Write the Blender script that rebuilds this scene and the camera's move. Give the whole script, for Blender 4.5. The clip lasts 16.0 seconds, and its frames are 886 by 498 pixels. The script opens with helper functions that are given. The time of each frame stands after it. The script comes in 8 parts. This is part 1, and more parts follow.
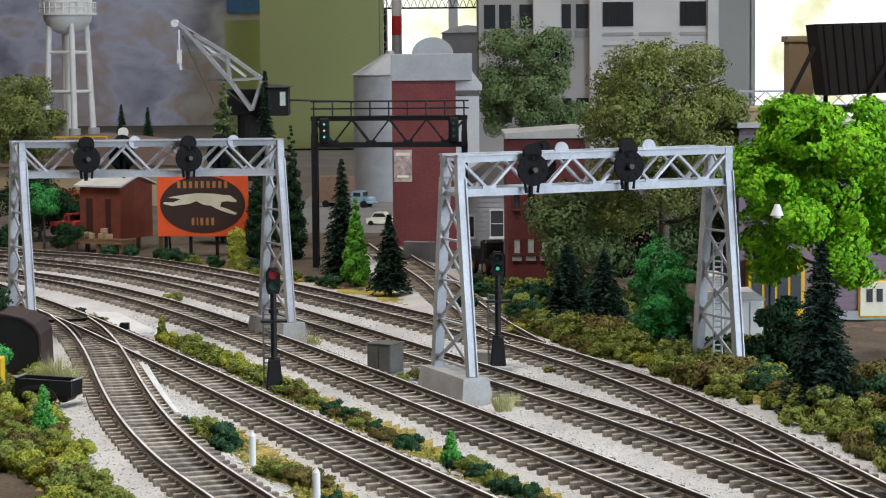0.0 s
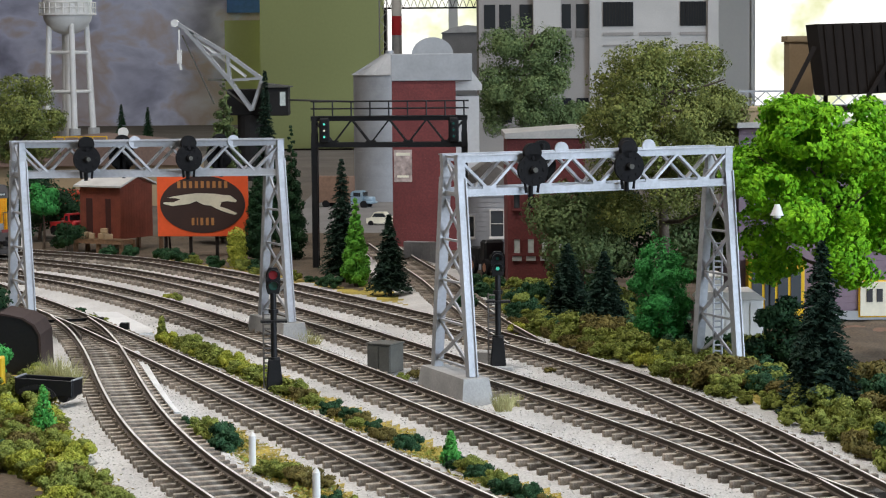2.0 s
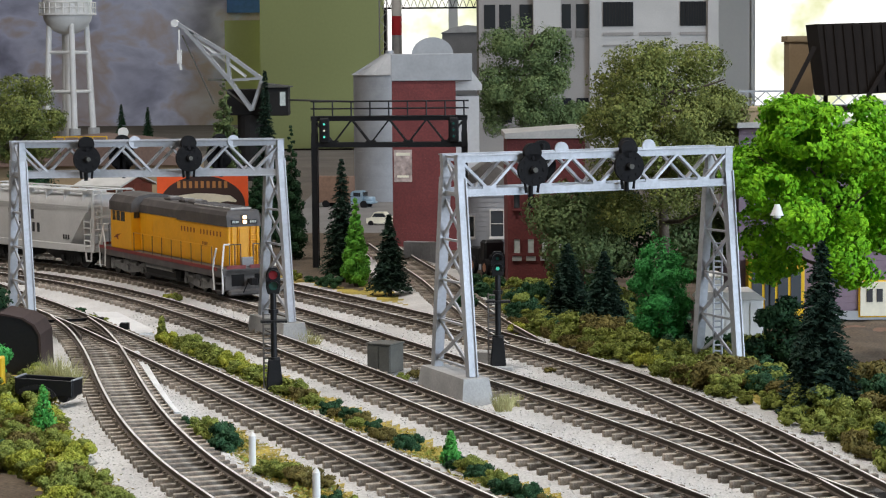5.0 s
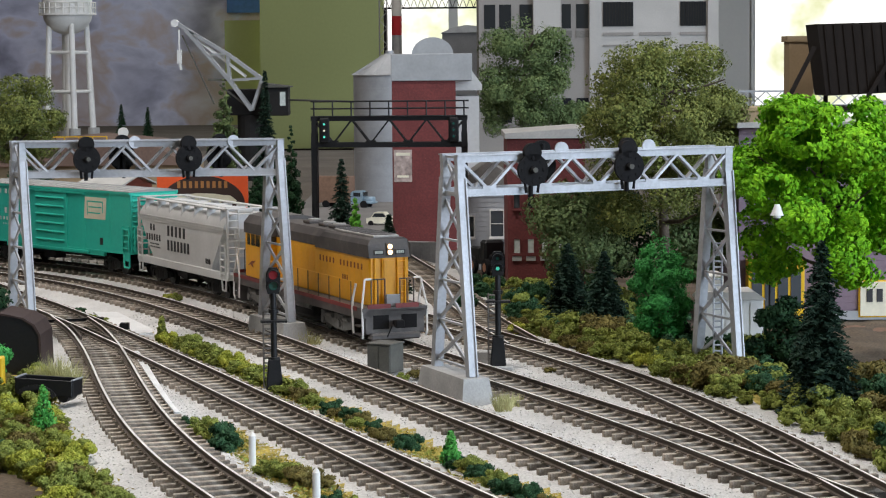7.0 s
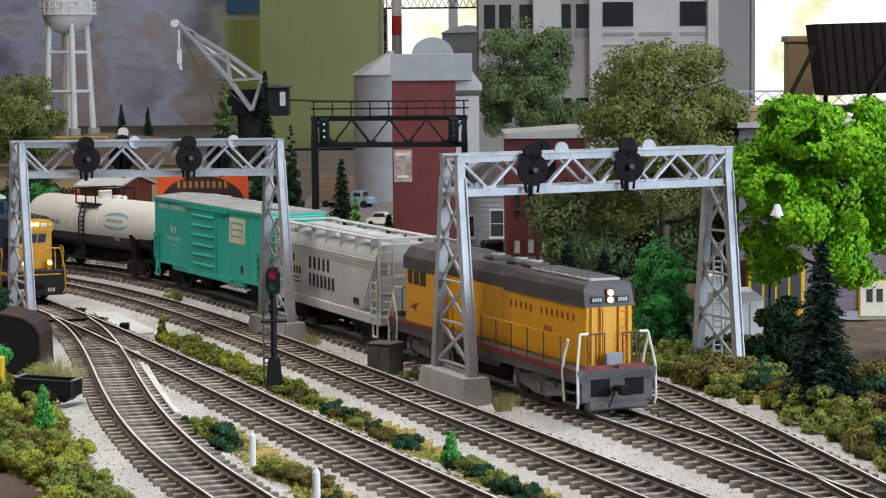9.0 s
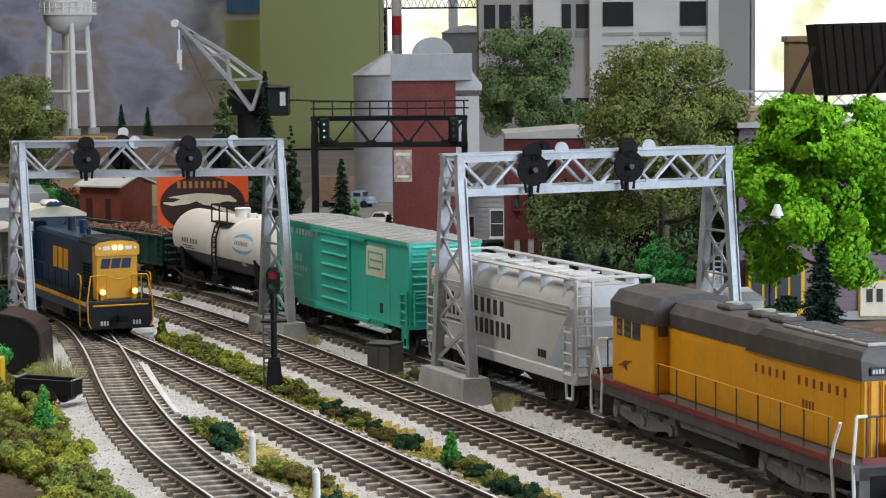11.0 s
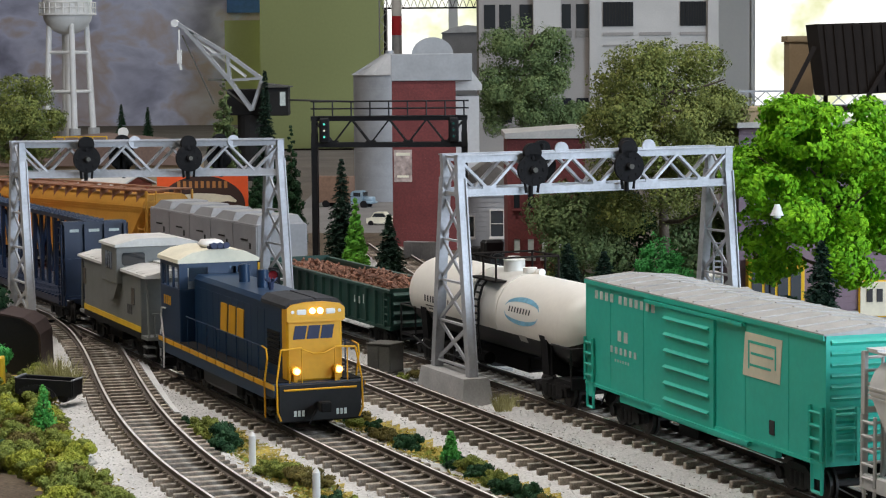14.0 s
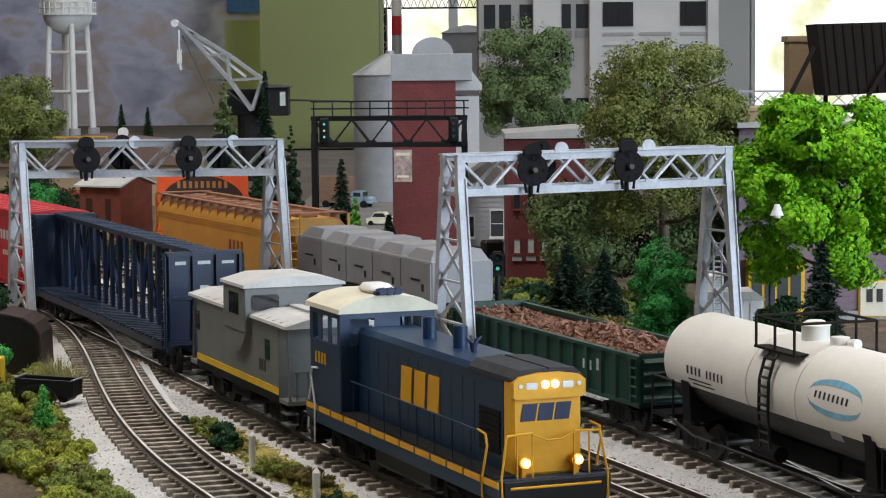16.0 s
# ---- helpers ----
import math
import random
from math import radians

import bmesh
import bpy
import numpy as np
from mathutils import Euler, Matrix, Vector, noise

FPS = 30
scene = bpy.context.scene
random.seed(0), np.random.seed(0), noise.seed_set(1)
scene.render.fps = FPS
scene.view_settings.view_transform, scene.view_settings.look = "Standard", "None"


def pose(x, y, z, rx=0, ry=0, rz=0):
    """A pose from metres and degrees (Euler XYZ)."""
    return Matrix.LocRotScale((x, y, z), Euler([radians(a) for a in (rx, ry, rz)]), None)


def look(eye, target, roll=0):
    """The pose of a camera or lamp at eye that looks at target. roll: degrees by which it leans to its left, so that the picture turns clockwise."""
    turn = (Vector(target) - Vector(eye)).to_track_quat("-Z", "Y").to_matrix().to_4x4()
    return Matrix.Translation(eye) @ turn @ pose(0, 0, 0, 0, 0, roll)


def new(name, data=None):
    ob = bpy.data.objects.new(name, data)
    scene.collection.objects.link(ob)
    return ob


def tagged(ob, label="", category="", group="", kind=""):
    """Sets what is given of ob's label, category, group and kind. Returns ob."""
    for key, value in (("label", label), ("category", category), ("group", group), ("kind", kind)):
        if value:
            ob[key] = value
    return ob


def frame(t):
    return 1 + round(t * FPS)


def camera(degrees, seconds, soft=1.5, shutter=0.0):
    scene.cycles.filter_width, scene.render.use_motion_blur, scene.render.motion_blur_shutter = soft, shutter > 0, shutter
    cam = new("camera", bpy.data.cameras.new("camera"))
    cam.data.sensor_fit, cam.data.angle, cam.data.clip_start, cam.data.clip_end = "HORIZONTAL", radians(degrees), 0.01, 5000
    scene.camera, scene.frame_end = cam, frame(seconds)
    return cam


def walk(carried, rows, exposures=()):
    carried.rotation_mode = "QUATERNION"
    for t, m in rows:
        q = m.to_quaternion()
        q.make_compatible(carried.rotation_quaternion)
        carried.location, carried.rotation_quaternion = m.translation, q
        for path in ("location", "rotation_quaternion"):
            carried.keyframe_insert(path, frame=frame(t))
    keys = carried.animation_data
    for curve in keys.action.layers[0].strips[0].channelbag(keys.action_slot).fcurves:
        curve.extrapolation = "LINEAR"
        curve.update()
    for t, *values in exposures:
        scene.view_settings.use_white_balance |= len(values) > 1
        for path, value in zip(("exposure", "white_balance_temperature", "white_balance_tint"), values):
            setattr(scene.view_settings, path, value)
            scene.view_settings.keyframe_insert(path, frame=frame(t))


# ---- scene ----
S = 0.001  # the layout is drawn in millimetres

# ---- camera: a still one on the edge of the layout ----
cam = camera(22.138, 16.0, soft=1.15)
EYE = (0.0, 0.0, 126.55 * S)
AIM = (0.0, math.cos(0.08419), 126.55 * S - math.sin(0.08419))
walk(cam, [(0.0, look(EYE, AIM, -0.508)), (16.0, look(EYE, AIM, -0.508))], exposures=[(0.0, 0.0), (16.0, 0.0)])

# ---- light: daylight through the windows, fluorescent panels overhead ----
world = bpy.data.worlds.new("world")
scene.world = world
world.use_nodes = True
wn = world.node_tree
sky = wn.nodes.new("ShaderNodeTexSky")
sky.sky_type, sky.sun_disc, sky.sun_elevation, sky.sun_rotation = "NISHITA", False, radians(40), radians(60)
wn.links.new(sky.outputs[0], wn.nodes["Background"].inputs[0])
wn.nodes["Background"].inputs[1].default_value = 0.1


def area_lamp(name, m, sx, sy, power, color):
    d = bpy.data.lights.new(name, "AREA")
    d.shape, d.size, d.size_y, d.energy, d.color = "RECTANGLE", sx, sy, power, color
    ob = new(name, d)
    ob.matrix_world = m
    return ob


# side window (cool daylight), rear window, ceiling panels
area_lamp("window_daylight_side", look((2.4, -0.95, 0.75), (0.0, 0.85, 0.0)), 1.7, 1.3, 105, (0.70, 0.83, 1.0))
area_lamp("window_daylight_rear", look((1.3, 5.7, 0.7), (0.0, 0.9, 0.0)), 2.2, 1.2, 20, (0.92, 0.96, 1.0))
for lx, ly in ((-0.7, 0.7), (0.7, 0.7), (-0.7, 2.6), (0.7, 2.6)):
    area_lamp("ceiling_panel_light", pose(lx, ly, 1.565), 1.15, 0.5, (22 if lx < 0 else 8) if ly < 1 else 5.5, (1.0, 0.945, 0.915))


# ---- materials ----
def mat(name, col, rough=0.6, metal=0.0, grain=2.0, amp=0.18, patch=25.0, patch_amp=0.2, bump=0.15, dirt=None, island=0.0, rand=0.0, spec=0.5, emit=0.0):
    """A two-scale procedural surface: grain and patches in millimetres, an optional dirt colour, per-piece variation."""
    m = bpy.data.materials.new(name)
    m.use_nodes = True
    nt = m.node_tree
    n, l = nt.nodes, nt.links
    b = n["Principled BSDF"]
    b.inputs["Roughness"].default_value, b.inputs["Metallic"].default_value = rough, metal
    b.inputs["Specular IOR Level"].default_value = spec
    tc = n.new("ShaderNodeTexCoord")

    def noise_node(size, detail):
        t = n.new("ShaderNodeTexNoise")
        t.inputs["Scale"].default_value, t.inputs["Detail"].default_value = 1000.0 / size, detail
        l.new(tc.outputs["Object"], t.inputs["Vector"])
        return t

    def scaled(sock, lo, hi):
        r = n.new("ShaderNodeMapRange")
        r.inputs["From Min"].default_value, r.inputs["From Max"].default_value = 0.25, 0.75
        r.inputs["To Min"].default_value, r.inputs["To Max"].default_value = lo, hi
        l.new(sock, r.inputs["Value"])
        return r.outputs[0]

    fine, wide = noise_node(grain, 3.0), noise_node(patch, 2.0)
    k = n.new("ShaderNodeMath")
    k.operation = "MULTIPLY"
    l.new(scaled(fine.outputs[0], 1 - amp, 1 + amp), k.inputs[0])
    l.new(scaled(wide.outputs[0], 1 - patch_amp, 1 + patch_amp), k.inputs[1])
    val = k.outputs[0]
    for on, node, out in ((island, "ShaderNodeNewGeometry", "Random Per Island"), (rand, "ShaderNodeObjectInfo", "Random")):
        if on:
            g = n.new(node)
            r = n.new("ShaderNodeMapRange")
            r.inputs["To Min"].default_value, r.inputs["To Max"].default_value = 1 - on, 1 + on
            l.new(g.outputs[out], r.inputs["Value"])
            k2 = n.new("ShaderNodeMath")
            k2.operation = "MULTIPLY"
            l.new(val, k2.inputs[0]), l.new(r.outputs[0], k2.inputs[1])
            val = k2.outputs[0]
    base = n.new("ShaderNodeVectorMath")
    base.operation = "SCALE"
    base.inputs[0].default_value = col
    l.new(val, base.inputs["Scale"])
    out = base.outputs[0]
    if dirt:
        mx = n.new("ShaderNodeMix")
        mx.data_type = "RGBA"
        t = noise_node(patch * 0.5, 5.0)
        l.new(scaled(t.outputs[0], -0.35, dirt[3]), mx.inputs["Factor"])
        mx.clamp_factor = True
        l.new(out, mx.inputs["A"])
        mx.inputs["B"].default_value = (*dirt[:3], 1)
        out = mx.outputs["Result"]
    l.new(out, b.inputs["Base Color"])
    if bump:
        bp = n.new("ShaderNodeBump")
        bp.inputs["Strength"].default_value, bp.inputs["Distance"].default_value = bump, grain * 0.3 * S
        l.new(fine.outputs[0], bp.inputs["Height"])
        l.new(bp.outputs[0], b.inputs["Normal"])
    if emit:
        l.new(out, b.inputs["Emission Color"])
        b.inputs["Emission Strength"].default_value = emit
    return m


def glow(name, col, strength):
    m = bpy.data.materials.new(name)
    m.use_nodes = True
    b = m.node_tree.nodes["Principled BSDF"]
    b.inputs["Base Color"].default_value = (*col, 1)
    b.inputs["Emission Color"].default_value, b.inputs["Emission Strength"].default_value = (*col, 1), strength
    return m


def glass(name, col, rough=0.05):
    m = bpy.data.materials.new(name)
    m.use_nodes = True
    b = m.node_tree.nodes["Principled BSDF"]
    b.inputs["Base Color"].default_value = (*col, 1)
    b.inputs["Roughness"].default_value = rough
    b.inputs["Specular IOR Level"].default_value = 0.8
    return m


def foliage(name, a, b, rough=0.75):
    """Leaf colour that runs from a to b, leaf by leaf."""
    m = bpy.data.materials.new(name)
    m.use_nodes = True
    nt = m.node_tree
    n, l = nt.nodes, nt.links
    p = n["Principled BSDF"]
    p.inputs["Roughness"].default_value = rough
    p.inputs["Specular IOR Level"].default_value = 0.25
    g = n.new("ShaderNodeNewGeometry")
    tc = n.new("ShaderNodeTexCoord")
    t = n.new("ShaderNodeTexNoise")
    t.inputs["Scale"].default_value, t.inputs["Detail"].default_value = 130, 3
    l.new(tc.outputs["Object"], t.inputs["Vector"])
    av = n.new("ShaderNodeMath")
    av.operation = "MULTIPLY_ADD"
    av.inputs[1].default_value = 0.34
    l.new(g.outputs["Random Per Island"], av.inputs[0]), l.new(t.outputs[0], av.inputs[2])
    r = n.new("ShaderNodeMapRange")
    r.inputs["From Min"].default_value, r.inputs["From Max"].default_value = 0.34, 0.92
    l.new(av.outputs[0], r.inputs["Value"])
    mx = n.new("ShaderNodeMix")
    mx.data_type = "RGBA"
    mx.inputs["A"].default_value, mx.inputs["B"].default_value = (*a, 1), (*b, 1)
    l.new(r.outputs[0], mx.inputs["Factor"])
    l.new(mx.outputs["Result"], p.inputs["Base Color"])
    return m


BALLAST = mat("ballast_stone", (0.60, 0.59, 0.57), 0.95, grain=0.8, amp=0.22, patch=26, patch_amp=0.16, bump=0.7, dirt=(0.34, 0.31, 0.27, 0.3))
GRAVEL = mat("gravel_grains", (0.60, 0.59, 0.57), 0.95, grain=0.8, amp=0.1, island=0.13, bump=0.2)
PLASTER = mat("white_plaster", (0.74, 0.74, 0.73), 0.95, grain=1.2, amp=0.08, patch=14, patch_amp=0.1, bump=0.5)
BEDDARK = mat("dark_track_bed", (0.028, 0.023, 0.019), 0.95, grain=0.9, amp=0.35, patch=20, patch_amp=0.25, bump=0.9)
EARTH = mat("brown_earth", (0.11, 0.083, 0.056), 0.98, grain=1.2, amp=0.4, patch=22, patch_amp=0.25, bump=0.9)
TURF = mat("yellow_turf", (0.47, 0.36, 0.075), 0.98, grain=0.9, amp=0.4, patch=9, patch_amp=0.35, bump=1.0, dirt=(0.12, 0.14, 0.03, 0.8))
TABLE = mat("layout_ground", (0.12, 0.10, 0.078), 0.98, grain=2.0, amp=0.3, patch=60, patch_amp=0.25, bump=0.5)
TIE = mat("weathered_tie", (0.30, 0.25, 0.20), 0.85, grain=0.7, amp=0.35, patch=6, patch_amp=0.3, bump=0.5, rand=0.45, spec=0.25, dirt=(0.66, 0.61, 0.53, 0.6))
RAIL = mat("weathered_rail", (0.095, 0.074, 0.058), 0.65, 0.2, grain=1.0, amp=0.25, patch=30, patch_amp=0.2, bump=0.2)
RAILTOP = mat("polished_rail_head", (0.88, 0.86, 0.82), 0.45, 0.5, grain=3, amp=0.1, patch=60, patch_amp=0.2, bump=0.0)
STEEL = mat("silver_painted_steel", (0.44, 0.45, 0.475), 0.5, 0.15, grain=1.5, amp=0.1, patch=16, patch_amp=0.18, bump=0.1, dirt=(0.17, 0.16, 0.14, 0.38))
BLACK = mat("black_paint", (0.008, 0.008, 0.009), 0.5, grain=1.0, amp=0.2, patch=10, patch_amp=0.2, bump=0.1, spec=0.35)
FLATBLACK = mat("matt_black", (0.011, 0.0105, 0.011), 0.85, grain=0.8, amp=0.25, patch=12, patch_amp=0.25, bump=0.2, spec=0.2)
CONCRETE = mat("cast_concrete", (0.40, 0.395, 0.38), 0.9, grain=0.8, amp=0.12, patch=8, patch_amp=0.15, bump=0.35)
RELAY = mat("grey_relay_paint", (0.10, 0.098, 0.085), 0.8, grain=0.8, amp=0.15, patch=7, patch_amp=0.15, bump=0.2)
UPYEL = mat("armour_yellow_paint", (0.80, 0.37, 0.008), 0.42, grain=2, amp=0.05, patch=14, patch_amp=0.08, bump=0.05, dirt=(0.36, 0.17, 0.02, 0.2))
UPGREY = mat("harbour_grey_paint", (0.078, 0.069, 0.065), 0.55, grain=1.5, amp=0.12, patch=14, patch_amp=0.18, bump=0.08, dirt=(0.22, 0.195, 0.17, 0.32))
UPRED = mat("red_stripe", (0.20, 0.028, 0.026), 0.55, bump=0.05)
UNDER = mat("underframe_black", (0.016, 0.015, 0.0145), 0.8, grain=1, amp=0.25, patch=6, patch_amp=0.25, bump=0.25, spec=0.3)
TRUCKG = mat("truck_grey", (0.20, 0.195, 0.19), 0.65, grain=1, amp=0.2, patch=6, patch_amp=0.2, bump=0.2)
WHITE = mat("white_paint", (0.78, 0.77, 0.74), 0.45, grain=2, amp=0.04, patch=18, patch_amp=0.06, bump=0.04)
TANKWH = mat("tank_white", (0.80, 0.77, 0.70), 0.40, grain=2, amp=0.03, patch=30, patch_amp=0.06, bump=0.03)
HOPGREY = mat("hopper_light_grey", (0.58, 0.575, 0.56), 0.5, grain=1.5, amp=0.05, patch=22, patch_amp=0.1, bump=0.06, dirt=(0.42, 0.39, 0.36, 0.2))
JADE = mat("jade_green_paint", (0.035, 0.51, 0.39), 0.38, grain=2, amp=0.05, patch=20, patch_amp=0.08, bump=0.05)
ROOFGREY = mat("galvanised_roof", (0.40, 0.385, 0.365), 0.5, 0.2, grain=1.5, amp=0.1, patch=14, patch_amp=0.15, bump=0.1)
GONGREEN = mat("dark_green_gondola", (0.012, 0.055, 0.042), 0.5, grain=1.5, amp=0.12, patch=14, patch_amp=0.2, bump=0.1)
COILGREY = mat("grey_hood", (0.26, 0.26, 0.265), 0.5, grain=1.5, amp=0.06, patch=20, patch_amp=0.12, bump=0.06)
YELLOW = mat("safety_yellow", (0.75, 0.46, 0.015), 0.5, grain=2, amp=0.08, patch=10, patch_amp=0.1, bump=0.05)
OCHRE = mat("ochre_hopper", (0.54, 0.265, 0.04), 0.5, grain=1.5, amp=0.07, patch=20, patch_amp=0.12, bump=0.08)
RUSTOX = mat("red_oxide_hatch", (0.26, 0.115, 0.06), 0.7, grain=1, amp=0.15, patch=8, patch_amp=0.2, bump=0.1)
CSXBLUE = mat("dark_blue_paint", (0.007, 0.030, 0.075), 0.40, grain=2, amp=0.08, patch=16, patch_amp=0.12, bump=0.05)
CSXGOLD = mat("gold_paint", (0.72, 0.36, 0.012), 0.45, grain=2, amp=0.05, patch=12, patch_amp=0.08, bump=0.04)
CABGREY = mat("caboose_grey", (0.165, 0.17, 0.16), 0.55, grain=1.5, amp=0.07, patch=14, patch_amp=0.12, bump=0.07)
CABROOF = mat("pale_roof", (0.56, 0.55, 0.52), 0.55, grain=1.5, amp=0.07, patch=12, patch_amp=0.12, bump=0.07)
BEAMBLUE = mat("centre_beam_blue", (0.004, 0.014, 0.042), 0.38, grain=1.5, amp=0.1, patch=14, patch_amp=0.2, bump=0.07)
REDCAR = mat("bright_red_paint", (0.50, 0.018, 0.025), 0.45, grain=2, amp=0.05, patch=14, patch_amp=0.1, bump=0.05)
WHEEL = mat("dark_wheel", (0.030, 0.027, 0.025), 0.5, 0.5, grain=1, amp=0.2, bump=0.1)
WALLTAN = mat("tan_room_wall", (0.34, 0.315, 0.27), 0.9, grain=6, amp=0.03, patch=300, patch_amp=0.05, bump=0.05)
SCRAP = mat("rusty_scrap", (0.23, 0.115, 0.075), 0.85, 0.1, grain=1, amp=0.3, patch=6, patch_amp=0.3, bump=0.3, island=0.55)
INK = mat("dark_lettering", (0.03, 0.03, 0.032), 0.6, bump=0)
PALEINK = mat("pale_lettering", (0.55, 0.60, 0.56), 0.6, bump=0)
RUSTINK = mat("red_brown_lettering", (0.22, 0.05, 0.02), 0.6, bump=0)
NAVYINK = mat("navy_lettering", (0.02, 0.03, 0.08), 0.6, bump=0)
BLUEINK = mat("sky_blue_swoosh", (0.20, 0.46, 0.62), 0.5, bump=0)
DARKGLASS = glass("dark_window_glass", (0.02, 0.024, 0.028))
CLEAR = glass("clear_cab_glass", (0.9, 0.93, 0.95), 0.02)
CLEAR.node_tree.nodes["Principled BSDF"].inputs["Transmission Weight"].default_value = 1.0
CLEAR.node_tree.nodes["Principled BSDF"].inputs["IOR"].default_value = 1.05
PANEGLASS = glass("grey_window_glass", (0.07, 0.08, 0.09))
HEADLAMP = glow("lit_headlamp", (1.0, 0.66, 0.34), 5.0)
DITCH = glow("lit_ditch_lamp", (1.0, 0.45, 0.10), 4.0)
BULB = glow("lit_bulb", (1.0, 0.80, 0.45), 9.0)
REDLAMP = glow("red_signal_lens", (0.22, 0.012, 0.02), 0.2)
GREENLAMP = glow("green_signal_lens", (0.08, 0.60, 0.45), 0.5)
DIMGREEN = mat("unlit_green_lens", (0.02, 0.10, 0.08), 0.2, bump=0)
ORANGE = mat("orange_sign_paint", (0.85, 0.11, 0.025), 0.6, grain=2, amp=0.05, patch=14, patch_amp=0.06, bump=0.03)
SIGNDARK = mat("sign_dark_brown", (0.045, 0.022, 0.018), 0.6, grain=2, amp=0.08, bump=0.03)
CREAM = mat("sign_cream", (0.72, 0.67, 0.52), 0.6, grain=2, amp=0.06, bump=0.03)
SIGNTAN = mat("sign_tan", (0.42, 0.19, 0.06), 0.6, grain=2, amp=0.06, bump=0.03)
WOOD = mat("weathered_planks", (0.21, 0.125, 0.07), 0.85, grain=1.2, amp=0.3, patch=8, patch_amp=0.25, bump=0.4, rand=0.2)
SHEDRED = mat("barn_red_boards", (0.19, 0.046, 0.025), 0.8, grain=1.2, amp=0.15, patch=10, patch_amp=0.2, bump=0.3, rand=0.05)
BRICK = mat("dark_red_brick", (0.14, 0.030, 0.028), 0.85, grain=1.4, amp=0.2, patch=14, patch_amp=0.15, bump=0.4)
SILVER = mat("galvanised_sheet", (0.40, 0.41, 0.42), 0.45, 0.35, grain=2, amp=0.06, patch=16, patch_amp=0.12, bump=0.05)
SILO = mat("silo_sheet", (0.36, 0.37, 0.385), 0.5, 0.3, grain=2, amp=0.06, patch=18, patch_amp=0.14, bump=0.06)
STUCCO = mat("grey_stucco", (0.33, 0.31, 0.29), 0.85, grain=2, amp=0.06, patch=60, patch_amp=0.10, bump=0.1)
PALESTUC = mat("pale_pilaster", (0.53, 0.515, 0.49), 0.85, grain=2, amp=0.05, patch=50, patch_amp=0.10, bump=0.1)
SIDING = mat("grey_siding", (0.45, 0.46, 0.48), 0.8, grain=2, amp=0.06, patch=14, patch_amp=0.08, bump=0.1)
PURPLE = mat("mauve_siding", (0.215, 0.155, 0.19), 0.75, grain=2, amp=0.08, patch=20, patch_amp=0.1, bump=0.15)
OLIVEWALL = mat("olive_green_wall", (0.42, 0.46, 0.19), 0.85, grain=6, amp=0.03, patch=300, patch_amp=0.05, bump=0.05)
ROOMWHITE = mat("white_wall_paint", (0.72, 0.71, 0.69), 0.85, grain=6, amp=0.02, patch=300, patch_amp=0.04, bump=0.05)
CARPET = mat("room_carpet", (0.18, 0.17, 0.16), 0.95, grain=8, amp=0.2, patch=300, patch_amp=0.1, bump=0.2)
COALBROWN = mat("dark_brown_timber", (0.013, 0.009, 0.007), 0.85, grain=2, amp=0.2, patch=14, patch_amp=0.2, bump=0.2, spec=0.25)
TAN = mat("tan_card", (0.36, 0.26, 0.15), 0.8, grain=2, amp=0.08, patch=20, patch_amp=0.1, bump=0.1)
BARK = mat("tree_bark", (0.10, 0.075, 0.055), 0.9, grain=1.2, amp=0.3, patch=7, patch_amp=0.2, bump=0.6)
TRUCKBLUE = mat("pale_blue_paint", (0.22, 0.30, 0.36), 0.4, bump=0.03)
CHROME = mat("bare_metal", (0.6, 0.6, 0.6), 0.3, 0.8, bump=0.05)
ROAD = mat("grey_road", (0.20, 0.19, 0.18), 0.9, grain=1.4, amp=0.15, patch=30, patch_amp=0.15, bump=0.3)
DOCK = mat("pale_dock", (0.33, 0.33, 0.34), 0.85, grain=1.2, amp=0.1, patch=10, patch_amp=0.12, bump=0.2)
LIMELEAF = foliage("bright_green_leaves", (0.06, 0.25, 0.004), (0.26, 0.56, 0.012))
LIMECONE = foliage("light_green_needles", (0.05, 0.22, 0.02), (0.18, 0.46, 0.05))
EMERALD = foliage("emerald_leaves", (0.025, 0.16, 0.035), (0.07, 0.36, 0.08))
FIRGREEN = foliage("fresh_green_needles", (0.03, 0.22, 0.04), (0.14, 0.48, 0.09))
DARKLEAF = foliage("dark_green_leaves", (0.006, 0.024, 0.010), (0.022, 0.066, 0.022))
SPRUCE = foliage("dark_spruce_needles", (0.007, 0.020, 0.013), (0.028, 0.062, 0.038))
OLIVE = foliage("olive_leaves", (0.040, 0.065, 0.014), (0.25, 0.275, 0.07))
SAGE = foliage("sage_leaves", (0.045, 0.085, 0.03), (0.18, 0.24, 0.09))
BUSHOL = foliage("olive_turf_clump", (0.075, 0.105, 0.017), (0.34, 0.38, 0.08))
BUSHBR = foliage("brown_turf_clump", (0.075, 0.062, 0.016), (0.22, 0.18, 0.05))
BUSHYEL = foliage("yellow_turf_clump", (0.20, 0.24, 0.02), (0.46, 0.47, 0.07))
BUSHDK = foliage("blue_green_turf_clump", (0.012, 0.045, 0.018), (0.05, 0.13, 0.055))
STRAW = foliage("dry_grass", (0.24, 0.22, 0.08), (0.62, 0.60, 0.30))


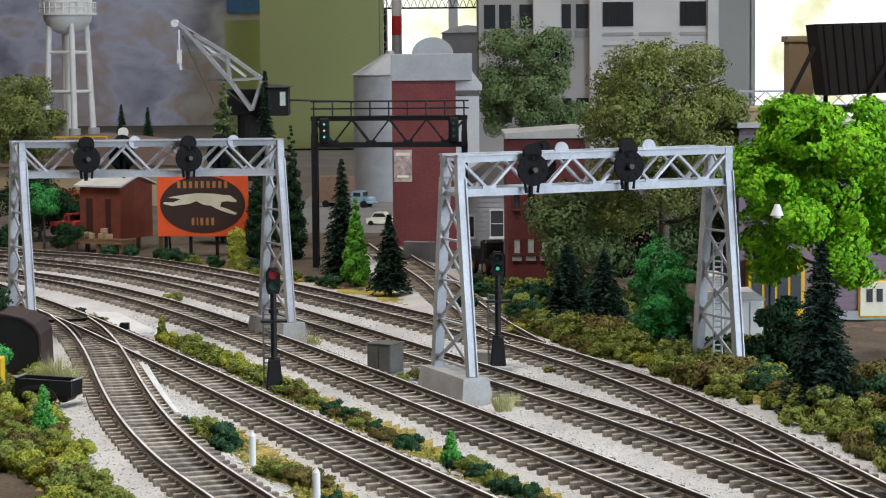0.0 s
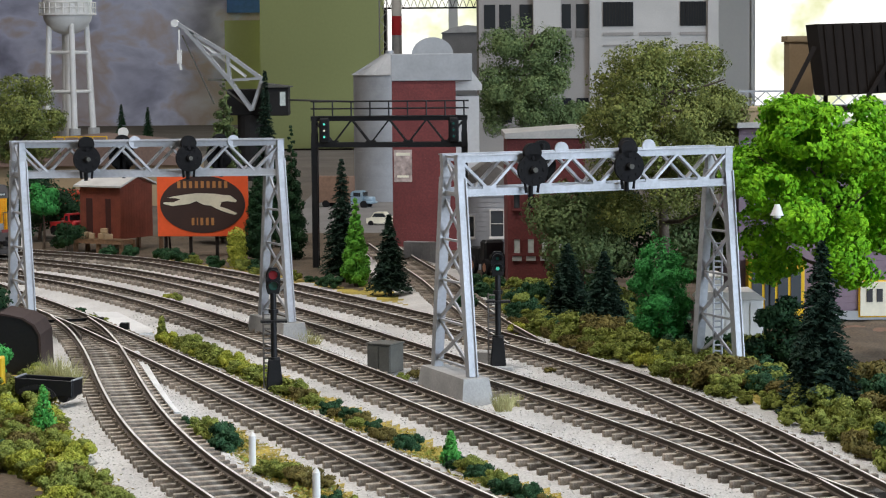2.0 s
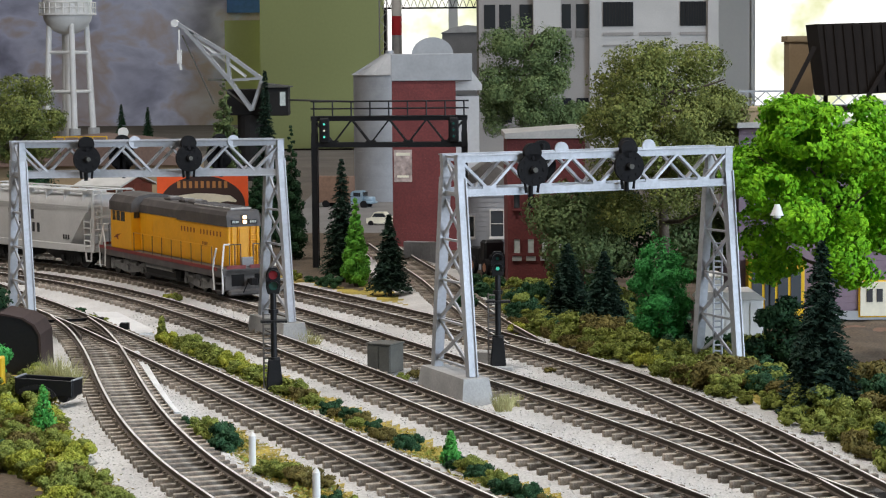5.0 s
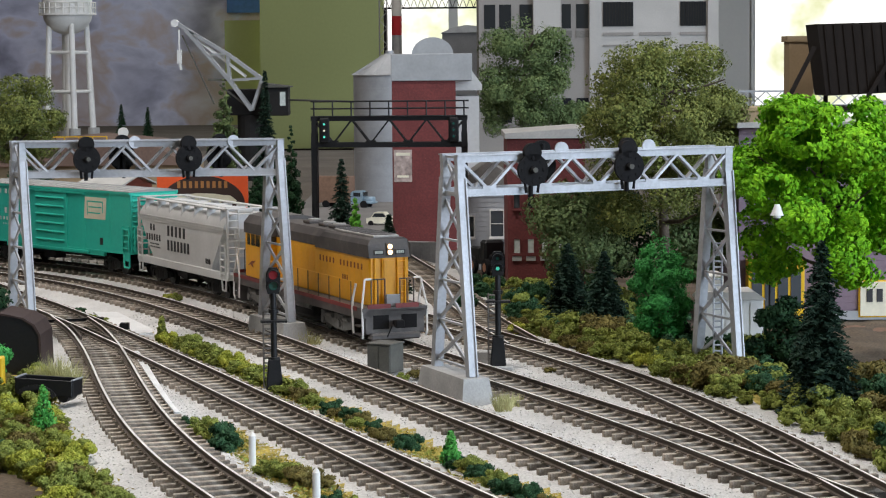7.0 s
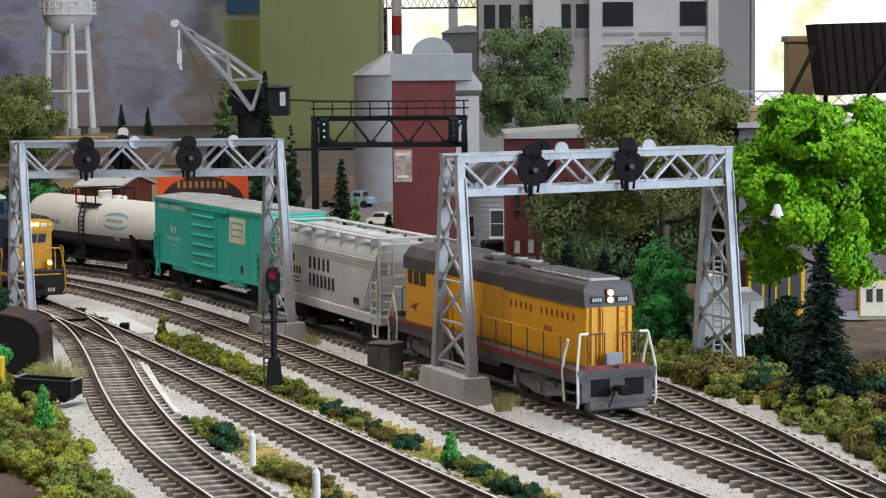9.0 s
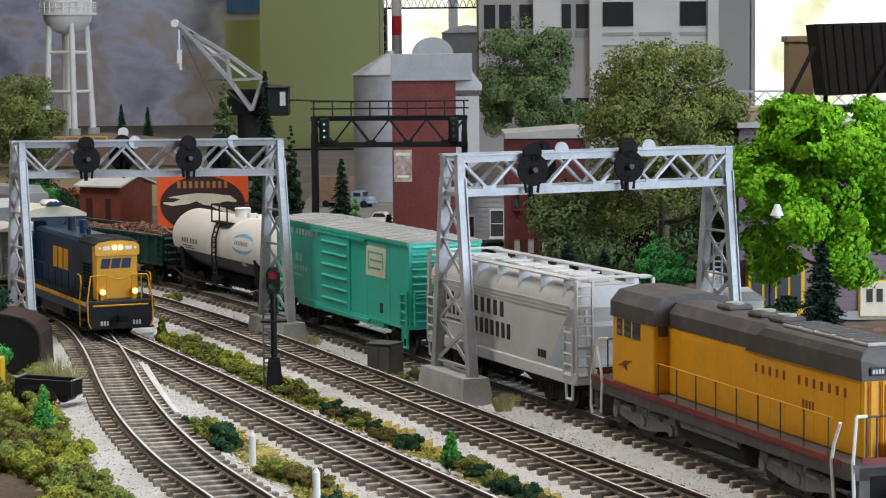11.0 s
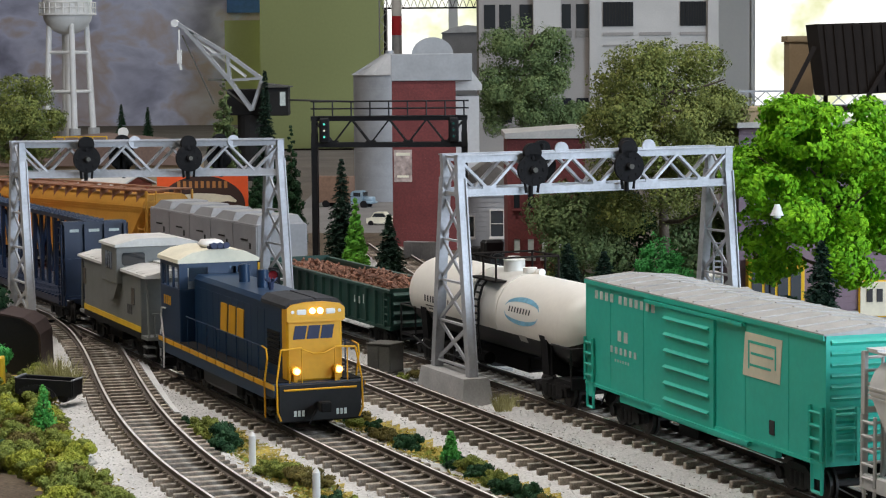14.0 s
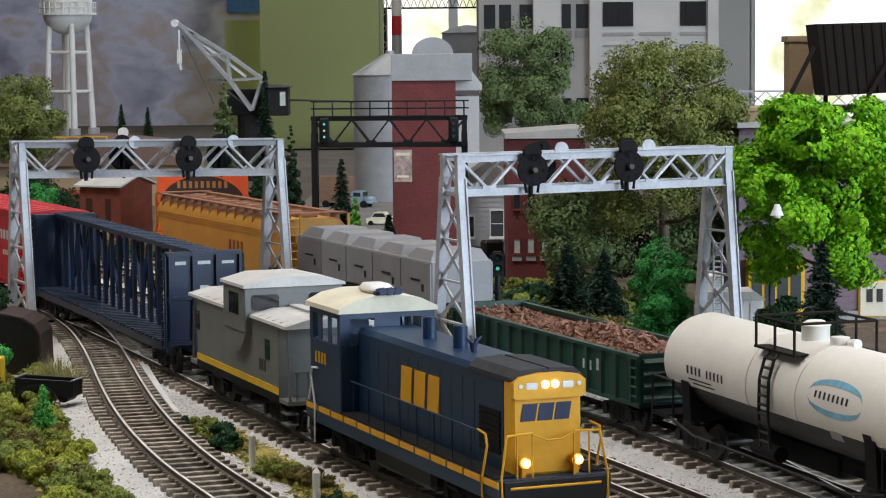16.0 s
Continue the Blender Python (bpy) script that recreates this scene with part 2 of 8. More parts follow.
# ---- building blocks, in millimetres ----
def box(bm, x0, x1, y0, y1, z0, z1, bev=0.0):
    r = bmesh.ops.create_cube(bm, size=1.0, matrix=Matrix.Translation(((x0 + x1) / 2, (y0 + y1) / 2, (z0 + z1) / 2)) @ Matrix.Diagonal((abs(x1 - x0), abs(y1 - y0), abs(z1 - z0), 1)))
    if bev:
        es = list({e for v in r["verts"] for e in v.link_edges})
        bmesh.ops.bevel(bm, geom=es, offset=bev, segments=1, affect="EDGES", profile=0.5)
    return r["verts"]


def rod(bm, a, b, r, seg=8, r2=None, caps=True):
    a, b = Vector(a), Vector(b)
    d = b - a
    m = Matrix.Translation((a + b) / 2) @ d.to_track_quat("Z", "Y").to_matrix().to_4x4()
    bmesh.ops.create_cone(bm, cap_ends=caps, segments=seg, radius1=r, radius2=r if r2 is None else r2, depth=d.length, matrix=m)


def beam(bm, a, b, w, h, up=(0, 0, 1)):
    """A rectangular bar from a to b."""
    a, b = Vector(a), Vector(b)
    d = (b - a).normalized()
    s = d.cross(Vector(up))
    if s.length < 1e-4:
        s = d.cross(Vector((1, 0, 0)))
    s.normalize()
    u = s.cross(d)
    c = [bm.verts.new(p + s * i * w / 2 + u * j * h / 2) for p in (a, b) for i, j in ((-1, -1), (1, -1), (1, 1), (-1, 1))]
    for f in ((3, 2, 1, 0), (4, 5, 6, 7), (0, 1, 5, 4), (1, 2, 6, 5), (2, 3, 7, 6), (3, 0, 4, 7)):
        bm.faces.new([c[i] for i in f])


def prism(bm, prof, a0, a1, axis="x"):
    """Extrude a closed outline of (u, v): along x the outline is (y, z), along y (x, z), along z (x, y)."""
    put = {"x": lambda u, v, a: (a, u, v), "y": lambda u, v, a: (u, a, v), "z": lambda u, v, a: (u, v, a)}[axis]
    A = [bm.verts.new(put(u, v, a0)) for u, v in prof]
    B = [bm.verts.new(put(u, v, a1)) for u, v in prof]
    n = len(prof)
    fs = [bm.faces.new(A), bm.faces.new(B)] + [bm.faces.new((A[i], A[(i + 1) % n], B[(i + 1) % n], B[i])) for i in range(n)]
    bmesh.ops.recalc_face_normals(bm, faces=fs)
    return A, B


def pipe(bm, pts, r, seg=6):
    for a, b in zip(pts[:-1], pts[1:]):
        rod(bm, a, b, r, seg)


def part(name, bm, material, parent=None, label="", smooth=0):
    """Link a mesh drawn in millimetres as one object under a thing or a part."""
    bmesh.ops.scale(bm, vec=(S, S, S), verts=bm.verts)
    me = bpy.data.meshes.new(name)
    bm.to_mesh(me)
    bm.free()
    me.materials.append(material)
    if smooth:
        me.polygons.foreach_set("use_smooth", [True] * len(me.polygons))
        me.set_sharp_from_angle(angle=radians(smooth))
    ob = new(name, me)
    if parent:
        ob.parent = parent
    if label:
        tagged(ob, label)
    return ob


def raw(name, verts, faces, material, parent=None, label=""):
    me = bpy.data.meshes.new(name)
    me.from_pydata([(v[0] * S, v[1] * S, v[2] * S) for v in verts], [], faces)
    me.materials.append(material)
    ob = new(name, me)
    if parent:
        ob.parent = parent
    if label:
        tagged(ob, label)
    return ob


def mm(x, y, z, rx=0, ry=0, rz=0):
    return pose(x * S, y * S, z * S, rx, ry, rz)


def thing(name, label, category, group="", at=None, kind=""):
    ob = new(name)
    ob.empty_display_size = 0.01
    tagged(ob, label, category, group, kind)
    if at is not None:
        ob.matrix_world = at
    return ob


def B():
    return bmesh.new()


def letters(bm, widths, x, z, h, y, gap=0.35, thick=0.16, lean=0.0):
    """Plain bars for lettering on a side that faces -y."""
    for w in widths:
        if w > 0:
            box(bm, x + w * 0.15, x + w * 0.80, y - thick, y + 0.05, z, z + h)
        x += abs(w) + gap
    return x


# ---- the tracks' lines ----
def curve(pts, before=0.0, after=0.0, step=4.0):
    """A smooth line through a few control points, with straight leads; returns lengths, points and tangents."""
    P = [np.array(p, float) for p in pts]
    a, b = P[0] * 2 - P[1], P[-1] * 2 - P[-2]
    Q = [a] + P + [b]
    out = []
    for i in range(1, len(Q) - 2):
        for u in np.linspace(0, 1, 24, endpoint=False):
            p0, p1, p2, p3 = Q[i - 1:i + 3]
            out.append(0.5 * (2 * p1 + (p2 - p0) * u + (2 * p0 - 5 * p1 + 4 * p2 - p3) * u * u + (3 * p1 - p0 - 3 * p2 + p3) * u ** 3))
    out.append(P[-1])
    out = np.array(out)
    t0, t1 = out[0] - out[2], out[-1] - out[-3]
    t0, t1 = t0 / np.linalg.norm(t0), t1 / np.linalg.norm(t1)
    lead = [out[0] + t0 * before] if before else []
    tail = [out[-1] + t1 * after] if after else []
    full = np.array(lead + list(out) + tail)
    s = np.r_[0, np.cumsum(np.linalg.norm(np.diff(full, axis=0), axis=1))] - before
    return s, full


class Line:
    def __init__(self, pts, before, after):
        self.s, self.p = curve(pts, before, after)

    def at(self, s):
        return np.array([np.interp(s, self.s, self.p[:, 0]), np.interp(s, self.s, self.p[:, 1])])

    def turn(self, s):
        d = self.at(s + 3) - self.at(s - 3)
        return math.atan2(d[1], d[0])


LINES = {
    "spur_to_yard": Line([(-189.1, 1131.2), (-170.2, 1071.7), (-154.7, 1011.1), (-141.1, 950.2), (-128.0, 889.1), (-114.1, 828.1), (-98.4, 767.6), (-80.1, 707.9), (-58.6, 649.3)], 0, 260),
    "branch": Line([(-246.3, 1256.4), (-210.4, 1180.5), (-176.6, 1103.6), (-144.5, 1025.9), (-113.3, 947.9), (-82.6, 869.7), (-52.0, 791.5), (-21.2, 713.3), (10.0, 635.3)], 2300, 700),
    "middle": Line([(-269.5, 1377.4), (-209.4, 1295.8), (-159.6, 1207.6), (-116.7, 1115.7), (-77.9, 1022.1), (-40.9, 927.7), (-4.5, 833.1), (31.6, 738.4), (67.1, 643.4)], 500, 260),
    "main": Line([(-287.5, 1470.3), (-209.2, 1386.2), (-148.1, 1288.8), (-97.9, 1185.3), (-52.7, 1079.5), (-9.0, 973.0), (34.2, 866.3), (75.8, 759.0), (111.8, 649.7)], 2600, 1100),
    "rear": Line([(-300.1, 1534.1), (-202.9, 1457.1), (-133.0, 1353.6), (-74.8, 1243.0), (-20.5, 1130.4), (29.7, 1015.9), (71.5, 898.1), (102.0, 776.9), (124.2, 653.8)], 500, 30),
    "siding": Line([(-43.0, 1560.0), (-24.0, 1430.0), (-4.0, 1300.0), (10.0, 1180.0), (24.0, 1080.0), (40.0, 990.0)], 0, 0),
}


# ---- room ----
def slab(name, x0, x1, y0, y1, z0, z1, material, label="", category="wall"):
    bm = B()
    box(bm, x0, x1, y0, y1, z0, z1)
    return tagged(part(name, bm, material), label, category, kind="structure")


slab("floor", -4000, 4000, -2500, 8000, -1150, -1050, CARPET, "dark grey carpeted room floor", "floor")
slab("ceiling", -4000, 4000, -2500, 6100, 1600, 1700, WALLTAN, "plain tan room ceiling", "ceiling")
slab("wall_west", -4100, -4000, -2500, 8000, -1050, 1600, WALLTAN, "plain tan side wall")
slab("wall_south", -4000, 4000, -2600, -2500, -1050, 1600, WALLTAN, "plain tan wall behind the camera")
# east wall with a window opening
slab("wall_east", 2800, 2900, 700, 6100, -1050, 1600, WALLTAN, "tan wall beside the side window")
slab("wall_east_corner", 2800, 2900, -2500, -1400, -1050, 1600, WALLTAN, "tan wall beside the side window")
slab("wall_east_below", 2800, 2900, -1400, 700, -1050, 0, WALLTAN, "tan wall under the side window")
slab("wall_east_above", 2800, 2900, -1400, 700, 1450, 1600, WALLTAN, "tan wall over the side window")
# north wall: bright windows right of the green partition
slab("wall_north", -4000, -1135, 6000, 6100, -1050, 1600, ROOMWHITE, "plain white far wall")
slab("wall_north_sill", -1135, 4000, 6000, 6100, -1050, -160, ROOMWHITE, "white wall under the far windows")
slab("wall_north_head", -1135, 4000, 6000, 6100, 1300, 1600, ROOMWHITE, "white wall over the far windows")
slab("window_frame_post", 722, 808, 5960, 6060, -160, 1300, ROOMWHITE, "white painted window post", "window")
slab("window_frame_bar", 812, 822, 5950, 5990, -160, 1300, ROOMWHITE, "white painted window bar", "window")
slab("window_frame_side", -300, -280, 5960, 6060, -160, 1300, ROOMWHITE, "white painted window bar", "window")
slab("window_frame_side", 20, 44, 5960, 6060, -160, 1300, ROOMWHITE, "white painted window bar", "window")


def backdrop_glow():
    m = bpy.data.materials.new("bright_outdoors")
    m.use_nodes = True
    n, l = m.node_tree.nodes, m.node_tree.links
    b = n["Principled BSDF"]
    tc = n.new("ShaderNodeTexCoord")
    t = n.new("ShaderNodeTexNoise")
    t.inputs["Scale"].default_value, t.inputs["Detail"].default_value = 4.5, 4
    l.new(tc.outputs["Object"], t.inputs["Vector"])
    r = n.new("ShaderNodeValToRGB")
    r.color_ramp.elements[0].position, r.color_ramp.elements[0].color = 0.36, (0.62, 0.63, 0.36, 1)
    r.color_ramp.elements[1].position, r.color_ramp.elements[1].color = 0.50, (1.0, 0.99, 0.95, 1)
    l.new(t.outputs[0], r.inputs[0])
    l.new(r.outputs[0], b.inputs["Emission Color"])
    b.inputs["Emission Strength"].default_value = 1.35
    b.inputs["Base Color"].default_value = (0, 0, 0, 1)
    return m


bm = B()
box(bm, -1500, 4000, 7400, 7420, -900, 2200)
tagged(part("backdrop_outdoors", bm, backdrop_glow()), "overexposed daylight garden beyond the windows", "backdrop", kind="structure")


def mountain_paint():
    m = bpy.data.materials.new("painted_mountains")
    m.use_nodes = True
    n, l = m.node_tree.nodes, m.node_tree.links
    b = n["Principled BSDF"]
    b.inputs["Roughness"].default_value = 0.9
    tc = n.new("ShaderNodeTexCoord")
    mp = n.new("ShaderNodeMapping")
    mp.inputs["Scale"].default_value = (1.0, 1.0, 1.5)
    mp.inputs["Rotation"].default_value = (0, radians(24), 0)
    l.new(tc.outputs["Object"], mp.inputs["Vector"])
    t = n.new("ShaderNodeTexNoise")
    t.inputs["Scale"].default_value, t.inputs["Detail"].default_value, t.inputs["Distortion"].default_value = 6, 12, 0.25
    l.new(mp.outputs[0], t.inputs["Vector"])
    r = n.new("ShaderNodeValToRGB")
    e = r.color_ramp.elements
    e[0].position, e[0].color = 0.30, (0.24, 0.23, 0.32, 1)
    e[1].position, e[1].color = 0.74, (0.90, 0.90, 1.0, 1)
    for p, c in ((0.40, (0.46, 0.46, 0.60, 1)), (0.50, (0.74, 0.74, 0.90, 1)), (0.57, (0.64, 0.53, 0.52, 1))):
        k = e.new(p)
        k.color = c
    l.new(t.outputs[0], r.inputs[0])
    l.new(r.outputs[0], b.inputs["Base Color"])
    return m


bm = B()
box(bm, -3200, -385, 5190, 5200, -200, 420)
tagged(part("backdrop_mountains", bm, mountain_paint()), "painted backdrop of grey violet wooded mountains", "backdrop", kind="structure")
SKYBLUE = mat("backdrop_sky", (0.10, 0.22, 0.55), 0.9, grain=10, patch=120, bump=0)
slab("backdrop_sky", -486, -395, 5170, 5180, 233, 420, SKYBLUE, "painted blue sky on the backdrop", "backdrop")

# olive green partition with a darker return
slab("partition_wall", -382, -122, 4800, 4900, -330, 500, OLIVEWALL, "olive green painted partition wall")
slab("partition_return", -472, -386, 4960, 5060, -330, 212, OLIVEWALL, "olive green painted wall return")
slab("partition_skirting", -390, -122, 4785, 4797, -330, -62, COALBROWN, "dark skirting under the green wall", "trim")

# table top under everything
slab("layout_table", -3000, 2400, 120, 3350, -60, -8, TABLE, "earth-coloured model railway table top", "ground")
slab("layout_table_west", -3000, -402, 3350, 4700, -60, -8, TABLE, "earth-coloured model railway table top", "ground")
slab("layout_table_east", -108, 2400, 3350, 4700, -60, -8, TABLE, "earth-coloured model railway table top", "ground")

# ceiling light panels
for lx, ly in ((-700, 700), (700, 700), (-700, 2600), (700, 2600)):
    pl = thing("ceiling_light", "white fluorescent ceiling panel", "ceiling light", "ceiling panels")
    bm = B()
    box(bm, lx - 600, lx + 600, ly - 270, ly + 270, 1570, 1600, 4)
    part("frame", bm, ROOMWHITE, pl)


# ---- ground sheet with ballast shoulders ----
def near_line(xy, names):
    """Distance of each point to the nearest of the named lines."""
    best = np.full(len(xy), 1e9)
    for nm in names:
        L = LINES[nm]
        ss = np.arange(max(L.s[0], -330), L.s[-1], 8.0)
        pts = np.c_[np.interp(ss, L.s, L.p[:, 0]), np.interp(ss, L.s, L.p[:, 1])]
        for k in range(0, len(xy), 20000):
            d = ((xy[k:k + 20000, None, :] - pts[None]) ** 2).sum(2).min(1)
            best[k:k + 20000] = np.minimum(best[k:k + 20000], np.sqrt(d))
    return best


def ground_sheet():
    xs = np.arange(-520, 300.1, 3.0)
    ys = np.arange(440, 1720.1, 4.0)
    X, Y = np.meshgrid(xs, ys)
    xy = np.c_[X.ravel(), Y.ravel()]
    d = near_line(xy, ["spur_to_yard", "branch", "middle", "main", "rear", "siding"])
    dm = near_line(xy, ["middle", "main", "rear"])
    db, dmid, dsp = (near_line(xy, [nm]) for nm in ("branch", "middle", "spur_to_yard"))
    rng = np.random.default_rng(3)
    bed = np.clip((d - 16.0) / 11.0, 0, 1)
    z = -4.3 - 1.6 * bed * bed * (3 - 2 * bed)
    rough_z = np.array([noise.noise((x / 14, y / 14, 0.3)) for x, y in xy])
    z += rough_z * (0.25 + 1.2 * np.clip((d - 24) / 20, 0, 1)) + rng.normal(0, 0.07, len(z))
    nx, ny = len(xs), len(ys)
    verts = np.c_[xy, z]
    faces, idx = [], []
    for j in range(ny - 1):
        for i in range(nx - 1):
            a = j * nx + i
            faces.append((a, a + 1, a + nx + 1, a + nx))
            m = a
            wob = 4 * rough_z[m]
            # near-black bed colour within 13.2 mm of every track's line
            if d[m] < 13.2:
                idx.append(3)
            elif abs(db[m] - dmid[m]) < 11 + 2 * wob and d[m] > 15 and xy[m][1] < 985:
                idx.append(1)
            elif abs(db[m] - dsp[m]) < 12 + 2 * wob and d[m] > 19 and xy[m][1] < 800:
                idx.append(1)
            elif d[m] < 29 + wob or dm[m] < 33 + wob:
                idx.append(0)
            elif dm[m] < 70 and d[m] < 44:
                idx.append(1)
            elif xy[m][0] < -112 - (xy[m][1] - 648) * 0.36:
                idx.append(2)
            elif xy[m][1] < 1050 and xy[m][0] < 10:
                idx.append(1 if rough_z[m] > -0.25 else 2)
            else:
                idx.append(2)
    ob = raw("ground", verts, faces, BALLAST)
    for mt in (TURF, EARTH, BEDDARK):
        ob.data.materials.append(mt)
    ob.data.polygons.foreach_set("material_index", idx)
    ob.data.polygons.foreach_set("use_smooth", [True] * len(faces))
    return tagged(ob, "pale grey ballast with yellow turf and brown earth", "ground", kind="structure")


ground_sheet()


# ---- tracks: rails and ties ----
def rail_mesh(L, s0, s1, off, name, parent, zt=0.0):
    """One rail, swept as foot, web and head; its head's top is a part of its own."""
    prof = [(-1.35, -2.1), (1.35, -2.1), (1.2, -1.75), (0.35, -1.55), (0.35, -0.75), (0.55, -0.6), (0.55, -0.03), (-0.55, -0.03), (-0.55, -0.6), (-0.35, -0.75), (-0.35, -1.55), (-1.2, -1.75)]
    ss = np.arange(s0, s1 + 0.1, 7.0)
    verts, faces, top, tf = [], [], [], []
    n = len(prof)
    for k, s in enumerate(ss):
        c, a = L.at(s), L.turn(s)
        nx, ny = -math.sin(a), math.cos(a)
        for u, v in prof:
            verts.append((c[0] + nx * (off + u), c[1] + ny * (off + u), v + zt))
        for u, v in ((-0.52, -0.05), (-0.36, 0.0), (0.36, 0.0), (0.52, -0.05)):
            top.append((c[0] + nx * (off + u), c[1] + ny * (off + u), v + zt))
        if k:
            a0, b0 = (k - 1) * n, k * n
            for i in range(n):
                faces.append((a0 + i, a0 + (i + 1) % n, b0 + (i + 1) % n, b0 + i))
            a0, b0 = (k - 1) * 4, k * 4
            for i in range(3):
                tf.append((a0 + i, a0 + i + 1, b0 + i + 1, b0 + i))
    r = raw(name, verts, faces, RAIL, parent)
    raw("rail_head", top, tf, RAILTOP, r, "shiny worn rail head")
    return r


TIES = {}


def tie_mesh(length):
    key = round(length)
    if key not in TIES:
        bm = B()
        box(bm, -1.1, 1.1, -length / 2, length / 2, -4.7, -2.1, 0.2)
        for sy in (-8.25, 8.25):  # tie plates and spike heads
            box(bm, -1.2, 1.2, sy - 2.3, sy + 2.3, -2.1, -1.85)
            for dy in (-1.75, 1.75):
                box(bm, -0.5, 0.5, sy + dy - 0.45, sy + dy + 0.45, -1.85, -1.3)
        bmesh.ops.scale(bm, vec=(S, S, S), verts=bm.verts)
        me = bpy.data.meshes.new("tie")
        bm.to_mesh(me)
        bm.free()
        me.materials.append(TIE)
        TIES[key] = me
    return TIES[key]


def track(name, s0, s1, label, tie0=None, tie1=None, spacing=8.4, zt=0.0, wide=None, rails=(-8.25, 8.25), ranges=None):
    L = LINES[name]
    t = thing("railway_track", label, "railway track", "tracks", kind="structure")
    for i, off in enumerate(rails):
        a, b = (ranges[i] if ranges else (s0, s1))
        rail_mesh(L, a, b, off, "rail", t, zt)
    rng = random.Random(name)
    s = tie0 if tie0 is not None else s0
    while s < (tie1 if tie1 is not None else s1):
        c, a = L.at(s), L.turn(s)
        ln, sh = 30.0, 0.0
        if wide:
            w = wide(s)
            ln, sh = 30.0 + w, -w / 2
        ob = new("tie", tie_mesh(ln))
        ob.parent = t
        nx, ny = -math.sin(a), math.cos(a)
        sh += rng.uniform(-0.35, 0.35)
        ob.matrix_basis = mm(c[0] + nx * sh, c[1] + ny * sh, zt + rng.uniform(-0.08, 0.05), 0, 0, math.degrees(a) + rng.uniform(-0.8, 0.8))
        s += spacing
    return t


def gap_spur(s):
    """How far the spur's line has parted from the branch, at a place on the branch."""
    c = LINES["branch"].at(s)
    sp = LINES["spur_to_yard"]
    ss = np.arange(0, sp.s[-1], 4.0)
    pts = np.array([sp.at(v) for v in ss])
    return float(np.sqrt(((pts - c) ** 2).sum(1).min()))


track("branch", -330, 900, "track with shiny rails and a turnout", wide=lambda s: min(max(gap_spur(s), 0), 30) if 140 < s < 262 else 0)
track("spur_to_yard", 0, 740, "curved track leaving the turnout", tie0=124, zt=-0.02, ranges=[(0, 740), (12, 740)])
track("middle", -400, 1050, "weathered middle track in grey ballast")
track("main", -400, 1300, "main track in grey ballast")
track("rear", -420, 1030, "rear track along the bushes", tie1=985, zt=-0.25)
track("siding", 0, 560, "weathered siding beside the brick building", tie1=500, zt=-0.4)

# turnout: frog, guard rails, throw bar
turn = thing("turnout", "turnout frog and guard rails on dark ties", "railway turnout", kind="structure")
bm = B()
Lb, Ls = LINES["branch"], LINES["spur_to_yard"]


def along(L, s, off, z=-0.3):
    c, a = L.at(s), L.turn(s)
    return (c[0] - math.sin(a) * off, c[1] + math.cos(a) * off, z)


for s in (196, 206, 216, 226, 236):
    beam(bm, along(Lb, s, -6.4), along(Lb, s + 10, -6.4), 0.9, 1.6)
part("guard_rail", bm, RAIL, turn)
bm = B()
for s in (50, 60, 70, 80, 90):
    beam(bm, along(Ls, s, -6.2), along(Ls, s + 10, -6.2), 0.9, 1.6)
part("guard_rail", bm, RAIL, turn)
bm = B()
beam(bm, along(Lb, 152, -16, -1.5), along(Lb, 152, 14, -1.5), 2.4, 1.2)
part("throw_bar", bm, FLATBLACK, turn)
bm = B()
box(bm, -2.2, 2.2, -2.2, 2.2, -4, 1.5, 0.3)
tb = part("switch_machine", bm, FLATBLACK, None)
tb.matrix_basis = mm(-154, 1086, -1)
tagged(tb, "small black box on white plaster ground", "box")
bm = B()
prism(bm, [(-184, 1182), (-171, 1180), (-143, 1104), (-141, 1090), (-148, 1082), (-157, 1098), (-170, 1136)], -6.8, -4.6, "z")
tagged(part("plaster_patch", bm, PLASTER), "bare white plaster patch beside the turnout", "ground", kind="structure")
bm = B()
for k in range(15):
    s = 142 + k * 12
    beam(bm, along(Ls, s, 14.2, -2.2), along(Ls, s + 12.5, 14.2, -2.2), 3.2 - k * 0.10, 0.8)
tagged(part("white_track_edging", bm, PLASTER), "white plaster strip along the curved track", "trim", kind="structure")


